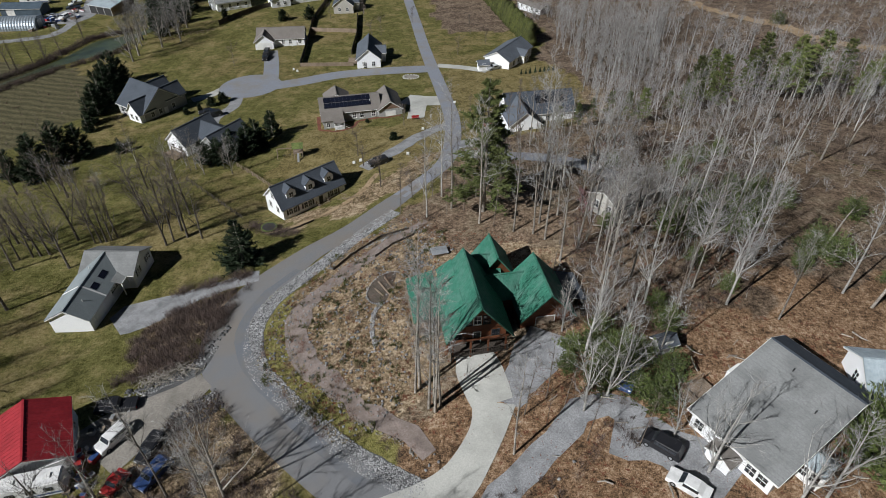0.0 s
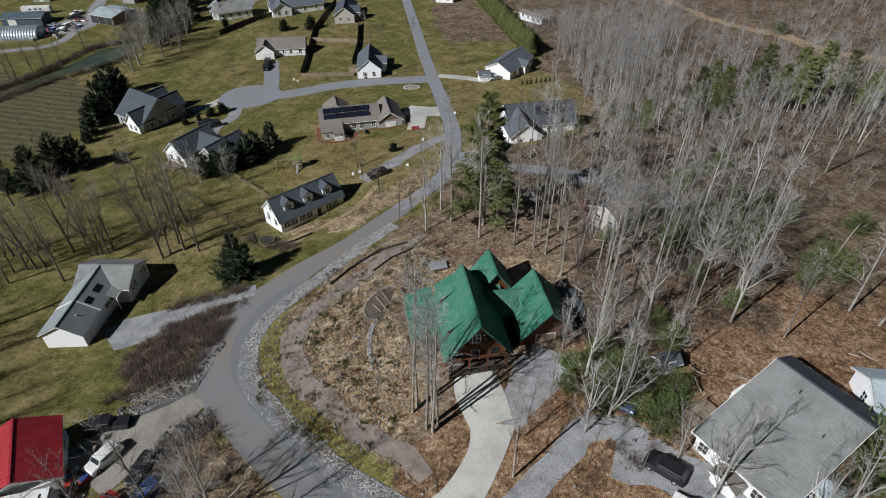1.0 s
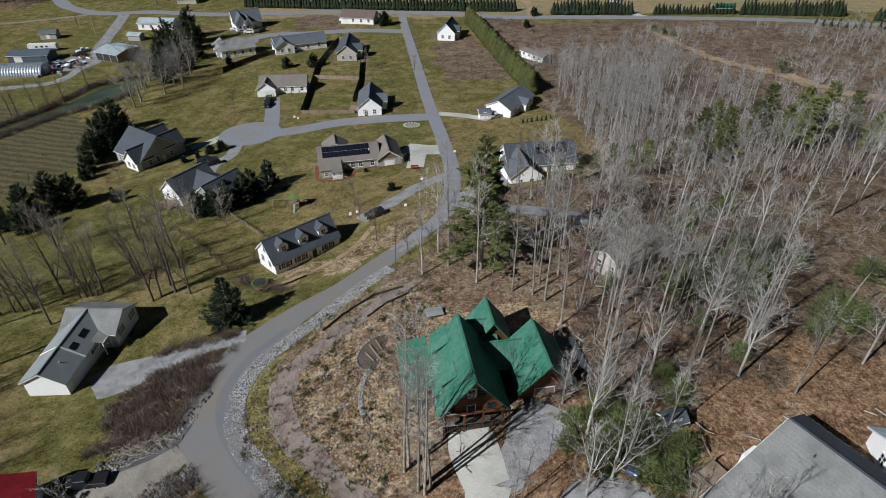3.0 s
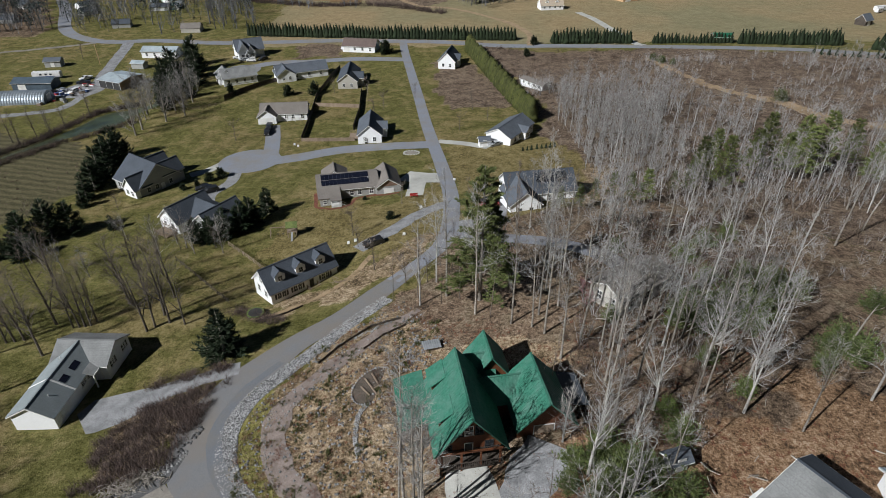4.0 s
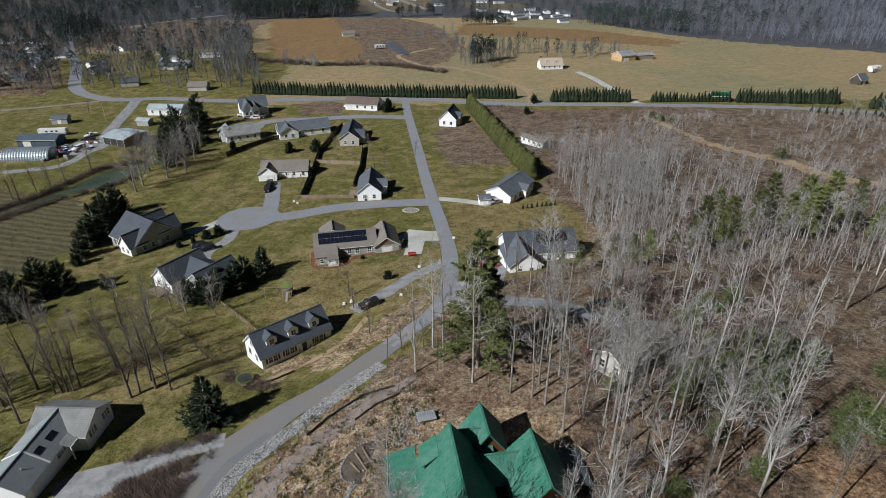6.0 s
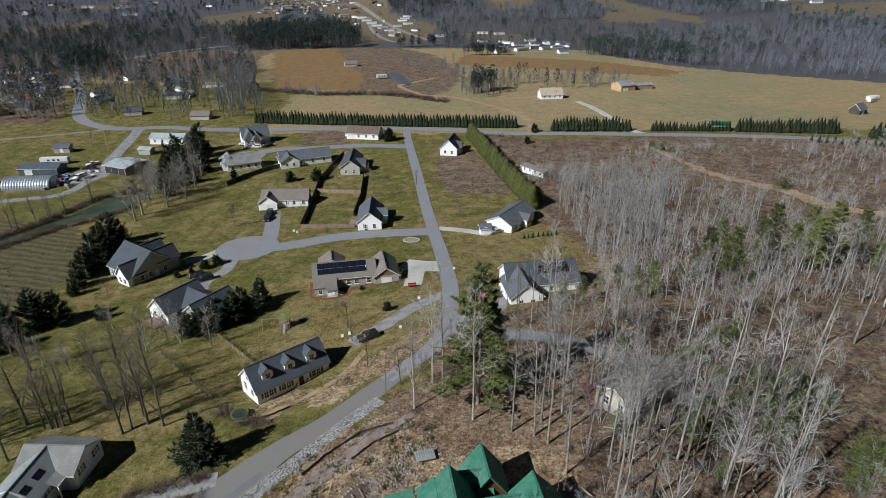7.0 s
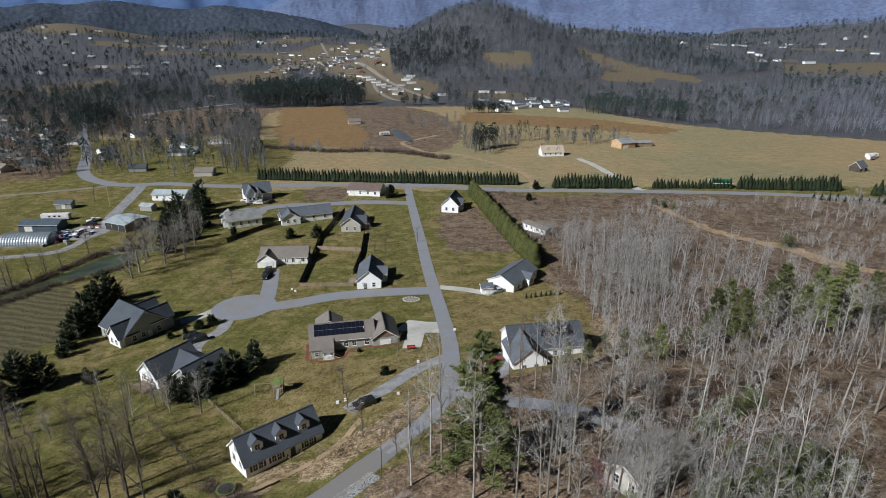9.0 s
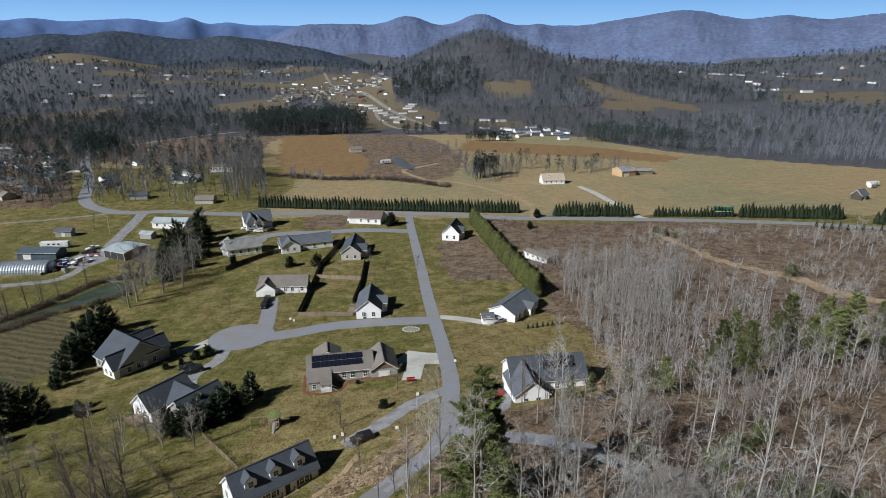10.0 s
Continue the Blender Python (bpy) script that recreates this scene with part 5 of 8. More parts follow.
def white_pine(seed, height=22.0, clear=0.32, spread=4.2, tufts=15, blades=9):
    """A tall pine with level whorls of feathery boughs."""
    rng = random.Random(seed)
    V, T, W, U = [], [], [], []
    trunk = bent(rng, Vector((0, 0, -0.5)), Vector((0, 0, 1)), height, 8, 0.015, 0.1)
    tube(V, T, trunk, [0.014 * height * (1 - 0.92 * i / 8) for i in range(9)], 6)
    for w in range(16):
        f = clear + (1 - clear) * (w + rng.uniform(-0.2, 0.2)) / 16
        turn = rng.uniform(0, 6.28)
        whorl = rng.choice((3, 4, 5))
        for b in range(whorl):
            az = turn + 6.283 * b / whorl + rng.uniform(-0.3, 0.3)
            ln = spread * (1 - f) ** 0.75 * rng.uniform(0.55, 1.15) * 1.3 + 0.4
            k = min(int(f * 8), 7)
            p = trunk[k].lerp(trunk[k + 1], f * 8 - k)
            bough = bent(rng, p, Vector((math.cos(az), math.sin(az), 0.02 + 0.5 * f * f)), ln, 3, 0.08, 0.08)
            tube(V, T, bough, [0.06, 0.045, 0.03, 0.0], 3)
            for _ in range(tufts):
                g = rng.uniform(0.35, 1)
                i = min(int(g * 3), 2)
                q = bough[i].lerp(bough[i + 1], g * 3 - i) + Vector((rng.uniform(-1, 1), rng.uniform(-1, 1), rng.uniform(-0.08, 0.2))) * 0.16 * ln
                s = rng.uniform(0.35, 0.62)
                for _ in range(blades):
                    d = Vector((rng.uniform(-1, 1) + 0.6 * math.cos(az), rng.uniform(-1, 1) + 0.6 * math.sin(az), rng.uniform(-0.2, 0.6))).normalized()
                    e = d.orthogonal().normalized() * s * 0.11
                    k0 = len(W)
                    W.extend((tuple(q + e), tuple(q - e), tuple(q + d * s)))
                    U.append((k0, k0 + 1, k0 + 2))
    return (np.array(V), np.array(T)), (np.array(W), np.array(U))


def tree_thing(name, made, wood, leaf, label, category, crown="crown", group=""):
    """A tree as a thing with its trunk and crown, to be copied; it stands below the valley till it is placed."""
    ob = new(name)
    tagged(ob, label, category, group)
    for nm, (v, t), m in (("trunk", made[0], wood), (crown, made[1], leaf)):
        c = new(nm, mesh_of(nm, v, t, [m]))
        c.parent = ob
    return ob


FIRST_USE = set()


def plant(ob, x, y, yaw=0.0, scale=1.0, sink=0.0):
    """Places a tree; the first call sets the pattern itself, later ones copies of it."""
    if ob.name not in FIRST_USE:
        FIRST_USE.add(ob.name)
        c = ob
        c.matrix_basis = pose(x, y, gz(x, y) - sink, 0, 0, yaw)
    else:
        c = copy_thing(ob, pose(x, y, gz(x, y) - sink, 0, 0, yaw))
    c.scale = (scale,) * 3
    return c


def scatter(rng, poly, n, gap=0.0, keep=None):
    """n random points in a polygon, no two nearer than gap."""
    x0, x1 = min(p[0] for p in poly), max(p[0] for p in poly)
    y0, y1 = min(p[1] for p in poly), max(p[1] for p in poly)
    out, tries = [], 0
    while len(out) < n and tries < n * 40:
        tries += 1
        x, y = rng.uniform(x0, x1), rng.uniform(y0, y1)
        if not within(x, y, poly):
            continue
        if keep and not keep(x, y):
            continue
        if gap and any((x - a) ** 2 + (y - b) ** 2 < gap * gap for a, b in out):
            continue
        out.append((x, y))
    return out


def massed(name, kinds, spots, rng, mat, label, category, smin=0.8, smax=1.2, both=False):
    """Many plants joined into one object: each spot takes one of the kinds, turned and scaled."""
    VV, TT, off = [], [], 0
    for x, y in spots:
        v, t = rng.choice(kinds)
        a, s = rng.uniform(0, 6.28), rng.uniform(smin, smax)
        c, d = math.cos(a) * s, math.sin(a) * s
        q = np.stack([v[:, 0] * c - v[:, 1] * d + x, v[:, 0] * d + v[:, 1] * c + y, v[:, 2] * s + gz(x, y)], 1)
        VV.append(q)
        TT.append(t + off)
        off += len(v)
    if not VV:
        return None
    return tagged(new(name, mesh_of(name, np.concatenate(VV), np.concatenate(TT), [mat])), label, category, kind="stuff")


def joined(made):
    (v, t), (w, u) = made
    return np.concatenate([v, w]), np.concatenate([t, u + len(v)])


# obstacles: no tree stands in a house or on a road
HOUSES = [(o.matrix_basis.translation.x, o.matrix_basis.translation.y) for o in bpy.data.objects if o.get("category") in ("house", "barn", "shed", "mobile home", "garage")]
ROADLINE = [(p.x, p.y) for p in glide(ROAD, 4.0)]


def clear_of(x, y, house=9.0, road=5.0):
    return all((x - a) ** 2 + (y - b) ** 2 > house * house for a, b in HOUSES) and all((x - a) ** 2 + (y - b) ** 2 > road * road for a, b in ROADLINE)


rng = random.Random(11)
BUSHY = [tree_thing("bare_tree", bare_tree(140 + s, 13.5, 0.18, 0.3, 26, 0.16, 5, 4, 4), PALEBARK, PALETWIG, "pale leafless tree with a dense twiggy crown", "tree", group="bare woodland trees") for s in range(4)]
TALL = [tree_thing("bare_tree", bare_tree(s, 19 + s % 3 * 1.5, 0.38, 0.19, 24, 0.16, 5, 4), *((BARK, TWIG), (PALEBARK, PALETWIG), (BARK, PALETWIG))[s % 3], ("tall leafless grey hardwood standing in leaf litter", "tall leafless pale-barked tree standing in leaf litter", "tall leafless tree with a grey trunk and pale twigs")[s % 3], "tree", group="bare woodland trees") for s in range(7)]
WIDE = [tree_thing("bare_tree", bare_tree(40 + s, 15, 0.2, 0.32, 26, 0.2, 5, 4, 4), *((PALEBARK, TWIG), (BARK, TWIG))[s % 2], ("spreading leafless tree with whitish limbs", "spreading leafless tree with grey limbs")[s % 2], "tree", group="bare woodland trees") for s in range(4)]
SLIM = [tree_thing("bare_tree", bare_tree(60 + s, 13, 0.45, 0.13, 12, 0.085, 5, 3), BROWNBARK, BROWNTWIG, "slender leafless tree with a straight brown trunk", "tree", group="slender bare trees") for s in range(4)]
YARD = [tree_thing("yard_tree", bare_tree(80 + s, 8, 0.2, 0.3, 14, 0.11, 5, 4, 4), BROWNBARK, BROWNTWIG, "small leafless yard tree on the grass", "tree", group="small yard trees") for s in range(2)]
WOOD_NEAR = [(15, 66), (25, 90), (34, 120), (60, 122), (62, 100), (52, 76), (42, 60), (32, 57), (22, 58)]
WOOD_STRIP = [(-6, 90), (4, 106), (6, 124), (34, 128), (34, 92), (20, 79), (8, 82)]
WOOD_FAR = [(36, 125), (38, 200), (50, 225), (75, 215), (120, 175), (190, 165), (230, 130), (130, 132), (62, 124)]
OPEN = [tree_thing("bare_tree", bare_tree(120 + s, 22, 0.36, 0.15, 28, 0.17, 5, 4, 1, sway=0.025), BARK, TWIG, "tall straight leafless tree with sparse limbs", "tree", group="bare woodland trees") for s in range(4)]
# the near woods
for x, y in scatter(rng, WOOD_NEAR, 44, 4.4, lambda x, y: clear_of(x, y, 6)):
    plant(rng.choice(TALL + WIDE + SLIM), x, y, rng.uniform(0, 360), rng.uniform(0.7, 1.05))
for x, y, s in ((29.5, 82.4, 0.75), (32.4, 80.6, 0.8), (35.2, 81.2, 0.8), (27.4, 84, 0.75), (37.6, 85, 0.85), (28.2, 79.6, 0.8), (33.1, 73.4, 1.0), (34.3, 73.3, 1.05), (36.2, 72.8, 0.95), (41.3, 73.3, 1.0), (30.5, 77.7, 1.0), (42.4, 83.1, 1.0), (25.4, 73.4, 1.1), (26.4, 72.4, 1.0), (49.5, 83.3, 0.95), (28, 67, 1.0), (22.6, 63, 0.9)):
    plant(rng.choice(TALL), x, y, rng.uniform(0, 360), s)
for x, y in ((11.9, 80.9), (15, 79.6), (16.7, 77.7), (18.4, 89.2), (19.7, 84.4), (21.4, 74.6), (16.4, 82.5)):
    plant(TALL[rng.choice((0, 2, 3, 5))], x, y, rng.uniform(0, 360), rng.uniform(0.9, 1.1))
for x, y in scatter(rng, WOOD_STRIP, 46, 2.2, lambda x, y: clear_of(x, y, 6, 4)):
    plant(rng.choice(SLIM + SLIM + TALL[:3]), x, y, rng.uniform(0, 360), rng.uniform(0.75, 1.15))
for x, y in ((-1, 46), (-1.8, 46.6), (-0.3, 46.9), (-1.1, 47.3), (-3, 50), (-3.6, 49.2)):
    plant(rng.choice(OPEN), x, y, rng.uniform(0, 360), rng.uniform(0.95, 1.12))
plant(OPEN[1], 8.3, 39.4, 20, 0.78)
# pale trees round the grey house and below the chalet
for x, y, s in ((29.4, 36.1, 1.1), (40.8, 32.9, 1.05), (17.2, 44.6, 0.95), (20.4, 46.6, 1.0), (22.5, 48.6, 0.95), (36, 31, 0.9), (18.6, 52.6, 0.95), (21, 57, 1.0), (26.8, 40.6, 0.6), (24.5, 55.5, 0.9), (16.4, 57.4, 0.85)):
    plant(rng.choice(BUSHY + WIDE[::2]), x, y, rng.uniform(0, 360), s)
for x, y, s in ((16.9, 40.6, 0.7), (22.7, 39.6, 0.7), (12.5, 43, 0.6), (15, 45.5, 0.6), (31.6, 58.4, 0.8), (28, 52, 0.7), (46, 58, 0.8), (36, 64, 0.85), (33, 61, 0.9)):
    plant(rng.choice(SLIM + TALL[:2]), x, y, rng.uniform(0, 360), s)
for x, y, s in ((57.6, 63.4, 1.0), (43.7, 67, 0.9), (55, 84, 0.9), (91.7, 140.8, 0.8), (94.9, 140.8, 0.85), (95.6, 126.2, 0.8), (108, 132, 0.8), (101, 136, 0.8), (50.6, 75.6, 0.65)):
    plant(TALL[rng.choice((1, 4))], x, y, rng.uniform(0, 360), s)
for x, y in ((13, 47), (10, 44.6), (-8, 92), (-3, 95)):
    plant(rng.choice(SLIM), x, y, rng.uniform(0, 360), 0.9)
# trees below the bend and behind, whose shadows cross the road
for x, y, s in ((-25.6, 36.4, 1.2), (-29.6, 38.6, 0.9), (-32.6, 36.7, 1.1), (-24.5, 32, 1.0), (-40.6, 36, 1.05), (-45.6, 34.6, 1.0)):
    plant(rng.choice(WIDE[1::2] + TALL[2::3]), x, y, rng.uniform(0, 360), s * 0.85)
for x, y in ((-24, 26), (-17, 21), (-11, 23), (-20, 16), (-6, 18), (-30, 24)):
    plant(rng.choice(TALL), x, y, rng.uniform(0, 360), rng.uniform(0.8, 1.0))
REDTWIG = surface("twig_rose", (0.2, 0.085, 0.095), (0.42, 0.22, 0.235), 3, 0.3, 0.9, vary=0.6, pieces=True)
plant(tree_thing("rosy_tree", bare_tree(95, 5.5, 0.15, 0.36, 18, 0.09, 6, 6, 4, fat=1.6), BROWNBARK, REDTWIG, "small rosy-twigged tree at the wood edge", "tree"), 23.4, 83.6, 0, 1.0)
# the sloping lawn with its thin trees
LAWNTREE = [tree_thing("lawn_tree", bare_tree(100 + s, 14, 0.28, 0.3, 20, 0.19, 5, 4, 3), DARKBARK, BROWNTWIG, "dark-trunked leafless tree on the sloping lawn", "tree", group="lawn trees") for s in range(4)]
LAWN_TREES = [(-104, 80), (-74, 70), (-70, 92), (-48, 92), (-52, 104), (-62, 116), (-104, 118)]
for x, y in [(-71, 86.6), (-77, 91), (-78.5, 90.6), (-80, 90.3), (-73.6, 95.6), (-69.6, 94.4), (-68.4, 94.6), (-67.4, 94.7), (-65.7, 96), (-66.4, 95), (-74.3, 101), (-61.9, 101.7), (-60.8, 101), (-53.2, 93.5), (-47.5, 93.7), (-82.2, 89.5), (-50.7, 94.5), (-84, 96), (-88, 92)] + scatter(rng, LAWN_TREES, 14, 3.5, lambda x, y: clear_of(x, y, 8)):
    plant(rng.choice(LAWNTREE), x, y, rng.uniform(0, 360), rng.uniform(0.85, 1.3))
for x, y in ((-63.3, 119.6), (-56, 121), (-49.2, 120.5), (-76, 129.6), (-62, 126), (-52, 126), (-93, 119.3), (-83, 114.8), (-76, 112.5), (-59, 124), (-88, 116)):
    plant(rng.choice(WIDE), x, y, rng.uniform(0, 360), rng.uniform(0.5, 0.7))
for x, y in ((-62, 126), (-58, 126.5), (-54, 127), (-65.5, 127.5), (-50, 128), (-60, 123), (-52, 123.5)):
    plant(rng.choice(YARD), x, y, rng.uniform(0, 360), rng.uniform(0.7, 0.95))
POND_TREES = ((-113, 230, 0.8), (-106, 235, 0.9), (-100, 229, 0.85), (-108, 246, 0.8), (-103, 252, 0.8), (-116, 238, 0.8), (-97, 222, 0.7), (-110, 218, 0.7), (-120, 244, 0.7))
BROAD = [tree_thing("bare_tree", bare_tree(160 + s, 14, 0.14, 0.42, 30, 0.34, 6, 4, 4, False, 1.6), BARK, WOODTWIG, "broad grey leafless tree beside the pond", "tree", group="bare pond trees") for s in range(3)]
for x, y in ((-101.7, 216), (-99.9, 237.5), (-106.8, 202.4), (-112, 224), (-103, 228), (-112, 262), (-107, 208)):
    plant(rng.choice(BROAD), x, y, rng.uniform(0, 360), rng.uniform(0.85, 1.1))
for x, y, s in POND_TREES:
    plant(rng.choice(WIDE[1::2] + BROAD), x, y, rng.uniform(0, 360), s)
for x, y in ((-132.3, 221), (-133.7, 207), (-136.6, 202), (-140.7, 201), (-141, 192.5), (-145, 188), (-139, 206), (-150, 180), (-146, 196)):
    plant(rng.choice(LAWNTREE), x, y, rng.uniform(0, 360), rng.uniform(0.7, 0.95))
for x, y in ((-10, 140), (-20, 124), (-13, 106), (-6, 98), (-2, 97), (-12, 238), (-23, 225), (-26, 219), (15, 210), (5, 200), (10, 222), (-45, 246), (-31, 242), (-70, 196), (-86, 146), (-18, 118), (-176, 300)):
    plant(rng.choice(YARD), x, y, rng.uniform(0, 360), rng.uniform(0.7, 1.15))
# the slope woods beyond
def past_line(x, y):
    """East of the edge where the woods begin beside the lawn and the hedge."""
    return x > np.interp(y, (100, 116, 125, 149, 173, 192, 207, 236, 247, 272, 300), (20, 34, 31, 37.5, 41, 40, 38, 45, 60, 75, 88))


med = [joined(bare_tree(200 + s, 14.5, 0.22, 0.22, 15, 0.13, 4, 5, 4, True, 1.5)) for s in range(6)]
massed("woodland", med, [p for p in scatter(rng, WOOD_FAR, 230, 3.6, lambda x, y: clear_of(x, y, 8)) + scatter(rng, [(37, 166), (38, 200), (42, 240), (62, 238), (84, 222), (68, 190), (60, 164)], 170, 2.2) + scatter(rng, [(150, 262), (215, 262), (235, 238), (190, 232), (140, 244)], 46, 3.0) if past_line(*p)], rng, WOODTWIG, "grey leafless woodland on the slope", "woods", 0.6, 1.1)
thin = [sapling(300 + s) for s in range(8)]
HAZE = [(36, 128), (37, 160), (60, 200), (120, 180), (150, 150), (120, 132), (62, 124)]
massed("brush_woods", thin, [p for p in scatter(rng, WOOD_NEAR, 90, 1.5, lambda x, y: clear_of(x, y, 6)) + scatter(rng, [(36, 150), (36, 230), (60, 260), (190, 250), (240, 150), (120, 130), (70, 125)], 330, 1.8) + scatter(rng, [(60, 60), (66, 120), (125, 130), (200, 120), (160, 60)], 120, 2) + scatter(rng, HAZE, 420, 1.5) + [(x + rng.gauss(0, 5), y + rng.gauss(0, 4)) for x, y in scatter(rng, [(60, 230), (50, 300), (110, 303), (210, 288), (230, 200), (130, 200)], 34) for _ in range(14)] if past_line(*p) or p[1] < 100], rng, TWIG, "thin grey saplings and undergrowth", "woods", 0.5, 1.0)

# ---- evergreens ----
FIR = [tree_thing("fir_tree", evergreen(s, 10.5, 4.3, 0.0, 1250, 0.95, 0.62, 0.1, 0.1), BARK, NEEDLE, "dense dark green fir with uneven outline", "tree", group="dark firs") for s in range(3)]
CEDAR = [tree_thing("cedar_bush", evergreen(20 + s, 5, 2.1, 0.0, 620, 0.75, 0.42, 0.3, 0.0), BARK, THUJA, "rounded dark evergreen bush on the lawn", "bush", group="evergreen bushes") for s in range(2)]
SPRUCE = tree_thing("spruce_tree", evergreen(33, 10.5, 4.2, 0.0, 2000, 0.85, 0.72, -0.05, 0.1), BARK, NEEDLE, "broad dark spruce beside the road", "tree")
PINES = [tree_thing("white_pine", white_pine(s, 21, 0.16, 4.7, 34, 14), BARK, PINE, "tall white pine with open tufted boughs", "tree", group="white pines") for s in range(2)]
YPINE = [tree_thing("young_pine", white_pine(10 + s, 12, 0.28, 2.5, 11, 8), BARK, PINE, "young green pine among bare woods", "tree", group="young pines") for s in range(2)]
LAURELS = [tree_thing("laurel_shrub", evergreen(50 + s, 4.6, 2.7, 0.0, 720, 0.48, 0.4, 0.2, 0.15), BARK, LAUREL, "glossy green evergreen shrub in leaf litter", "shrub", group="evergreen shrubs") for s in range(2)]
for x, y, s in ((-95, 131, 1.1), (-91, 133, 0.95), (-99, 127, 1.0), (-97, 121, 0.75), (-102, 122, 0.8), (-82, 135, 0.4), (-96.5, 148, 0.5), (-98, 153, 0.75), (-99, 159, 0.95), (-100, 165, 1.1), (-101, 171, 1.15), (-102, 177, 1.15), (-103, 183, 1.05), (-44, 140, 0.75), (-58, 127.5, 0.62), (-54, 126.6, 0.7), (-51, 128, 0.8), (-48, 131, 0.85), (-46.5, 134, 0.8), (-56, 125.6, 0.55), (-117, 268, 1.2), (-114, 281, 1.6), (-122, 273, 1.3), (-119, 290, 1.3), (-113, 256, 1.1), (-111, 248, 0.9), (-117, 250, 1.0), (-121, 262, 1.2), (-110, 272, 1.2), (-108, 240, 0.9), (-103, 244, 0.8), (-112, 236, 0.75), (-106, 229, 0.7), (-105, 258, 1.1)):
    plant(rng.choice(FIR), x, y, rng.uniform(0, 360), s)
for x, y, s in ((-65, 166, 0.7), (-67.5, 163.4, 0.66), (-70.2, 160.6, 0.42), (-73.2, 158, 0.46), (-87, 246, 1.0), (-63.7, 245, 1.0), (-53, 246, 1.15), (-30, 308, 1.5), (-12, 131, 0.5), (-20, 145, 0.25), (38, 300, 0.8), (44, 322, 1.0)):
    plant(rng.choice(CEDAR), x, y, rng.uniform(0, 360), s)
plant(SPRUCE, -36, 83, 0, 1.0)
plant(PINES[0], 7.2, 88.5, 0, 1.22)
plant(PINES[1], 9.5, 92, 70, 0.8)
for x, y, s in ((54, 134, 0.6), (58, 135, 0.8), (66, 136, 1.3), (62, 140, 1.2), (64, 144, 1.0), (78, 148, 1.2), (84, 154, 1.4), (86, 148, 1.1), (90, 146, 1.3), (97, 151, 1.5), (104, 151, 1.3), (105, 143, 1.0), (94, 156, 1.3), (39, 130, 0.7), (42, 127, 0.75), (46, 128, 0.8), (27, 127.5, 0.5), (31, 126.5, 0.55), (34.5, 128, 0.6), (70, 152, 1.1), (114, 150, 1.2), (13, 95, 0.4), (2, 98, 0.3)):
    plant(rng.choice(YPINE), x, y, rng.uniform(0, 360), s)
for x, y, s in ((24, 47, 0.8), (17, 54, 0.7), (54, 69, 0.7), (48, 83, 1.0), (59, 87, 1.0), (50, 38, 1.3), (53, 36, 1.2), (27, 47, 0.7), (21, 56, 0.8), (16, 51, 0.6), (58.4, 73.8, 1.0), (59.7, 71, 1.1), (56.6, 72.6, 0.8), (66, 66, 0.7), (25.4, 51.6, 0.9), (23, 50, 0.8), (19.4, 53.6, 0.8), (28.6, 49, 0.9), (30.4, 57, 0.8), (41, 64, 0.6), (45, 90, 0.8), (70, 84, 0.9), (4, 95, 0.6), (7, 99, 0.6), (30, 61, 0.6), (36, 78, 0.8), (40, 84, 0.7), (121, 221, 1.1), (97, 283, 0.8), (101, 280, 0.6), (94, 287, 0.8), (44, 98, 0.9), (33, 102, 0.7), (50, 104, 0.9), (56, 108, 0.8), (38, 70, 0.6), (27, 80, 0.6), (52, 92, 0.8), (43, 80, 1.2), (46, 82, 1.3), (49, 80, 1.1), (40, 77, 1.0), (52, 84, 1.2), (47, 77, 0.9), (38, 80, 1.0), (55, 88, 1.1), (21.4, 50.5, 1.1), (19.8, 48.6, 1.0), (22.8, 52.4, 1.1), (26, 44.8, 0.9), (49, 40, 1.7), (52, 40.4, 1.6), (47.4, 36.6, 1.4), (50.6, 33, 1.4)):
    plant(rng.choice(LAURELS), x, y, rng.uniform(0, 360), s)

# ---- hedges of arborvitae, plant by plant ----
HEDGE = [tree_thing("arborvitae", thuja(70 + s, 4.4, 1.25, 0.8), BARK, THUJA, "dark green arborvitae in a clipped roadside hedge row", "hedge plant", group="roadside hedge") for s in range(4)]
TALLHEDGE = [tree_thing("tall_arborvitae", thuja(80 + s, 6.8, 2.3, 0.5), BARK, OLIVE, "tall olive green arborvitae in a dense garden hedge", "hedge plant", group="garden hedge") for s in range(4)]


def hedge_row(kinds, a, b, gap, smin, smax):
    n = int(math.dist(a, b) / gap)
    for i in range(n + 1):
        t = i / n
        plant(rng.choice(kinds), a[0] + (b[0] - a[0]) * t + rng.uniform(-0.2, 0.2), a[1] + (b[1] - a[1]) * t + rng.uniform(-0.2, 0.2), rng.uniform(0, 360), rng.uniform(smin, smax))


hedge_row(HEDGE, (-108, 346), (35, 332), 1.75, 1.35, 1.7)
hedge_row(TALLHEDGE, (11, 311), (30, 207), 2.0, 1.05, 1.3)
hedge_row(HEDGE, (54, 324), (92, 322), 1.6, 1.4, 1.75)
hedge_row(HEDGE, (104, 321), (142, 319), 1.7, 0.9, 1.3)
hedge_row(HEDGE, (146, 318), (192, 312), 1.6, 1.3, 1.8)
hedge_row(HEDGE, (203, 302), (222, 294), 2.0, 1.4, 1.8)
hedge_row(HEDGE, (24, 177.5), (34, 180), 1.3, 0.3, 0.42)
hedge_row(HEDGE, (170, 294), (205, 280), 3.0, 0.6, 1.0)


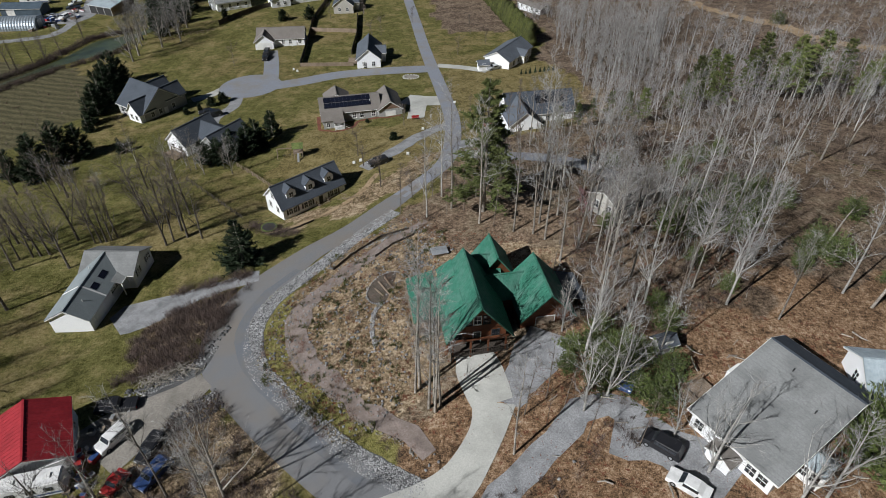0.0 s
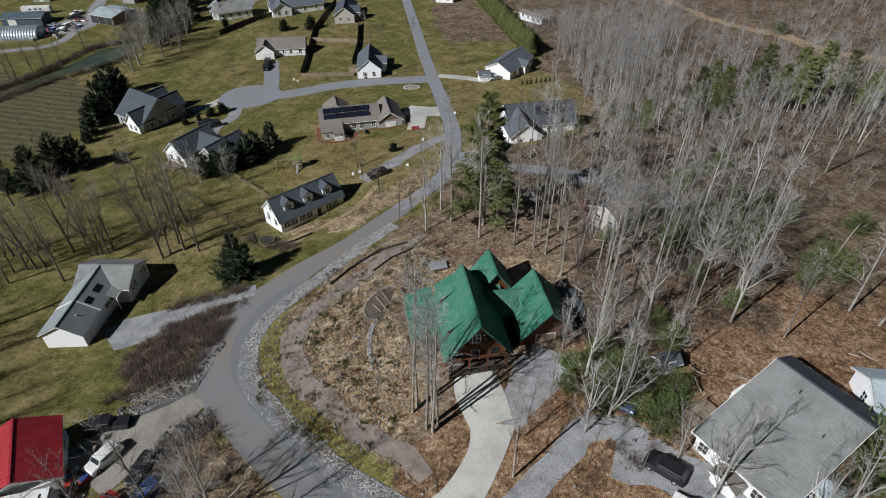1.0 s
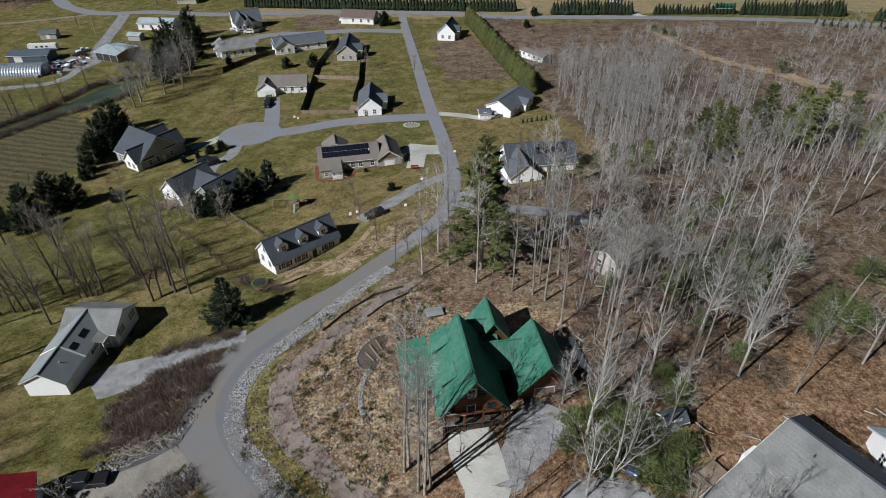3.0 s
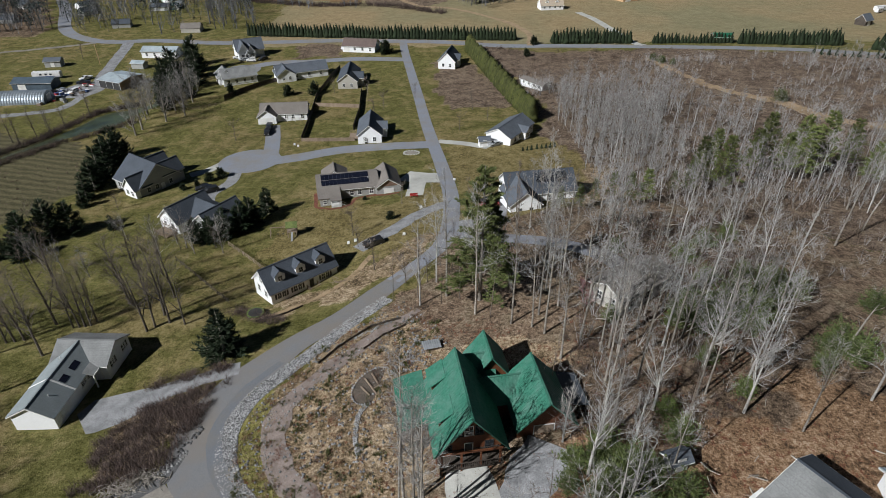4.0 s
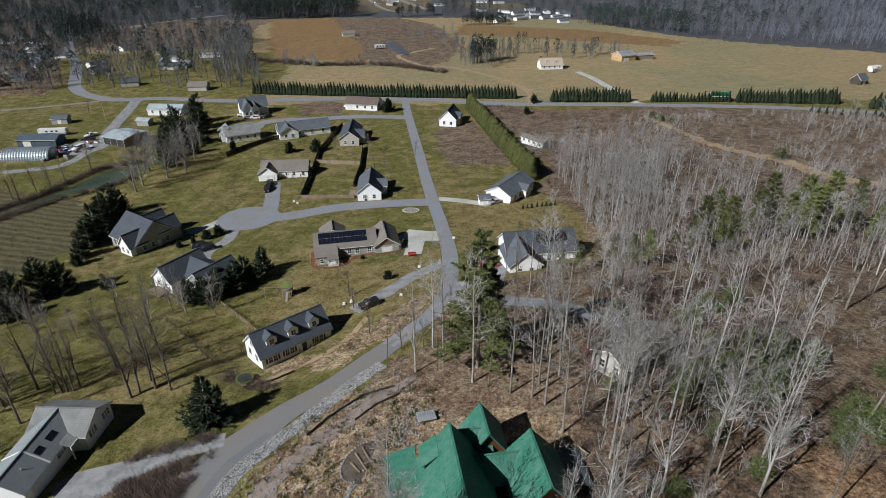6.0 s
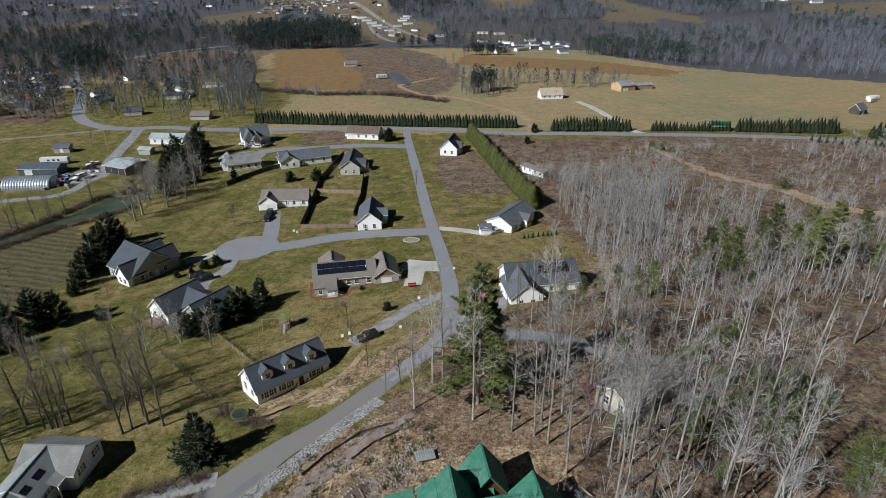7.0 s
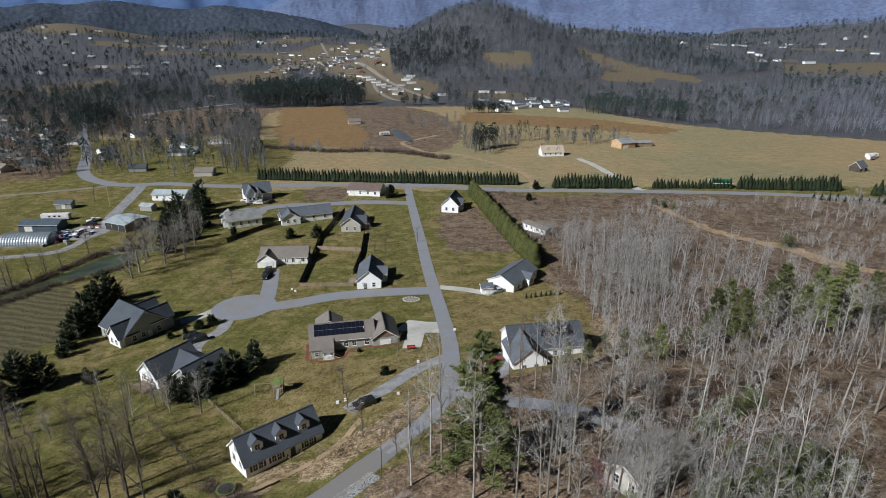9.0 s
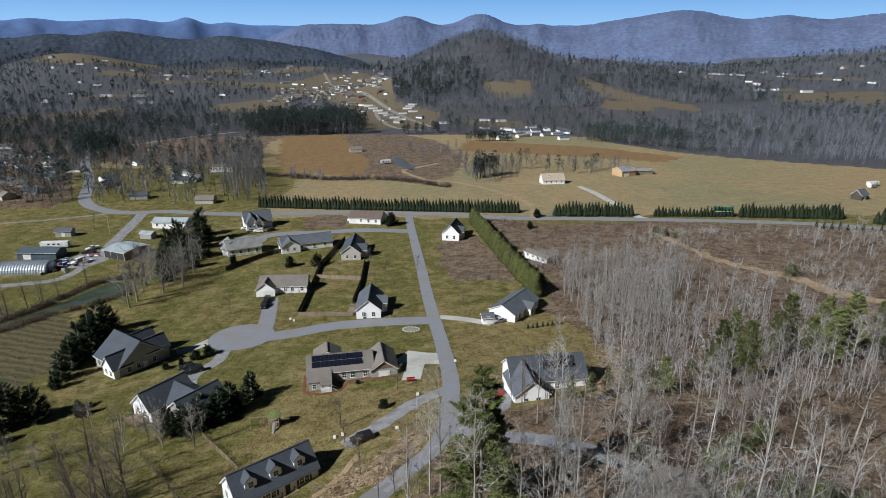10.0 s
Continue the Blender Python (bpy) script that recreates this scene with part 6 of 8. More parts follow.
# ---- rough plants, stones and drives ----
def tuft(seed, r, h, n, w):
    """A clump of blades or stems."""
    q = random.Random(seed)
    V, T = [], []
    for i in range(n):
        a, b = q.uniform(0, 6.28), q.uniform(0, 6.28)
        p = Vector((math.cos(a), math.sin(a), 0)) * r * q.random() * 0.6
        t = Vector((p.x + math.cos(b) * r * q.uniform(0.2, 0.7), p.y + math.sin(b) * r * q.uniform(0.2, 0.7), h * q.uniform(0.15, 1)))
        s = Vector((-math.sin(b), math.cos(b), 0)) * w
        m = p.lerp(t, 0.55) + Vector((0, 0, h * 0.15))
        k = len(V)
        V.extend([tuple(p - s), tuple(p + s), tuple(m + s * 0.8), tuple(m - s * 0.8), tuple(t)])
        T.extend([(k, k + 1, k + 2), (k, k + 2, k + 3), (k + 3, k + 2, k + 4)])
    return np.array(V), np.array(T)


def rock(seed, flat=0.75):
    """A rounded, knocked-about stone."""
    q = random.Random(seed)
    bm = bmesh.new()
    bmesh.ops.create_icosphere(bm, subdivisions=1, radius=1.0)
    turn = Matrix.Rotation(q.uniform(0, 6), 3, "X") @ Matrix.Rotation(q.uniform(0, 6), 3, "Y")
    sx, sy = q.uniform(0.8, 1.25), q.uniform(0.7, 1.0)
    v = []
    for p in bm.verts:
        c = turn @ p.co * q.uniform(0.8, 1.18)
        v.append((c.x * sx, c.y * sy, c.z * flat + 0.25))
    t = [[k.index for k in f.verts] for f in bm.faces]
    bm.free()
    return np.array(v), np.array(t)


def chip(seed):
    """A small broken stone of eight facets."""
    q = random.Random(seed)
    v = [(x * q.uniform(0.7, 1.3), y * q.uniform(0.7, 1.3), z * q.uniform(0.5, 0.9) + 0.2) for x, y, z in ((1, 0, 0), (0, 1, 0), (-1, 0, 0), (0, -1, 0), (0, 0, 1), (0, 0, -1))]
    return np.array(v), np.array([(i, (i + 1) % 4, 4) for i in range(4)] + [((i + 1) % 4, i, 5) for i in range(4)])


ROCKS = [rock(s, 0.6 + 0.04 * s) for s in range(10)]
CHIPS = [chip(s) for s in range(12)]
DRY = [tuft(s, 0.7, 0.9, 16, 0.035) for s in range(5)]
BRUSH = [tuft(20 + s, 2.0, 1.7, 34, 0.022) for s in range(5)]
SCRUBS = [tuft(30 + s, 2.2, 1.6, 13, 0.045) for s in range(6)]
GRASS = [tuft(40 + s, 0.5, 0.45, 14, 0.04) for s in range(4)]


def log(seed):
    q = random.Random(seed)
    V, T = [], []
    z = q.uniform(0.1, 0.7)
    tube(V, T, [Vector((-q.uniform(0.6, 1.2), 0, z)), Vector((0, q.uniform(-0.15, 0.15), z + q.uniform(-0.1, 0.2))), Vector((q.uniform(0.6, 1.2), 0, z + q.uniform(-0.2, 0.3)))], [0.1, 0.085, 0.06], 5)
    return np.array(V), np.array(T)


LOGS = [log(s) for s in range(10)]


def along(pts, n, width, off, q):
    line = glide(pts, 0.5)
    out = []
    for _ in range(n):
        i, u = q.randrange(1, len(line) - 1), q.random()
        d = (line[i + 1] - line[i - 1])
        s = Vector((d.y, -d.x, 0)).normalized()
        o = off + q.uniform(-width / 2, width / 2)
        c = line[i].lerp(line[i + 1], u)
        out.append((c.x + s.x * o, c.y + s.y * o))
    return out


RIPRAP = [(-2, 35), (-10, 40), (-16, 45), (-22, 51), (-27, 57), (-29, 64), (-28, 70), (-25, 74.5), (-20, 80.5), (-15, 87), (-9, 93.5)]
# dark bed: shade in the gaps between stones is put into its colour
strip("gravel_ditch", RIPRAP, 2.8, DARKGRAVEL, 0.05, "gravel ditch along the road edge, bed darkened for shaded gaps between stones", category="ditch", ragged=0.3)
massed("ditch_stones", CHIPS, along(RIPRAP, 9500, 2.9, 0, rng), rng, STONES, "loose pale grey stones lining the ditch", "stones", 0.08, 0.19)
CLAY = [(-1.5, 40, 1), (-4, 43, 1), (-9, 46, 1), (-14, 51, 1.1), (-19, 56, 1.2), (-22, 62.5, 1.4), (-22, 68, 1.2), (-19, 73, 1), (-14, 78, 1), (-8, 84, 0.9), (-3, 88, 0.7)]
strip("clay_path", CLAY, 2.7, PATHDIRT, 0.08, "trodden pinkish gravel path round the knoll", category="path", ragged=0.5)
massed("path_edging", ROCKS, along([p[:2] for p in CLAY[:7]], 260, 0.5, -1.5, rng) + along([p[:2] for p in CLAY[6:]], 90, 0.5, 1.4, rng), rng, DIRT, "rough stones edging the path", "stones", 0.06, 0.2)
massed("knoll_stones", ROCKS, scatter(rng, NEARSITE, 1500), rng, STONES, "scattered stones on the knoll", "stones", 0.05, 0.26)
massed("knoll_litter", [tuft(140 + k, 0.6, 0.12, 9, 0.05) for k in range(4)], scatter(rng, NEARSITE, 700) + scatter(rng, [(-6, 45), (0, 60), (0, 84), (8, 84), (20, 72), (22, 48), (10, 36)], 900), rng, RUSSET, "fallen brown leaves and sticks", "leaf litter", 0.4, 1.0)
massed("knoll_shrubs", BRUSH, scatter(rng, NEARSITE, 330), rng, DRYBRUSH, "small bare shrubs on the knoll", "shrubs", 0.2, 0.5)
massed("knoll_green", GRASS + DRY, [(x + rng.gauss(0, 0.5), y + rng.gauss(0, 0.5)) for x, y in scatter(rng, NEARSITE, 75) for _ in range(9)], rng, OLIVE, "yellow-green tufts on the knoll", "grass", 0.4, 0.9)
strip("mulch_bed", [(-25.4 + 0.974 * u - 0.225 * v, 151.6 + 0.225 * u + 0.974 * v) for u, v in ((-8.6, 2), (-8.7, -3), (-8.7, -7.4), (-6.6, -9.2), (-5.4, -10.2), (-3, -10.4), (0, -9), (1.4, -6), (4, -5.4), (7, -5.4), (8.6, -6.4), (13, -6.3))], 0.9, REDMULCH, 0.06, "red bark mulch bed round the house", category="flower bed", step=0.8, ragged=0.1)
massed("verge_clumps", [tuft(170 + k, 0.9, 0.8, 30, 0.03) for k in range(4)], scatter(rng, GREENVERGE, 22) + scatter(rng, NEARSITE, 60), rng, DRYBRUSH, "low brown clumps of dead stalks", "shrubs", 0.35, 0.85)
massed("dry_grass", DRY + GRASS, scatter(rng, NEARSITE, 200) + scatter(rng, VERGE, 300) + scatter(rng, BANK, 300), rng, STRAW, "dry tan grass tufts on the bank", "grass", 0.3, 0.7)
massed("green_tufts", GRASS, scatter(rng, [(-27, 56), (-27, 68), (-23, 73), (-23, 60), (-15, 50), (-9, 43), (-13, 42)], 900), rng, STRAW, "low straw-green tufts on the verge", "grass", 0.3, 0.6)
massed("russet_shrubs", BRUSH, [(-15.5, 48), (-14.8, 47.6), (-12, 46.8), (-11.5, 46), (-6, 42.5), (-18, 52), (-3.5, 41)] + scatter(rng, NEARSITE, 110), rng, RUSSET, "low russet shrubs with dry leaves", "shrubs", 0.35, 0.65)
massed("bank_brush", BRUSH, along([(-33, 80), (-40, 79), (-47, 77)], 60, 2.0, -1, rng) + along([(-35, 65), (-38, 70), (-44, 70)], 90, 3.0, 0, rng) + along([(-36, 61), (-41, 58), (-48, 56)], 90, 2.6, 0, rng) + scatter(rng, BANK, 330) + scatter(rng, BRUSHBANK, 420, 0, lambda x, y: not bool(inside(np.array(x), np.array(y), [(-33, 80), (-38, 79), (-50, 74), (-55, 66), (-50, 66), (-45, 72.5), (-33, 76.5)]))) + along([(-40, 98), (-34, 94), (-28, 91)], 60, 2.5, 0, rng), rng, BRUSHDARK, "tangled brown brush on the bank", "brush", 0.5, 1.0)
massed("wood_litter", [tuft(150 + k, 0.6, 0.14, 9, 0.055) for k in range(4)], scatter(rng, WOOD_NEAR, 1300) + scatter(rng, [(6, 30), (40, 26), (60, 50), (50, 60), (24, 56), (14, 50)], 900), rng, RUSSET, "fallen russet leaves under the trees", "leaf litter", 0.4, 1.0)
massed("fallen_branches", LOGS, scatter(rng, WOOD_NEAR, 150) + scatter(rng, [(6, 30), (40, 26), (60, 50), (50, 60), (24, 56), (14, 50)], 70), rng, BARK, "fallen grey branches in the leaves", "branches", 0.4, 1.3)
massed("leaf_brush", BRUSH + DRY, scatter(rng, WOOD_NEAR, 900, 0, lambda x, y: clear_of(x, y, 7)) + scatter(rng, [(4, 34), (14, 34), (22, 48), (14, 58), (20, 66), (30, 56), (24, 40)], 160), rng, BRUSHDARK, "brown undergrowth in the leaf litter", "brush", 0.4, 0.9)
massed("scrub_field", SCRUBS, scatter(rng, SCRUB, 4400, 0, lambda x, y: clear_of(x, y, 8)), rng, DRYBRUSH, "brown winter scrub across the field", "scrub", 0.6, 1.5)
massed("hay_clumps", DRY, scatter(rng, CROP, 700), rng, DRYBRUSH, "dry crop stubble clumps", "grass", 0.5, 1.0)
massed("creek_brush", BRUSH, along([(-146, 166), (-136, 184), (-129, 196), (-120, 206), (-113, 216)], 200, 3.4, 0, rng) + along([(-154, 168), (-145, 186), (-139, 198), (-135, 212), (-131, 226), (-120, 234)], 420, 3.6, 0, rng), rng, BRUSHDARK, "brown brush along the creek", "brush", 0.6, 1.3)

for x, y, n in ((-38.5, 57.3, 190), (-41.5, 55.8, 150)):
    massed("log_pile", LOGS, [(x + rng.gauss(0, 1.4), y + rng.gauss(0, 0.8)) for _ in range(n)], rng, BARK, "heap of cut grey-brown branches and logs", "log pile", 0.35, 0.8)
massed("wall_boulders", ROCKS, along([(-34, 62), (-36, 58.5), (-40, 54.5), (-45, 52.5)], 190, 1.3, 0, rng) + along([(-31, 53), (-34, 49), (-37, 46)], 150, 1.6, 0, rng) + [(-1, 40), (0, 38), (-0.5, 39), (-1.6, 38.6), (-2, 38), (15, 38), (13, 36)], rng, STONES, "rough boulders edging the drive", "stones", 0.08, 0.3)
massed("dark_boulders", ROCKS, scatter(rng, [(-31.5, 52.6), (-29.4, 49.6), (-33, 46.6), (-37, 45.4), (-36.6, 50)], 260), rng, DARKGRAVEL, "heap of dark rocks beside the yard", "stones", 0.1, 0.32)
massed("heap_brush", BRUSH, scatter(rng, [(-31.5, 52.6), (-29.4, 49.6), (-33, 46.6), (-37, 45.4), (-36.6, 50)], 60), rng, BRUSHDARK, "dead brush over the rock heap", "brush", 0.4, 0.8)
massed("yard_boulders", ROCKS, along([(-46, 53.4), (-42.6, 54.4), (-39, 56), (-36.4, 59), (-34.6, 63), (-33.6, 66)], 110, 0.8, 0, rng), rng, DARKGRAVEL, "dark boulder edging along the yard", "stones", 0.18, 0.38)
massed("terrace_stones", ROCKS, along([(-9.4, 57.5), (-10.4, 61), (-10.4, 65), (-9.2, 67)], 380, 0.6, 0, rng) + along([(-17, 80.5), (-12, 83.5), (-6, 86.5)], 160, 0.6, 0, rng), rng, STONES, "low dry-stone terrace wall", "stones", 0.08, 0.2)

strip("concrete_drive", [(-5.6, 31.6, 1.7), (-1.6, 33.8, 1.35), (1.5, 36.2, 1.15), (3.6, 39.2, 1.0), (5.5, 43, 1.0), (6.4, 46.6, 1.25)], 4.4, CONCRETE, 0.09, "pale curving concrete drive to the chalet", category="drive", step=1)
strip("concrete_pad", [(6.3, 46.4, 1.2), (5.4, 49.6, 1.35), (4.6, 52.6, 1.35), (4.2, 55.2, 1.0), (4.0, 56.2, 0.6)], 4.4, CONCRETE, 0.075, "pale concrete parking pad before the porch", category="drive", step=1)
strip("garage_court", [(8.2, 46.2, 0.6), (10.2, 50, 1.0), (12.8, 53.6, 1.35), (15, 57.2, 1.2)], 5.0, GRAVEL, 0.065, "grey gravel court before the chalet garage", category="drive", step=1, ragged=0.3)
strip("gravel_drive", [(2, 28), (6.6, 34.2), (10, 37.4), (13.4, 41), (16.6, 44.6), (20, 45.4), (24, 43)], 3.6, GRAVEL, 0.07, "grey gravel drive through the leaves", category="drive", ragged=0.4)
strip("gravel_court", [(20, 41.5), (26, 39), (31, 34)], 6.0, GRAVEL, 0.06, "grey gravel parking beside the grey house", category="drive", ragged=0.6)
strip("ranch_drive", [(-32, 78.5, 1), (-38, 77, 0.9), (-44, 74.5, 1.3), (-49.5, 72.5, 2.3), (-53, 71, 2.7), (-54.6, 69.6, 1.8)], 3.4, GRAVEL, 0.08, "pale gravel drive beside the ranch house", category="drive", ragged=0.4)
strip("front_path", [(-35, 94), (-31, 94.6), (-26, 97.5), (-20.5, 101.5), (-16.5, 107), (-14.5, 113)], 1.3, SANDTRACK, 0.07, "tan footpath along the front of the cape house", category="path", ragged=0.2)
strip("gravel_heap", [(-34.6, 60, 0.6), (-36.2, 57.4, 1.2), (-38.6, 54.8, 1.1), (-42, 53, 0.5)], 2.4, DARKGRAVEL, 0.1, "dark crushed gravel beside the log heap", category="gravel", ragged=0.4)
strip("work_yard", [(-34, 55, 0.5), (-36.5, 52.6, 0.95), (-41, 48.5, 1.3), (-45, 43, 1.6)], 7.0, DIRT, 0.08, "bare dirt yard with parked cars", category="yard", ragged=0.4)
strip("garage_drive", [(-55, 184), (-57.5, 196), (-61, 210)], 5.0, ASPHALT, 0.05, "short asphalt drive to a garage", category="drive")
strip("solar_drive", [(1, 157.5), (-5, 158.5), (-11, 161)], 7.5, CONCRETE, 0.06, "pale concrete drive and parking pad", category="drive")
strip("solar_pad", [(-6.5, 159), (-7, 151), (-7.2, 145)], 4.6, CONCRETE, 0.075, "pale concrete pad with rounded end", category="drive")
strip("field_drive", [(2, 138), (-4, 133), (-9, 127), (-13, 121.5), (-18, 117)], 4.0, GRAVEL, 0.07, "grey gravel drive beside the cape house", category="drive", ragged=0.4)
strip("shed_drive", [(-2, 190), (7, 186.5), (14, 182)], 3.4, CONCRETE, 0.06, "pale gravel drive to a white shed", category="drive")
strip("wood_drive", [(3, 122), (11, 124), (13, 131), (12, 138)], 5.0, GRAVEL, 0.07, "gravel drive under the trees", category="drive")
strip("hidden_drive", [(3, 117), (12, 112.5), (22, 108), (30, 101), (33, 95)], 4.2, ASPHALT, 0.07, "asphalt drive running into the bare woods", category="drive")
strip("dark_house_drive", [(-68, 176), (-71, 171), (-75, 168)], 3.6, CONCRETE, 0.06, "white concrete drive to the dark house", category="drive")
strip("shaded_drive", [(-62, 171), (-61, 162), (-64, 154), (-62, 146)], 3.6, GRAVEL, 0.06, "gravel drive to the shaded house", category="drive")
strip("farm_lane", [(-168, 333), (-159, 297), (-154, 276), (-150, 258), (-158, 247), (-190, 236)], 5.5, GRAVEL, 0.08, "gravel lane into the work yard", category="lane", ragged=0.25)
strip("farm_track", [(-150, 262), (-148, 235), (-156, 226), (-200, 214), (-260, 200)], 4.0, GRAVEL, 0.08, "narrow gravel track past the creek", category="lane", ragged=0.5)
strip("meadow_lane", [(-178, 336), (-200, 322), (-240, 305)], 3.5, DIRT, 0.08, "faint lane across the meadow", category="lane", ragged=0.5)
strip("log_house_drive", [(98, 316), (94, 325), (87, 375), (80, 400)], 4.5, CONCRETE, 0.12, "pale drive to the tan-roofed house", category="drive")
strip("field_track", [(42, 320), (44, 345), (33, 377), (3, 413), (-18, 422), (-37, 453), (-31, 466), (-13, 490)], 3.6, SANDTRACK, 0.15, "sandy track winding over the fields", category="track", ragged=0.6)
strip("scrub_track", [(92, 292, 0.6), (97, 275, 0.8), (106, 240, 1), (121, 219, 1.4), (128, 198, 1.4), (150, 186, 1)], 4.5, SANDTRACK, 0.1, "sandy track through brown scrub", category="track", ragged=1.0)
strip("creek", [(-150, 165, 0.15), (-141, 184, 0.22), (-135, 195, 0.4), (-129, 206, 0.95), (-124.5, 214, 1.6), (-122.5, 221, 1.5), (-117, 228, 0.6), (-110, 240, 0.3)], 8.0, WATER, 0.1, "still dark green creek water", category="water")
strip("farm_pond", [(-51, 522, 0.5), (-48, 512, 1.0), (-41, 488, 1.25), (-34, 467, 1.1), (-32, 461, 0.4)], 8.5, PONDWATER, 0.4, "small grey farm pond", category="water", step=4)
strip("town_road", [(-30, 790), (-52, 850), (-88, 952), (-142, 1096), (-251, 1397), (-423, 1978)], 8.0, DIRT, 0.5, "pale road through the far settlement", step=15)
strip("trailer_lane", [(-142, 1060), (-112, 900), (-73, 772), (-40, 760)], 6.0, DIRT, 0.5, "pale lane beside rows of mobile homes", step=15)
strip("far_lane", [(-308, 510), (-330, 580), (-300, 680), (-260, 740)], 7.0, ASPHALT, 0.3, "lane running on into the woods", step=8)


def disc(name, x, y, r, mat, lift, label, squash=1.0):
    V, T = [(x, y, gz(x, y) + lift)], []
    k, rings = 28, 4
    for j in range(1, rings + 1):
        for i in range(k):
            a = 2 * math.pi * i / k
            px, py = x + r * j / rings * math.cos(a), y + r * squash * j / rings * math.sin(a)
            V.append((px, py, gz(px, py) + lift))
    for i in range(k):
        n = (i + 1) % k
        T.append((0, 1 + i, 1 + n))
        for j in range(rings - 1):
            a, b = 1 + j * k, 1 + (j + 1) * k
            T.extend(((a + i, b + i, b + n), (a + i, b + n, a + n)))
    tagged(new(name, mesh_of(name, np.array(V), np.array(T), [mat])), label, "road", kind="structure")


disc("yard_gravel", -152, 254, 8.5, GRAVEL, 0.07, "wide gravel turning place in the work yard", 1.3)
disc("turning_circle", -60, 178, 9.5, ASPHALT, 0.075, "round grey asphalt turning circle")
disc("loop_court", -93, 282, 8.0, ASPHALT, 0.07, "small asphalt court between houses")


# ---- fences ----
def fence(pts, h, mat, label, board=0.28, gap=0.02, rails=False, name="fence"):
    """A board fence that follows the land: posts, and boards or rails between them."""
    f = thing(name, pts[0][0], pts[0][1], gz(*pts[0]), 0, label, "fence")
    ox, oy, oz = f.matrix_basis.translation
    for (x0, y0), (x1, y1) in zip(pts, pts[1:]):
        ln, yaw = math.dist((x0, y0), (x1, y1)), math.degrees(math.atan2(y1 - y0, x1 - x0))
        n = max(1, round(ln / 2.4))
        for i in range(n):
            ax, ay = x0 + (x1 - x0) * i / n, y0 + (y1 - y0) * i / n
            bx, by = x0 + (x1 - x0) * (i + 1) / n, y0 + (y1 - y0) * (i + 1) / n
            za, zb = gz(ax, ay), gz(bx, by)
            bm = bmesh.new()
            box(bm, -0.06, -0.06, -0.3, 0.06, 0.06, h + 0.08, pose(ax - ox, ay - oy, za - oz, 0, 0, yaw))
            part("post", bm, mat, f)
            bm = bmesh.new()
            seg = math.dist((ax, ay), (bx, by))
            m = pose(ax - ox, ay - oy, za - oz, 0, -math.degrees(math.atan2(zb - za, seg)), yaw)
            if rails:
                for z in (0.35, 0.75, 1.1):
                    box(bm, 0, -0.025, z - 0.04, seg, 0.025, z + 0.04, m)
            else:
                k = int(seg / board)
                prof = []
                for j in range(k):
                    d = 0.02 * (j % 2)
                    prof += [(seg * j / k, d, h - 2 * d), (seg * (j + 1) / k, d, h - 2 * d)]
                cols = [[bm.verts.new(m @ Vector(p)) for p in ((x, -0.025 - d, 0.05), (x, -0.025 - d, t), (x, 0.025 - d, t), (x, 0.025 - d, 0.05))] for x, d, t in prof]
                for a, b in zip(cols, cols[1:]):
                    for q in range(4):
                        bm.faces.new((a[q], b[q], b[(q + 1) % 4], a[(q + 1) % 4]))
                bm.faces.new(cols[0]), bm.faces.new(cols[-1][::-1])
            part("fence_panel", bm, mat, f)


fence([(-47.4, 194), (-49.5, 222), (-51.6, 243), (-50, 270), (-48.5, 283)], 1.8, DARKWOOD, "dark wooden privacy fence between lawns")
fence([(-47.4, 194), (-38, 193.4), (-29.5, 193)], 1.3, WOOD, "brown wooden fence along the lawn")
fence([(-31.5, 204), (-32, 224), (-34.5, 250)], 1.8, DARKWOOD, "dark wooden privacy fence behind a house")
fence([(-50.5, 231), (-32.5, 228)], 1.5, WOOD, "brown wooden garden fence")
fence([(-88, 240), (-84, 249), (-77, 260), (-70, 266)], 1.9, DARKWOOD, "weathered grey privacy fence")
fence([(-103, 222), (-97.3, 227.3), (-87.2, 233.5)], 1.2, WOOD, "low rustic fence at the lawn edge", rails=True)
fence([(-59, 118), (-52, 111), (-41, 100)], 1.2, DARKWOOD, "dark rail fence crossing the lawn", rails=True)
fence([(-49, 124), (-44, 119), (-37.5, 112.5)], 1.2, WOOD, "weathered rail fence behind the cape house", rails=True)
fence([(-33.5, 92.6), (-29, 94), (-25.5, 96.4)], 0.45, DARKWOOD, "low timber edge below the cape house", board=0.6)
fence([(-11.5, 79), (-8.7, 82), (-5, 84)], 0.5, DARKWOOD, "low timber terrace edge on the knoll", board=0.6)
fence([(-18.5, 77), (-16, 80.4), (-11.1, 84.9), (-6, 86.1)], 0.55, DARKWOOD, "low timber retaining edge on the knoll", board=0.6)


# ---- vehicles ----
WHEEL = {}


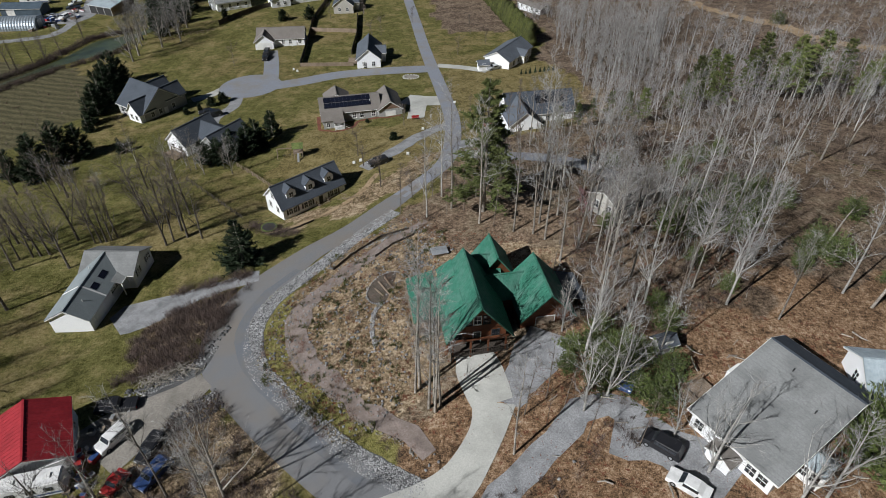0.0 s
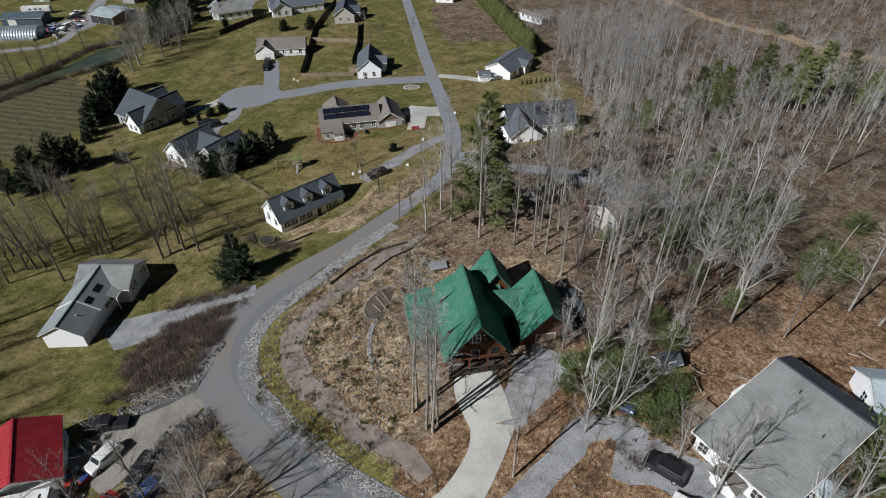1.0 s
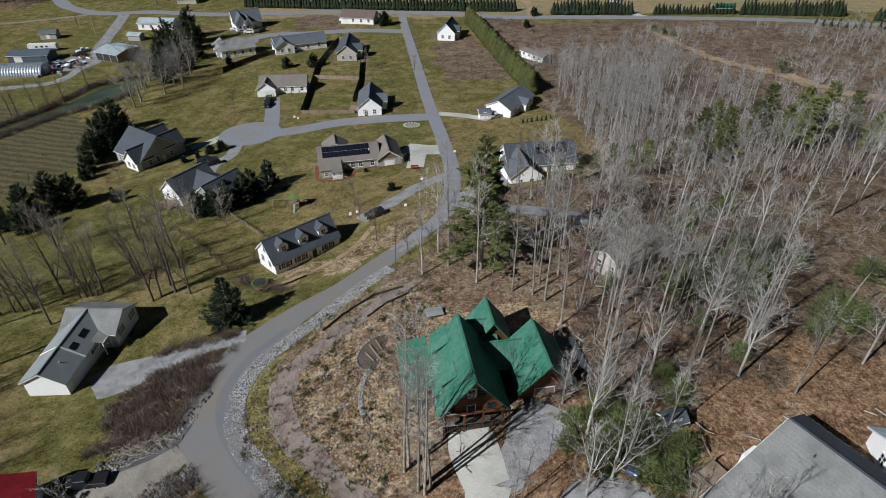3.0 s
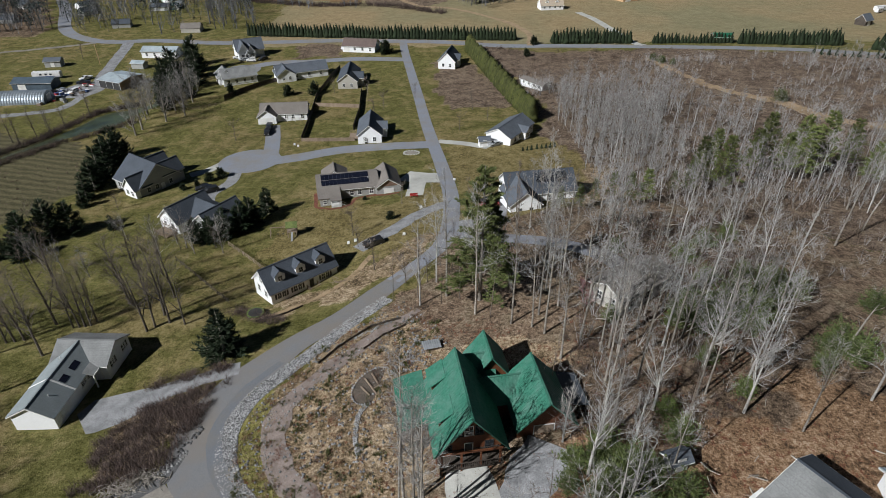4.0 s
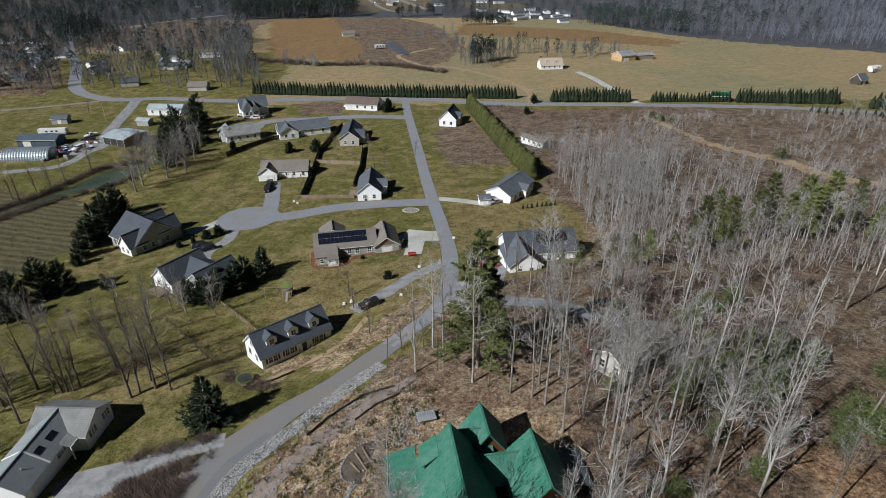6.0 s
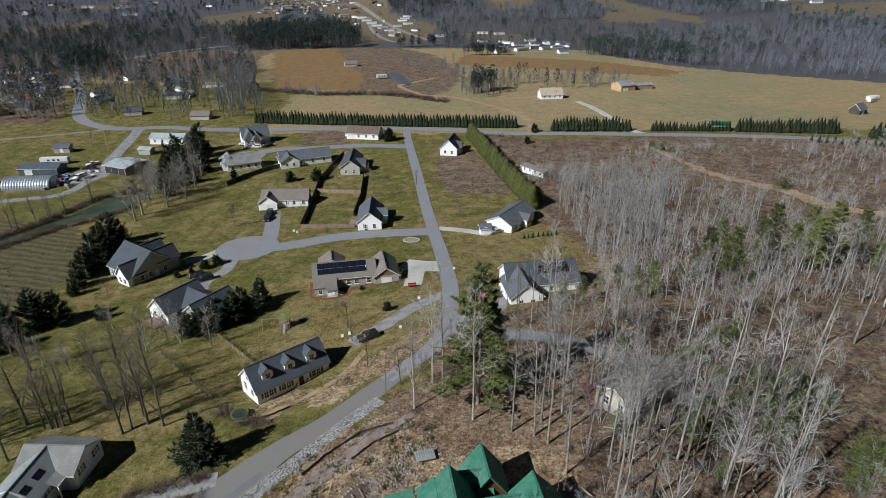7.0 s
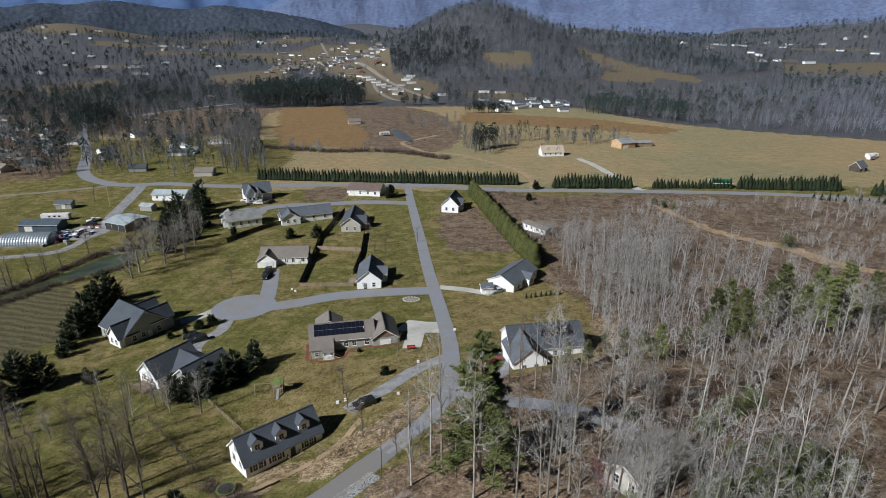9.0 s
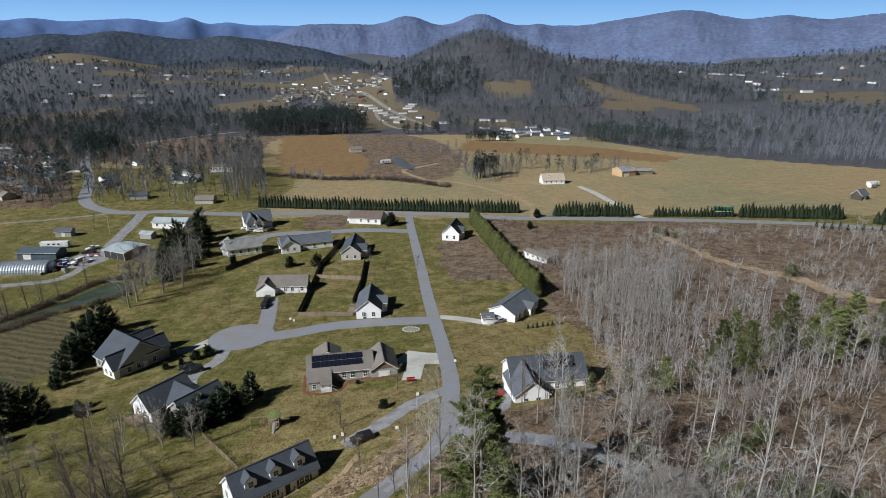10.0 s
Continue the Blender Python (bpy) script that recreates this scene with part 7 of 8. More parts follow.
def car(x, y, yaw, coat, kind, label, s=1.0):
    """A parked car: side profile drawn out across its width, glass band, lamps and four wheels."""
    c = thing("car", x, y, gz(x, y) + 0.1, yaw, label, "car")
    L = {"suv": 4.7, "pickup": 5.6, "sedan": 4.6}[kind] * s
    prof = {"suv": [(0, 0.35), (0, 0.85), (0.03, 1.0), (0.24, 1.08), (0.34, 1.62), (0.9, 1.66), (0.98, 1.1), (1, 0.9), (1, 0.35)],
            "pickup": [(0, 0.4), (0, 0.9), (0.03, 1.08), (0.26, 1.14), (0.34, 1.75), (0.58, 1.75), (0.62, 1.16), (1, 1.12), (1, 0.4)],
            "sedan": [(0, 0.3), (0, 0.7), (0.03, 0.82), (0.27, 0.92), (0.4, 1.38), (0.7, 1.38), (0.85, 0.98), (1, 0.92), (1, 0.3)]}[kind]
    bm = bmesh.new()
    rows = []
    for y_ in (-0.92, -0.84, 0.84, 0.92):
        rows.append([bm.verts.new(((px - 0.5) * L, y_ * (0.86 if pz > 1.3 else 1.0), pz - (0.05 if abs(y_) > 0.9 else 0))) for px, pz in prof])
    n = len(prof)
    for a, b in zip(rows, rows[1:]):
        for i in range(n):
            j = (i + 1) % n
            bm.faces.new((a[i], a[j], b[j], b[i]))
    bm.faces.new(rows[0][::-1]), bm.faces.new(rows[-1])
    body = part("body", bm, coat, c)
    g = {"suv": (0.29, 0.93, 1.12, 1.55), "pickup": (0.31, 0.6, 1.2, 1.66), "sedan": (0.34, 0.8, 0.95, 1.32)}[kind]
    for nm, q in (("side_window", ((g[0] + 0.04, -1), (g[1] - 0.05, -1))), ("side_window", ((g[0] + 0.04, 1), (g[1] - 0.05, 1)))):
        bm = bmesh.new()
        sg = q[0][1]
        box(bm, (q[0][0] - 0.5) * L, min(sg * 0.78, sg * 0.9), g[2], (q[1][0] - 0.5) * L, max(sg * 0.78, sg * 0.9), g[3])
        part(nm, bm, PANE, body)
    k = 3
    bm = bmesh.new()
    a, b = prof[k], prof[k + 1]
    nrm = Vector((-(b[1] - a[1]), 0, (b[0] - a[0]) * L)).normalized() * 0.03
    pts = [Vector(((p[0] - 0.5) * L, w, p[1])) + nrm for p, w in ((a, -0.74), (a, 0.74), (b, 0.7), (b, -0.7))]
    slab(bm, pts[0].lerp(pts[3], 0.1), pts[1].lerp(pts[2], 0.1), pts[2].lerp(pts[1], 0.08), pts[3].lerp(pts[0], 0.08), 0.02)
    part("windscreen", bm, PANE, body)
    for sy in (-0.66, 0.66):
        bm = bmesh.new()
        box(bm, -L / 2 - 0.02, sy - 0.16, 0.66, -L / 2 + 0.06, sy + 0.16, 0.82)
        part("headlight", bm, TRIM, body)
        bm = bmesh.new()
        box(bm, L / 2 - 0.05, sy - 0.14, 0.68, L / 2 + 0.02, sy + 0.14, 0.86)
        part("tail_light", bm, REDPAINT, body)
    if not WHEEL:
        for nm, r, d, m_ in (("tyre", 0.35, 0.22, RUBBER), ("rim", 0.2, 0.235, SILVERPAINT)):
            bm = bmesh.new()
            bmesh.ops.create_cone(bm, cap_ends=True, segments=14, radius1=r, radius2=r, depth=d, matrix=pose(0, 0, 0, 90))
            WHEEL[nm] = bpy.data.meshes.new(nm)
            bm.to_mesh(WHEEL[nm])
            bm.free()
            WHEEL[nm].materials.append(m_)
    for wx in (-0.31, 0.3):
        for wy in (-0.84, 0.84):
            w = new("wheel", WHEEL["tyre"])
            w.parent = c
            w.matrix_basis = pose(wx * L, wy, 0.33)
            r = new("rim", WHEEL["rim"])
            r.parent = w
    return c


car(-43, 45.3, 62, WHITEPAINT, "suv", "white suv with roof rack on a dirt yard")
car(-37, 43.4, 75, BLACKPAINT, "suv", "dark blue-black suv on a dirt yard")
car(-39.6, 38.6, 68, REDPAINT, "sedan", "small red car on a dirt yard", 0.72)
car(-35.2, 39.6, 62, BLUEPAINT, "suv", "dark blue suv at the yard edge")
car(-45, 50.8, 8, BLACKPAINT, "pickup", "black pickup parked by a boulder wall")
car(25, 39.2, -38, BLACKPAINT, "suv", "dark suv with roof rails on gravel")
car(26.6, 34.4, -38, WHITEPAINT, "sedan", "white car parked beside the grey house")
car(23.4, 48.6, 60, BLUEPAINT, "sedan", "blue car parked under bare branches")
car(-61.6, 207.4, 98, BLACKPAINT, "pickup", "dark pickup on a garage drive")
car(-60.8, 202.0, 96, BLACKPAINT, "suv", "dark suv on a garage drive")
car(-64.5, 155.6, 35, BLACKPAINT, "suv", "black suv beside the shaded house")
car(-67, 157.6, 20, BLACKPAINT, "sedan", "black car beside the shaded house")
car(11, 135, 5, BLACKPAINT, "sedan", "dark car parked by the woods")
car(11.4, 132.4, 5, REDPAINT, "sedan", "red car parked by the woods")
car(-52, 318, 80, WHITEPAINT, "pickup", "white pickup beside the brown-roofed house")
car(16, 183.6, 30, SILVERPAINT, "sedan", "silver car beside a white shed")
car(-14.5, 117.6, 30, BLACKPAINT, "suv", "black car under a cover on gravel")
for x, y, yaw, k, p in ((-101, 301, 15, "sedan", WHITEPAINT), (-97, 297, 25, "sedan", SILVERPAINT), (-93, 296, 5, "suv", WHITEPAINT), (-88, 298, 50, "suv", BLACKPAINT), (-156, 262, 20, "pickup", BLACKPAINT), (-154, 250, 80, "suv", WHITEPAINT), (-160, 252, 10, "sedan", SILVERPAINT), (-158, 268, 60, "pickup", WHITEPAINT), (-163, 249, 30, "sedan", BLACKPAINT)):
    car(x, y, yaw, p, k, "car parked in a yard among others")


def camper(x, y, yaw, label, L=7.0):
    c = thing("camper", x, y, gz(x, y) + 0.2, yaw, label, "camper")
    bm = bmesh.new()
    box(bm, -L / 2, -1.2, 0.4, L / 2, 1.2, 2.9)
    bmesh.ops.bevel(bm, geom=list(bm.edges), offset=0.18, segments=2, affect="EDGES")
    b = part("body", bm, WHITEPAINT, c)
    for px in (-2.0, 0.2, 2.0):
        bm = bmesh.new()
        box(bm, px - 0.35, -0.4, 2.9, px + 0.35, 0.3, 3.05)
        part("roof_hatch", bm, TRIM, b)
    for px in (-2.2, 0.0, 2.0):
        bm = bmesh.new()
        box(bm, px - 0.5, -1.23, 1.5, px + 0.5, -1.19, 2.2)
        part("side_window", bm, PANE, b)
    bm = bmesh.new()
    box(bm, -L / 2 + 0.3, -1.225, 0.9, L / 2 - 0.3, -1.2, 1.1)
    part("stripe", bm, BLUEPAINT, b)
    for px in (-0.5, 0.5):
        for py in (-1.05, 1.05):
            w = new("wheel", WHEEL["tyre"])
            w.parent = c
            w.matrix_basis = pose(px, py, 0.32)


camper(-49.2, 38.2, 14, "white camper trailer beside the red-roofed garage")
camper(267, 405, 20, "white camper parked at a field edge", 9)
camper(262, 398, 30, "white trailer parked at a field edge", 6)
camper(-176, 270, 7, "pale trailer in the work yard", 12)


# ---- yard things ----
def swing_set(x, y, yaw):
    s = thing("swing_set", x, y, gz(x, y), yaw, "wooden swing set with green roof and pale slide", "playset")
    for px in (-1.0, 1.0):
        for py in (-1.0, 1.0):
            bm = bmesh.new()
            box(bm, px - 0.08, py - 0.08, -0.2, px + 0.08, py + 0.08, 2.6)
            part("post", bm, WOOD, s)
    bm = bmesh.new()
    box(bm, -1.1, -1.1, 1.3, 1.1, 1.1, 1.42)
    part("platform", bm, WOOD, s)
    for sg in (-1, 1):
        bm = bmesh.new()
        q = [(-1.3, 0, 3.6), (1.3, 0, 3.6), (1.3, sg * 1.3, 2.6), (-1.3, sg * 1.3, 2.6)]
        slab(bm, *(q if sg < 0 else q[::-1]), 0.05)
        part("roof", bm, LAUREL, s)
    bm = bmesh.new()
    slab(bm, (-0.24, -1.1, 1.4), (-0.24, -3.2, 0.15), (0.24, -3.2, 0.15), (0.24, -1.1, 1.4), 0.1)
    part("slide", bm, SILVERPAINT, s, "pale slide")
    bm = bmesh.new()
    box(bm, -5.0, -0.08, 2.2, -1.0, 0.08, 2.36)
    part("swing_beam", bm, WOOD, s)
    for py in (-0.9, 0.9):
        bm = bmesh.new()
        slab(bm, (-5.06, 0, 2.3), (-5.06, py, -0.1), (-4.94, py, -0.1), (-4.94, 0, 2.3), 0.1)
        part("leg", bm, WOOD, s)
    for px in (-2.2, -3.4):
        bm = bmesh.new()
        box(bm, px - 0.25, -0.12, 0.45, px + 0.25, 0.12, 0.5)
        for q in (-0.24, 0.22):
            box(bm, px + q, -0.01, 0.5, px + q + 0.02, 0.01, 2.2)
        part("swing", bm, DARKTRIM, s)


swing_set(-34.8, 127.5, 8)


def covered_stack(x, y, yaw):
    """Building stuff piled under a sheet of white corrugated roofing."""
    s = thing("covered_stack", x, y, gz(x, y), yaw, "pile of boards under pale corrugated sheets behind the chalet", "stack")
    for k in range(4):
        bm = bmesh.new()
        box(bm, -1.5 + 0.06 * k, -0.9, 0.05 + k * 0.22, 1.5 - 0.04 * k, 0.9, 0.24 + k * 0.22)
        part("board", bm, WOOD, s)
    for k in (-1, 1):
        bm = bmesh.new()
        n = 16
        top = [[bm.verts.new((-1.75 + 3.5 * i / n, k * 0.6 + v * 0.62, 1.02 + 0.035 * (i % 2) + 0.02 * k + w)) for i in range(n + 1)] for v, w in ((-1, 0), (1, 0), (1, -0.02), (-1, -0.02))]
        for a, b in zip(top, top[1:] + top[:1]):
            for i in range(n):
                bm.faces.new((a[i], a[i + 1], b[i + 1], b[i]))
        part("sheet", bm, GALV, s, "pale corrugated sheet")
    return s


covered_stack(-0.6, 77.2, 15).scale = (0.8, 0.8, 0.8)


def garden_bed(x, y, yaw, a, b):
    """An oval bed of dark soil inside an edge of stones, crossed by weathered timbers."""
    g = thing("garden_bed", x, y, gz(x, y), yaw, "oval garden bed of dark soil edged with stones and timbers", "garden bed")
    bm = bmesh.new()
    ring = []
    for z, k in ((-0.8, 1.0), (0.1, 1.0), (0.16, 0.8)):
        ring.append([bm.verts.new((a * k * math.cos(6.2832 * i / 28), b * k * math.sin(6.2832 * i / 28), z)) for i in range(28)])
    for lo, hi in zip(ring, ring[1:]):
        for i in range(28):
            bm.faces.new((lo[i], lo[(i + 1) % 28], hi[(i + 1) % 28], hi[i]))
    bm.faces.new(ring[-1])
    part("soil", bm, MULCH, g)
    q = random.Random(5)
    for i in range(46):
        t = 6.2832 * i / 46
        v, f = ROCKS[i % 10]
        me_ = mesh_of("stone", v * q.uniform(0.16, 0.26), f, [STONES])
        o = new("stone", me_)
        o.parent = g
        o.matrix_basis = pose((a + 0.1) * math.cos(t), (b + 0.1) * math.sin(t), 0.08, 0, 0, q.uniform(0, 360))
    for u, v, ln, r in ((-0.4, 0.2, 3.6, 62), (0.9, 0.1, 3.2, 58), (0.2, -0.8, 2.0, -20), (-1.6, 0.3, 2.2, 70)):
        bm = bmesh.new()
        box(bm, -ln / 2, -0.09, 0.1, ln / 2, 0.09, 0.36, pose(u, v, 0, 0, 0, r))
        part("timber", bm, WOOD, g)


garden_bed(-9.0, 70.4, 62, 3.9, 2.5)
massed("rubble", ROCKS, [(-4 + rng.gauss(0, 1.6), 76 + rng.gauss(0, 1.6)) for _ in range(130)] + [(-1 + rng.gauss(0, 1.6), 79 + rng.gauss(0, 0.9)) for _ in range(50)], rng, STONES, "loose rubble stones behind the chalet", "stones", 0.07, 0.3)
for x, y, s in ((-41, 34, 0.6), (-36, 36, 0.55), (-29, 30, 0.7), (-48, 31, 0.7), (-38, 30, 0.7)):
    plant(rng.choice(LAWNTREE), x, y, rng.uniform(0, 360), s)
for x, y, s in ((-80, 62, 1.0), (-86, 70, 1.1), (-76, 56, 0.9), (-90, 58, 1.1), (-72, 52, 0.9), (-95, 68, 1.0), (-84, 50, 1.0), (-100, 76, 1.0), (-78, 68, 0.8), (-66, 50, 0.8), (-92, 82, 0.9)):
    plant(rng.choice(WIDE + BUSHY), x, y, rng.uniform(0, 360), s)
massed("home_brush", thin, [(38 + rng.gauss(0, 5), 244 + rng.gauss(0, 6)) for _ in range(40)], rng, TWIG, "thin brush round the mobile home", "brush", 0.8, 1.3)
massed("lumber_scraps", LOGS, [(-6 + rng.gauss(0, 1.6), 75.5 + rng.gauss(0, 1.6)) for _ in range(40)] + [(-20 + rng.gauss(0, 1.5), 104 + rng.gauss(0, 0.8)) for _ in range(12)], rng, WOOD, "scattered boards and branches", "lumber", 0.4, 0.9)


def trampoline(x, y, r):
    t = thing("trampoline", x, y, gz(x, y), 0, "round dark trampoline on the grass beside the cape house", "trampoline")
    bm = bmesh.new()
    bmesh.ops.create_cone(bm, cap_ends=True, segments=24, radius1=r, radius2=r, depth=0.05, matrix=Matrix.Translation((0, 0, 0.8)))
    part("mat", bm, DARKTRIM, t)
    bm = bmesh.new()
    rings = [[bm.verts.new((q * math.cos(6.2832 * i / 24), q * math.sin(6.2832 * i / 24), z)) for i in range(24)] for q, z in ((r, 0.84), (r + 0.3, 0.84), (r + 0.3, 0.76), (r, 0.76))]
    for a, b in zip(rings, rings[1:] + rings[:1]):
        for i in range(24):
            bm.faces.new((a[i], b[i], b[(i + 1) % 24], a[(i + 1) % 24]))
    part("pad", bm, LAUREL, t)
    for i in range(4):
        bm = bmesh.new()
        a = 1.57 * i + 0.5
        box(bm, r * math.cos(a) - 0.04, r * math.sin(a) - 0.04, -0.3, r * math.cos(a) + 0.04, r * math.sin(a) + 0.04, 0.78)
        part("leg", bm, GALV, t)


trampoline(-34.3, 95.0, 1.3)


def pole(x, y, h):
    p = thing("utility_pole", x, y, gz(x, y), 20, "tan wooden utility pole in the meadow", "pole")
    bm = bmesh.new()
    bmesh.ops.create_cone(bm, cap_ends=True, segments=8, radius1=0.16, radius2=0.11, depth=h, matrix=Matrix.Translation((0, 0, h / 2)))
    part("mast", bm, PLYWOOD, p)
    bm = bmesh.new()
    box(bm, -1.1, -0.06, h - 0.7, 1.1, 0.06, h - 0.55)
    part("crossarm", bm, WOOD, p)


pole(-163.5, 291.5, 9.5)
YARD_COATS = (WHITEPAINT, SILVERPAINT, REDPAINT, DARKTRIM, BLUEPAINT, WOOD)
for i, (x, y) in enumerate(scatter(rng, [(-47.6, 40.4), (-46.4, 49), (-44.6, 49), (-43.4, 41), (-41, 36), (-44, 36)], 22, 0.9, lambda x, y: math.dist((x, y), (-43, 45.3)) > 2.6) + scatter(rng, [(-186, 232), (-150, 236), (-148, 258), (-156, 262), (-160, 250), (-186, 248)], 34, 1.6, lambda x, y: clear_of(x, y, 6))):
    c = thing("yard_crate", x, y, gz(x, y), rng.uniform(0, 180), "painted crate or machine part in the work yard", "crate", "work yard clutter")
    bm = bmesh.new()
    w, d, e = rng.uniform(0.4, 1.2) * (0.55 if y < 100 else 1), rng.uniform(0.35, 0.8) * (0.6 if y < 100 else 1), rng.uniform(0.4, 1.2) * (0.7 if y < 100 else 1)
    box(bm, -w, -d, -0.1, w, d, e)
    bmesh.ops.bevel(bm, geom=list(bm.edges), offset=0.08, segments=1, affect="EDGES")
    part("body", bm, YARD_COATS[i % 6], c)
    bm = bmesh.new()
    box(bm, -w * 0.9, -d * 0.9, e, w * 0.9, d * 0.9, e + 0.08)
    part("cover", bm, YARD_COATS[(i + 2) % 6], c)


def mailbox(x, y):
    s = thing("utility_box", x, y, gz(x, y), 10, "small pale utility box on the grass", "box", "utility boxes")
    bm = bmesh.new()
    box(bm, -0.3, -0.25, 0, 0.3, 0.25, 0.55)
    bmesh.ops.bevel(bm, geom=list(bm.edges), offset=0.05, segments=1, affect="EDGES")
    part("body", bm, TRIM, s)
    bm = bmesh.new()
    box(bm, -0.36, -0.31, -0.1, 0.36, 0.31, 0.06)
    part("plinth", bm, CONCRETE, s)


for x, y in ((-49, 191), (-47.5, 189.5), (-5, 136), (-19, 121), (-20.5, 120.4), (-8, 120.5), (3.2, 155)):
    mailbox(x, y)


def planter(x, y, r):
    s = thing("flower_bed", x, y, gz(x, y), 0, "round stone-edged flower bed on the lawn", "flower bed")
    for i in range(16):
        a = 6.283 * i / 16
        bm = bmesh.new()
        box(bm, -0.3, -0.2, -0.1, 0.3, 0.2, 0.25, pose(r * math.cos(a), 0.7 * r * math.sin(a), 0, 0, 0, math.degrees(a) + 90))
        part("stone", bm, CONCRETE, s)
    bm = bmesh.new()
    bmesh.ops.create_cone(bm, cap_ends=True, segments=16, radius1=r, radius2=r * 0.8, depth=0.3, matrix=Matrix.Diagonal((1, 0.7, 1, 1)))
    part("soil", bm, DIRT, s)


planter(-10, 180, 2.4)


def bench(x, y, yaw):
    b = thing("bench", x, y, gz(x, y) + 0.08, yaw, "red wooden bench at the end of the pad", "bench")
    for py, z0, z1, d in ((0.0, 0.4, 0.46, 0.25), (0.27, 0.5, 0.95, 0.03)):
        bm = bmesh.new()
        box(bm, -1.0, py - d, z0, 1.0, py + d, z1)
        part("seat" if py == 0 else "backrest", bm, REDPAINT, b)
    for px in (-0.9, 0.9):
        bm = bmesh.new()
        box(bm, px - 0.05, -0.22, -0.05, px + 0.05, 0.27, 0.4)
        part("leg", bm, REDPAINT, b)


bench(-7.2, 144.2, 10)


def snag(x, y, h, lean, yaw):
    V, T = [], []
    p = bent(random.Random(int(x)), Vector((0, 0, -0.4)), Vector((lean, 0, 1)), h, 6, 0.06, 0.0)
    tube(V, T, p, [0.24, 0.2, 0.18, 0.15, 0.12, 0.08, 0.0], 6)
    for k, d in ((3, (0.6, 0.4, 0.5)), (4, (-0.5, 0.5, 0.4)), (5, (0.3, -0.7, 0.4))):
        tube(V, T, bent(random.Random(k), p[k], Vector(d), 2.2, 2, 0.2, 0.1), [0.1, 0.06, 0.0], 4)
    s = new("dead_snag", mesh_of("dead_snag", np.array(V), np.array(T), [BARK]))
    s.matrix_basis = pose(x, y, gz(x, y), 0, 0, yaw)
    tagged(s, "pale broken dead trunk standing in scrub", "dead tree")


for x, y, h_, l_, w_ in ((70, 106.3, 13, 0.1, 0), (77.8, 108, 16, 0.06, 60), (60.3, 60.6, 18, 0.3, 20), (58.4, 72, 10, 0.15, 40), (88, 116, 10, 0.1, 10), (54.9, 85.2, 12, 0.1, 200), (92, 128, 12, 0.05, 90)):
    snag(x, y, h_, l_, w_)

# ---- the far valley ----
def far_bare(seed, n=34):
    """A leafless tree as seen from afar: a stem, and a tall loose head of upswept twigs."""
    q = random.Random(seed)
    V, T = [], []
    h, rr = q.uniform(11, 15), q.uniform(2.8, 4.4)
    wide = 1.0 if n > 20 else 1.7
    for i in range(n):
        b = q.uniform(0, 3.14)
        if i < 2:
            p, t, w = (0, 0, -1), (q.uniform(-0.4, 0.4), q.uniform(-0.4, 0.4), h), 0.17 * wide
        else:
            a, f = q.uniform(0, 6.28), q.uniform(0.3, 0.95)
            g = rr * q.uniform(0.4, 1.0) * math.sin(math.pi * min(1.0, 0.25 + 0.75 * f)) ** 0.6
            z = h * f
            p = (0.25 * g * math.cos(a), 0.25 * g * math.sin(a), z - 0.5 * g)
            t = (g * math.cos(a), g * math.sin(a), z + q.uniform(0.4, 1.4) * g)
            w = q.uniform(0.09, 0.2) * wide
        k = len(V)
        V.extend([(p[0] - math.cos(b) * w, p[1] - math.sin(b) * w, p[2]), (p[0] + math.cos(b) * w, p[1] + math.sin(b) * w, p[2]), t])
        T.append((k, k + 1, k + 2))
    return np.array(V), np.array(T)


def far_pine(seed, n=46):
    """A far pine: a bare lower stem and a ragged, rounded head of small boughs."""
    q = random.Random(seed)
    V, T = [], []
    h, r, low = q.uniform(12, 17), q.uniform(2.2, 3.6), q.uniform(0.2, 0.4)
    V.extend([(-0.2, 0, -1), (0.2, 0, -1), (0, 0, h)])
    T.append((0, 1, 2))
    for i in range(n):
        f = q.random() ** 0.8
        a, z = q.uniform(0, 6.28), h * (low + (1 - low) * f)
        g = r * (math.sin(math.pi * (0.12 + 0.85 * f)) ** 0.55) * q.uniform(0.45, 1.0)
        c = Vector((g * math.cos(a), g * math.sin(a), z))
        u = Vector((q.gauss(0, 1), q.gauss(0, 1), q.gauss(0, 0.55))).normalized()
        v = u.cross(Vector((q.gauss(0, 1), q.gauss(0, 1), q.gauss(0, 1)))).normalized()
        s = q.uniform(0.6, 1.15) * (46 / n) ** 0.5
        k = len(V)
        V.extend([tuple(c + u * s), tuple(c - u * 0.6 * s + v * 0.7 * s), tuple(c - u * 0.6 * s - v * 0.7 * s)])
        T.append((k, k + 1, k + 2))
    return np.array(V), np.array(T)


# haze of distance is tinted into the far twig and needle colours
HAZETWIG = surface("hazed_twigs", (0.09, 0.104, 0.136), (0.25, 0.268, 0.315), 0.5, 0.012, 0.95, bump=0, vary=0.9, pieces=True)
OAKTWIG = surface("oak_twigs", (0.055, 0.058, 0.065), (0.22, 0.223, 0.232), 0.5, 0.02, 0.95, bump=0, vary=0.9, pieces=True, stain=(0.07, 0.065, 0.06))
HAZEPINE = surface("hazed_needles", (0.015, 0.028, 0.026), (0.046, 0.066, 0.06), 0.5, 0.012, 0.95, bump=0, vary=0.9, pieces=True)
FB, FP, NP = [far_bare(s) for s in range(8)], [far_pine(s) for s in range(6)], [far_pine(20 + s, 110) for s in range(8)]
DB, DP = [far_bare(40 + s, 12) for s in range(6)], [far_pine(60 + s, 20) for s in range(6)]


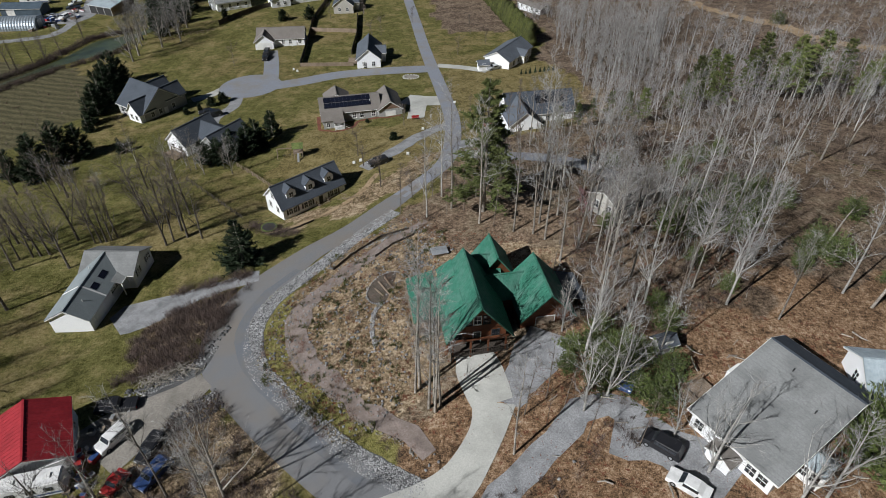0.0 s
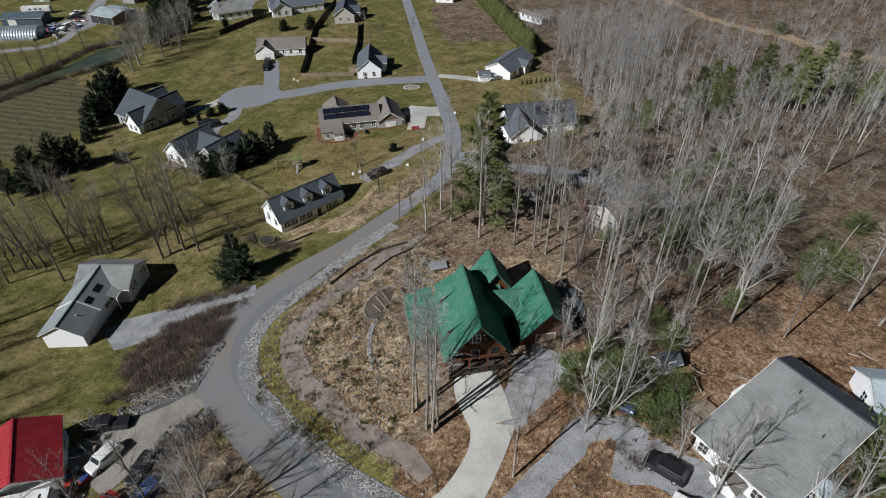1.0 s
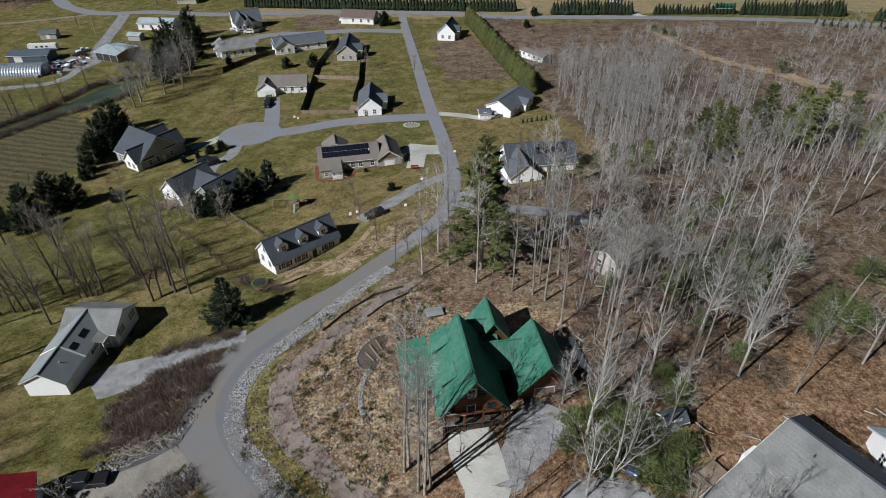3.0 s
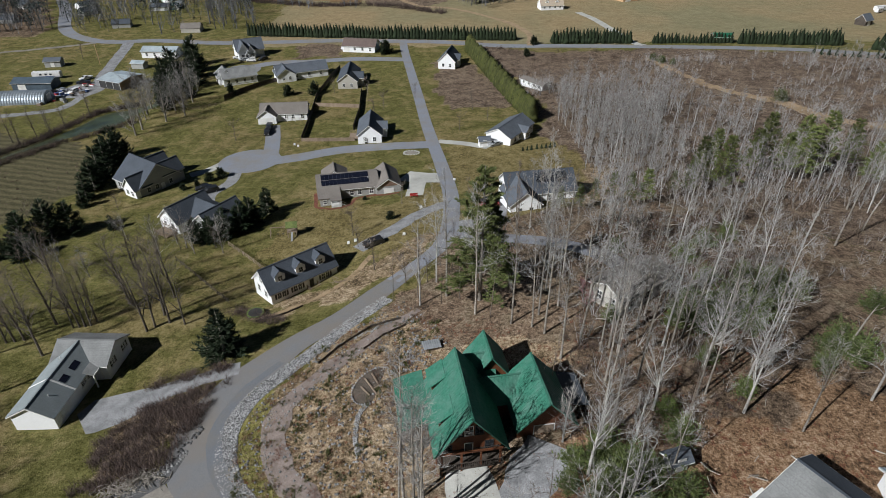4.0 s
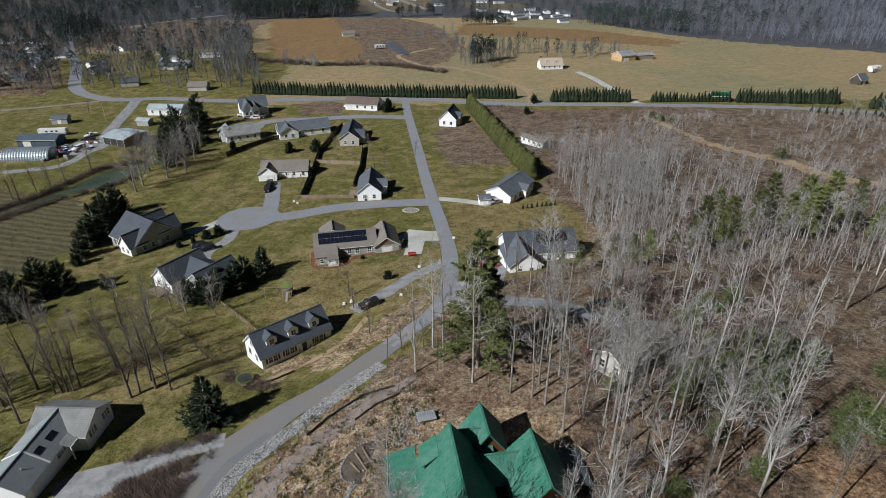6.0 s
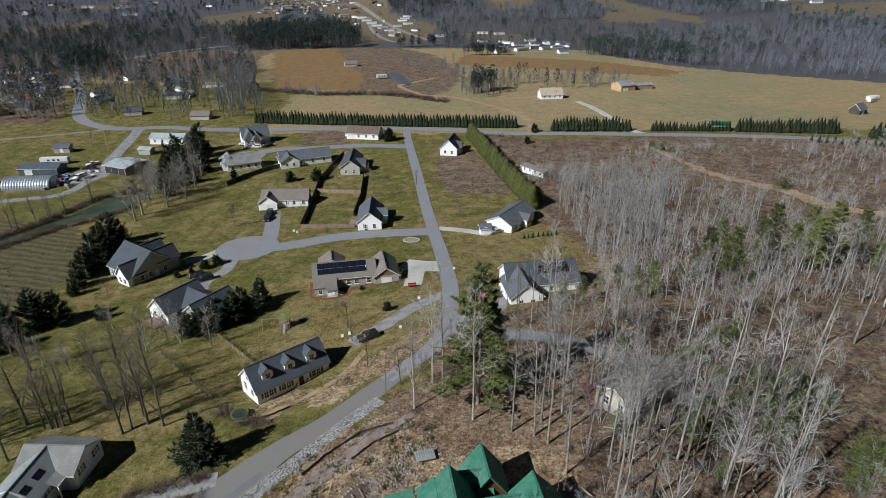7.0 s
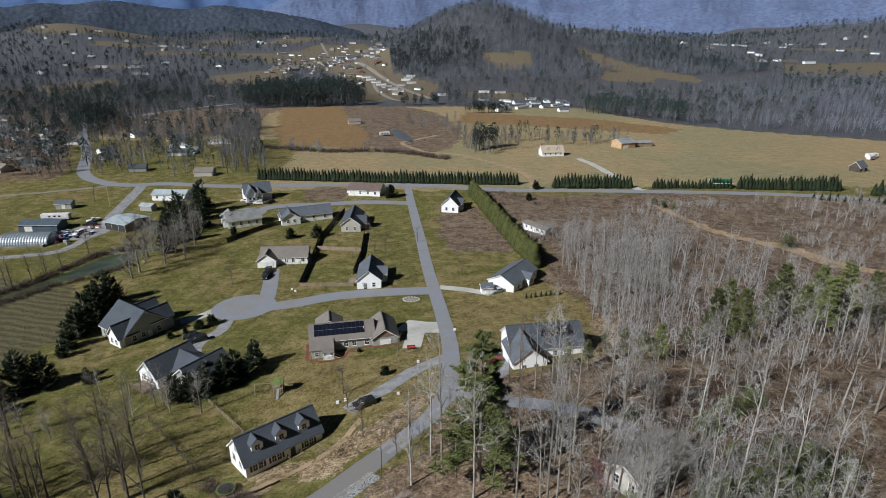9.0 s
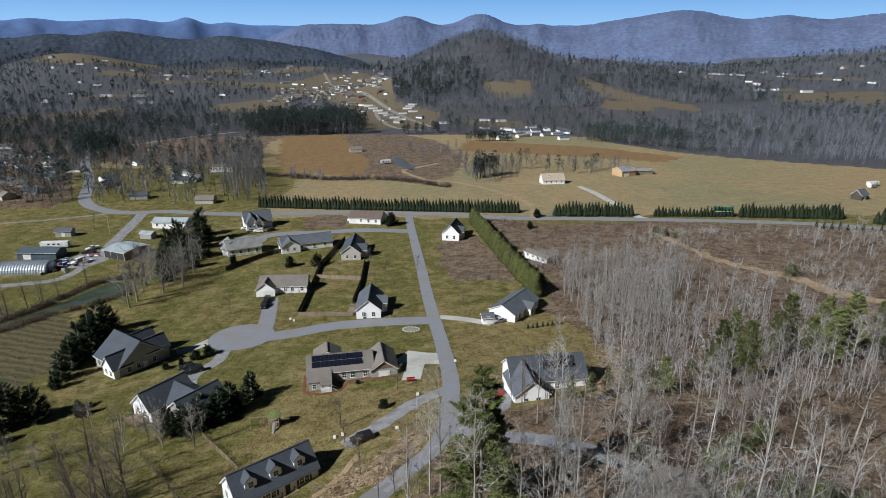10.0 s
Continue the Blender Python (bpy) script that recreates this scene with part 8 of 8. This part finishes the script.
def far_woods(name, poly, nb, npn, smin, smax, keep=None, fine=False, dim=False):
    """Leafless trees and pines over a stretch of the valley; fine for the nearer ones, dim for the farthest."""
    massed(name, DB if dim else FB, scatter(rng, poly, nb, 0, keep), rng, OAKTWIG if fine else HAZETWIG, "grey leafless woods in the valley", "woods", smin, smax)
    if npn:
        massed(name + "_pines", DP if dim else NP if fine else FP, scatter(rng, poly, npn, 0, keep), rng, HAZEPINE, "dark pines among the valley woods", "woods", smin, smax)


def is_wood(x, y):
    return x * x + y * y >= 490000 and not any(within(x, y, poly) for poly in OPENLAND)


def is_open_edge(x, y):
    return is_wood(x, y) or math.hypot(x, y) < 700


far_woods("pine_grove", [(-235, 680), (-150, 694), (-108, 710), (-110, 780), (-160, 890), (-270, 860)], 240, 400, 1.05, 1.6, fine=True)
far_woods("conifer_hedge", [(10, 632), (54, 634), (54, 641), (10, 640)], 0, 60, 0.5, 0.75, fine=True)
far_woods("low_pines", [(-62, 700), (-20, 720), (-20, 732), (-62, 714)], 10, 34, 0.5, 0.9, fine=True)
far_woods("lane_pines", [(-295, 485), (-330, 530), (-345, 590), (-318, 590), (-300, 530)], 30, 80, 0.9, 1.3, fine=True)
far_woods("field_pine", [(-225, 577), (-223, 577), (-223, 579), (-225, 579)], 0, 2, 0.8, 0.9, fine=True)
far_woods("clump_pines", [(14, 424), (33, 438), (30, 446), (12, 434)], 8, 16, 0.8, 1.2, fine=True)
far_woods("left_woods", LEFTWOODS, 420, 170, 0.7, 1.15, lambda x, y: (y > 450 or (x * 0.37 + y * 0.71) % 1 < 0.4) and not (x > -300 and y > 540), fine=True)
far_woods("west_woods", [(-520, 560), (-360, 640), (-290, 690), (-225, 720), (-300, 900), (-700, 900), (-700, 640)], 800, 320, 0.85, 1.3, fine=True)
big = [joined(bare_tree(400 + s, 14, 0.2, 0.3, 14, 0.3, 5, 3, 4, True)) for s in range(4)]
massed("lane_trees", FB + big, [(-208, 360), (-179, 389), (-153, 355), (-195, 402), (-163, 402), (-158, 350), (-190, 380), (-172, 372), (-220, 440), (-206, 430), (-185, 440), (-240, 470), (-212, 480), (-168, 430), (-230, 360), (-242, 372), (-250, 362), (-236, 392), (-262, 380), (-225, 520), (-190, 500)], rng, OAKTWIG, "large leafless trees along the village lane", "woods", 0.85, 1.35)
far_woods("lane_woods", [(-205, 350), (-235, 420), (-258, 500), (-190, 600), (-160, 520), (-170, 420)], 190, 30, 0.65, 1.1, fine=True)
massed("hedge_trees", big, scatter(rng, [(-134, 350), (-108, 362), (-128, 420), (-150, 480), (-166, 540), (-180, 520), (-160, 440)], 70, 4), rng, OAKTWIG, "leafless trees between the fields", "woods", 0.8, 1.3)
far_woods("hedge_woods", [(-134, 350), (-108, 362), (-128, 420), (-150, 480), (-166, 540), (-180, 520), (-160, 440)], 40, 5, 0.8, 1.1, fine=True)
massed("bank_trees", FB, along([(-121, 436), (-100, 420), (-75, 415), (-58, 418)], 16, 6, 0, rng) + [(x + rng.gauss(0, 6), y + rng.gauss(0, 7)) for x, y in ((2, 575), (-28, 531), (-37, 560), (-8, 545), (4, 520)) for _ in range(4)], rng, HAZETWIG, "leafless trees by the farm pond", "woods", 0.5, 0.85)
massed("field_bank", BRUSH, along([(-135, 440), (-100, 428), (-75, 424), (-51, 426), (-20, 412), (-2, 400)], 420, 8, 0, rng), rng, BRUSHDARK, "brown brush bank between the fields", "brush", 1.0, 2.0)
far_woods("village_trees", HAMLETWOOD, 760, 170, 0.65, 1.1, lambda x, y: clear_of(x, y, 9), fine=True)
far_woods("village_edge", [(-226, 350), (-240, 383), (-272, 440), (-310, 510), (-340, 600), (-400, 610), (-370, 520), (-330, 440), (-290, 380), (-262, 340)], 110, 44, 0.7, 1.15, lambda x, y: clear_of(x, y, 8), fine=True)
far_woods("meadow_trees", [(-345, 600), (-300, 510), (-262, 440), (-225, 370), (-205, 350), (-150, 352), (-135, 440), (-165, 540), (-190, 600), (-300, 690)], 230, 40, 0.65, 1.05, fine=True)
far_woods("middle_woods", [(0, 420), (36, 410), (50, 430), (130, 455), (120, 475), (40, 480), (0, 500)], 110, 12, 0.6, 0.95, fine=True)

far_woods("right_woods", RIGHTWOODS, 1500, 60, 0.7, 1.05, is_open_edge)
far_woods("right_pines", [(120, 650), (200, 570), (240, 560), (220, 640), (150, 700)], 90, 110, 0.8, 1.2, fine=True)
far_woods("settlement_woods", [(-20, 740), (0, 640), (130, 650), (340, 640), (420, 760), (340, 900), (200, 960), (0, 1000), (-30, 960)], 760, 230, 0.6, 0.95, is_wood, fine=True)
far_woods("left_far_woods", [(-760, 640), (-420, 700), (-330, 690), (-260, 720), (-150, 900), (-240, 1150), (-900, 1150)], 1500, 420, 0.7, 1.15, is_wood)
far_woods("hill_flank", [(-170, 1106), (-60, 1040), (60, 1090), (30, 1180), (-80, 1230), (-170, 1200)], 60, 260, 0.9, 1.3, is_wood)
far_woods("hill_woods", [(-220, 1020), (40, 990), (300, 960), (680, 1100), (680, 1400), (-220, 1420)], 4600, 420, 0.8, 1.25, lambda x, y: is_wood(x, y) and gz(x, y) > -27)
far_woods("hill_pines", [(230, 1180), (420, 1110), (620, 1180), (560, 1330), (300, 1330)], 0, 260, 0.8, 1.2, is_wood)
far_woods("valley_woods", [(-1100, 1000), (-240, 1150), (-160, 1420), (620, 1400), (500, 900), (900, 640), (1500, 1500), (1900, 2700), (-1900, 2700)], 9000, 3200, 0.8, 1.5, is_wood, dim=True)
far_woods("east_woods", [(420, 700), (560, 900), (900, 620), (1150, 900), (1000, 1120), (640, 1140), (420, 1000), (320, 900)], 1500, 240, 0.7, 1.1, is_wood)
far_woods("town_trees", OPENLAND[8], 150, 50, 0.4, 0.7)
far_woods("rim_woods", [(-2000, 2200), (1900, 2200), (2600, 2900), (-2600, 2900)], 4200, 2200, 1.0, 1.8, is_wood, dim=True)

# far houses, a few patterns placed along the settlement and valley
FARHOUSES = []
for wall, roof, L, W, H, rise in ((SIDING, SHINGLE, 14, 8, 3, 2.2), (SIDING, GALV, 18, 5, 2.8, 0.8), (SIDING_T, SHINGLE_B, 13, 9, 3, 2.6), (SIDING_G, SHINGLE_D, 12, 8, 3, 2.4), (BRICK, SHINGLE, 15, 8, 3, 2)):
    hh = thing("valley_house", 0, 0, 0, 0, "small pale house among the valley trees", "house", "valley houses")
    gable(hh, 0, 0, L, W, H, rise, 0, wall, roof, trim=False)
    FARHOUSES.append(hh)
HAMLET = [(-330, 352), (-262, 352), (-268, 440), (-310, 520), (-330, 620), (-450, 620), (-450, 440)]
TOWN = [(-260, 1120), (-165, 1090), (-70, 1070), (-90, 1180), (-190, 1400), (-300, 1500), (-400, 1500), (-400, 1200)]
VALE = [(-800, 1150), (-260, 1150), (-150, 1500), (700, 1400), (1300, 1700), (1500, 2300), (-1500, 2300)]
for x, y, yaw, k in ((-248, 487, 60, 0), (-202, 456, 20, 3), (-183, 412, 10, 0), (-176, 420, 100, 1), (-143, 356, 5, 2), (-187, 366, 15, 3), (-281, 576, 30, 0), (-325, 831, 20, 0), (-224, 400, 60, 3), (-236, 420, 60, 0), (-196, 432, 110, 1), (-210, 470, 30, 4)):
    plant(FARHOUSES[k], x, y, yaw, 0.8)
for poly, n, kinds, s0 in ((HAMLET, 46, FARHOUSES[:4], 0.8), (TOWN, 60, FARHOUSES[2:] + FARHOUSES[:1], 0.75), (OPENLAND[8], 60, FARHOUSES[2:] + FARHOUSES[:2], 0.75), ([(-212, 430), (-170, 430), (-170, 480), (-218, 480)], 3, FARHOUSES, 0.75), (VALE, 110, FARHOUSES[:3], 1.3), ([(30, 650), (110, 640), (150, 760), (60, 800)], 14, FARHOUSES[:2], 0.9)):
    for x, y in scatter(rng, poly, n, 17):
        plant(rng.choice(kinds), x, y, rng.choice((10, 35, 100, 150, 20)) + rng.uniform(-10, 10), s0 * rng.uniform(0.85, 1.2))
for i in range(7):
    plant(FARHOUSES[1], -150 + i * 11.5, 1052 - i * 28, 12 + rng.uniform(-4, 4), 0.85)
for x, y, k in ((-81, 1008, 1), (-78, 1022, 1), (-75, 1036, 1), (-70, 980, 1), (38, 875, 1), (34, 773, 0), (-17, 836, 1), (60, 868, 1), (-194, 1162, 3), (-205, 1180, 0), (-89, 556, 2), (-365, 501, 0), (-296, 450, 3), (-329, 497, 0), (-261, 378, 3), (-400, 549, 1), (-285, 402, 2), (-310, 420, 1), (-340, 450, 0), (-282, 362, 3), (-318, 376, 0), (-350, 400, 1), (-300, 345, 3)):
    plant(FARHOUSES[k], x, y, 12 + rng.uniform(-14, 14), 0.8)
camper(-54, 488, 20, "white trailer parked beside the farm pond", 8)


# ---- the mountains ----
def ridge_line(name, r0, r1, height, seed, waves, mat, label, rough=3.5):
    """A long mountain ridge with folded slopes, bending round the head of the valley; height is read by the way along it."""
    na, nr = 800, 30
    V = []
    q = random.Random(seed)
    ph = [q.uniform(0, 6.28) for _ in waves]
    for j in range(nr + 1):
        f = j / nr
        for i in range(na + 1):
            a = math.radians(-56 + 112 * i / na)
            s = r1 * a
            top = height(s) + sum(g * math.sin(s / w + p) for (w, g), p in zip(waves, ph))
            fold = (0.16 * math.sin(s / 120 + 2.4 * f + seed + 1.3 * math.sin(s / 260)) + 0.1 * math.sin(s / 47 - 3 * f + math.sin(s / 90)) + 0.05 * math.sin(s / 21 + 5 * f)) * (1 - f)
            z = -40 + (top + 40) * (math.sin(f * 1.5708) ** 0.9) * (1 + fold * (1 - f) * f * 1.6)
            r = r0 + (r1 - r0) * f + 60 * math.sin(s / 300) * (1 - f)
            V.append((r * math.sin(a), r * math.cos(a), z + rough * q.uniform(-1, 1)))
    Q = [(j * (na + 1) + i, j * (na + 1) + i + 1, (j + 1) * (na + 1) + i + 1, (j + 1) * (na + 1) + i) for j in range(nr) for i in range(na)]
    me = mesh_of(name, np.array(V), np.array(Q), [mat])
    tagged(new(name, me), label, "mountains", kind="structure")


def hump(x, c, w, h):
    return h * math.exp(-(((x - c) / w) ** 2))


def shelf(x, a, b):
    k = min(1.0, max(0.0, (x - a) / (b - a)))
    return k * k * (3 - 2 * k)


# distance haze is painted into these ridges as a blue base colour
MOUNT = surface("hazed_mountain_woods", (0.072, 0.1, 0.19), (0.14, 0.18, 0.29), 0.045, 0.006, 1.0, bump=0, spec=0.0, stain=(0.085, 0.1, 0.168))
LOWHILL = surface("hazed_hill_woods", (0.03, 0.042, 0.064), (0.075, 0.09, 0.118), 0.06, 0.012, 1.0, bump=0, spec=0.0, stain=(0.04, 0.052, 0.075))
MOUNTHAZE = surface("hazed_far_mountains", (0.092, 0.15, 0.3), (0.105, 0.165, 0.32), 0.03, 0.012, 1.0, bump=0, spec=0.0)
ridge_line("backdrop_ridge", 3300, 4200, lambda s: 186 * shelf(s, -1600, -980) + hump(s, -800, 260, 20) + hump(s, -346, 150, 66) + hump(s, 127, 165, 78) + hump(s, 508, 80, 16) + hump(s, 1040, 200, 34) + hump(s, 1400, 260, 86) + hump(s, 1905, 170, 44) + hump(s, 2400, 280, 44), 2, [(60, 1.6), (23, 1.0)], MOUNT, "wooded mountain ridge tinted blue-grey for haze")
ridge_line("backdrop_low_hills", 2850, 3200, lambda s: 118 * shelf(s, -300, -1000) - 20 + hump(s, -1850, 105, 19) + hump(s, -1571, 175, 33) + hump(s, -1121, 105, 16) + hump(s, -2444, 290, 35), 9, [(80, 2), (36, 1.5)], LOWHILL, "low dark wooded hills tinted with haze across the valley")
ridge_line("backdrop_far_ridge", 4440, 4700, lambda s: 212 + hump(s, -2767, 150, 24) + hump(s, -2260, 260, 28) + hump(s, -1893, 90, 40) + hump(s, -1640, 90, 10), 5, [(110, 3), (47, 2)], MOUNTHAZE, "distant mountains coloured pale blue for haze", 1.5)


def sky_backdrop():
    """The clear sky beyond the last ridge."""
    m, nt, bsdf = nodes_of("clear_sky")
    pos = nt.nodes.new("ShaderNodeNewGeometry").outputs["Position"]
    sep = nt.nodes.new("ShaderNodeSeparateXYZ")
    nt.links.new(pos, sep.inputs[0])
    col = ramp(nt, math_node(nt, "DIVIDE", sep.outputs[2], 900.0), [(0.22, (0.27, 0.5, 0.82)), (0.5, (0.14, 0.34, 0.68))])
    em = node(nt, "ShaderNodeEmission", Strength=1.0)
    nt.links.new(col, em.inputs["Color"])
    nt.links.new(em.outputs[0], nt.nodes["Material Output"].inputs["Surface"])
    V, Q, n = [], [], 48
    for i in range(n + 1):
        a = math.radians(-62 + 124 * i / n)
        for z in (-60, 1000):
            V.append((4780 * math.sin(a), 4780 * math.cos(a), z))
    Q = [(2 * i, 2 * i + 2, 2 * i + 3, 2 * i + 1) for i in range(n)]
    tagged(new("backdrop_sky", mesh_of("backdrop_sky", np.array(V), np.array(Q), [m])), "clear blue winter sky over the mountains", "sky", kind="structure")


sky_backdrop()
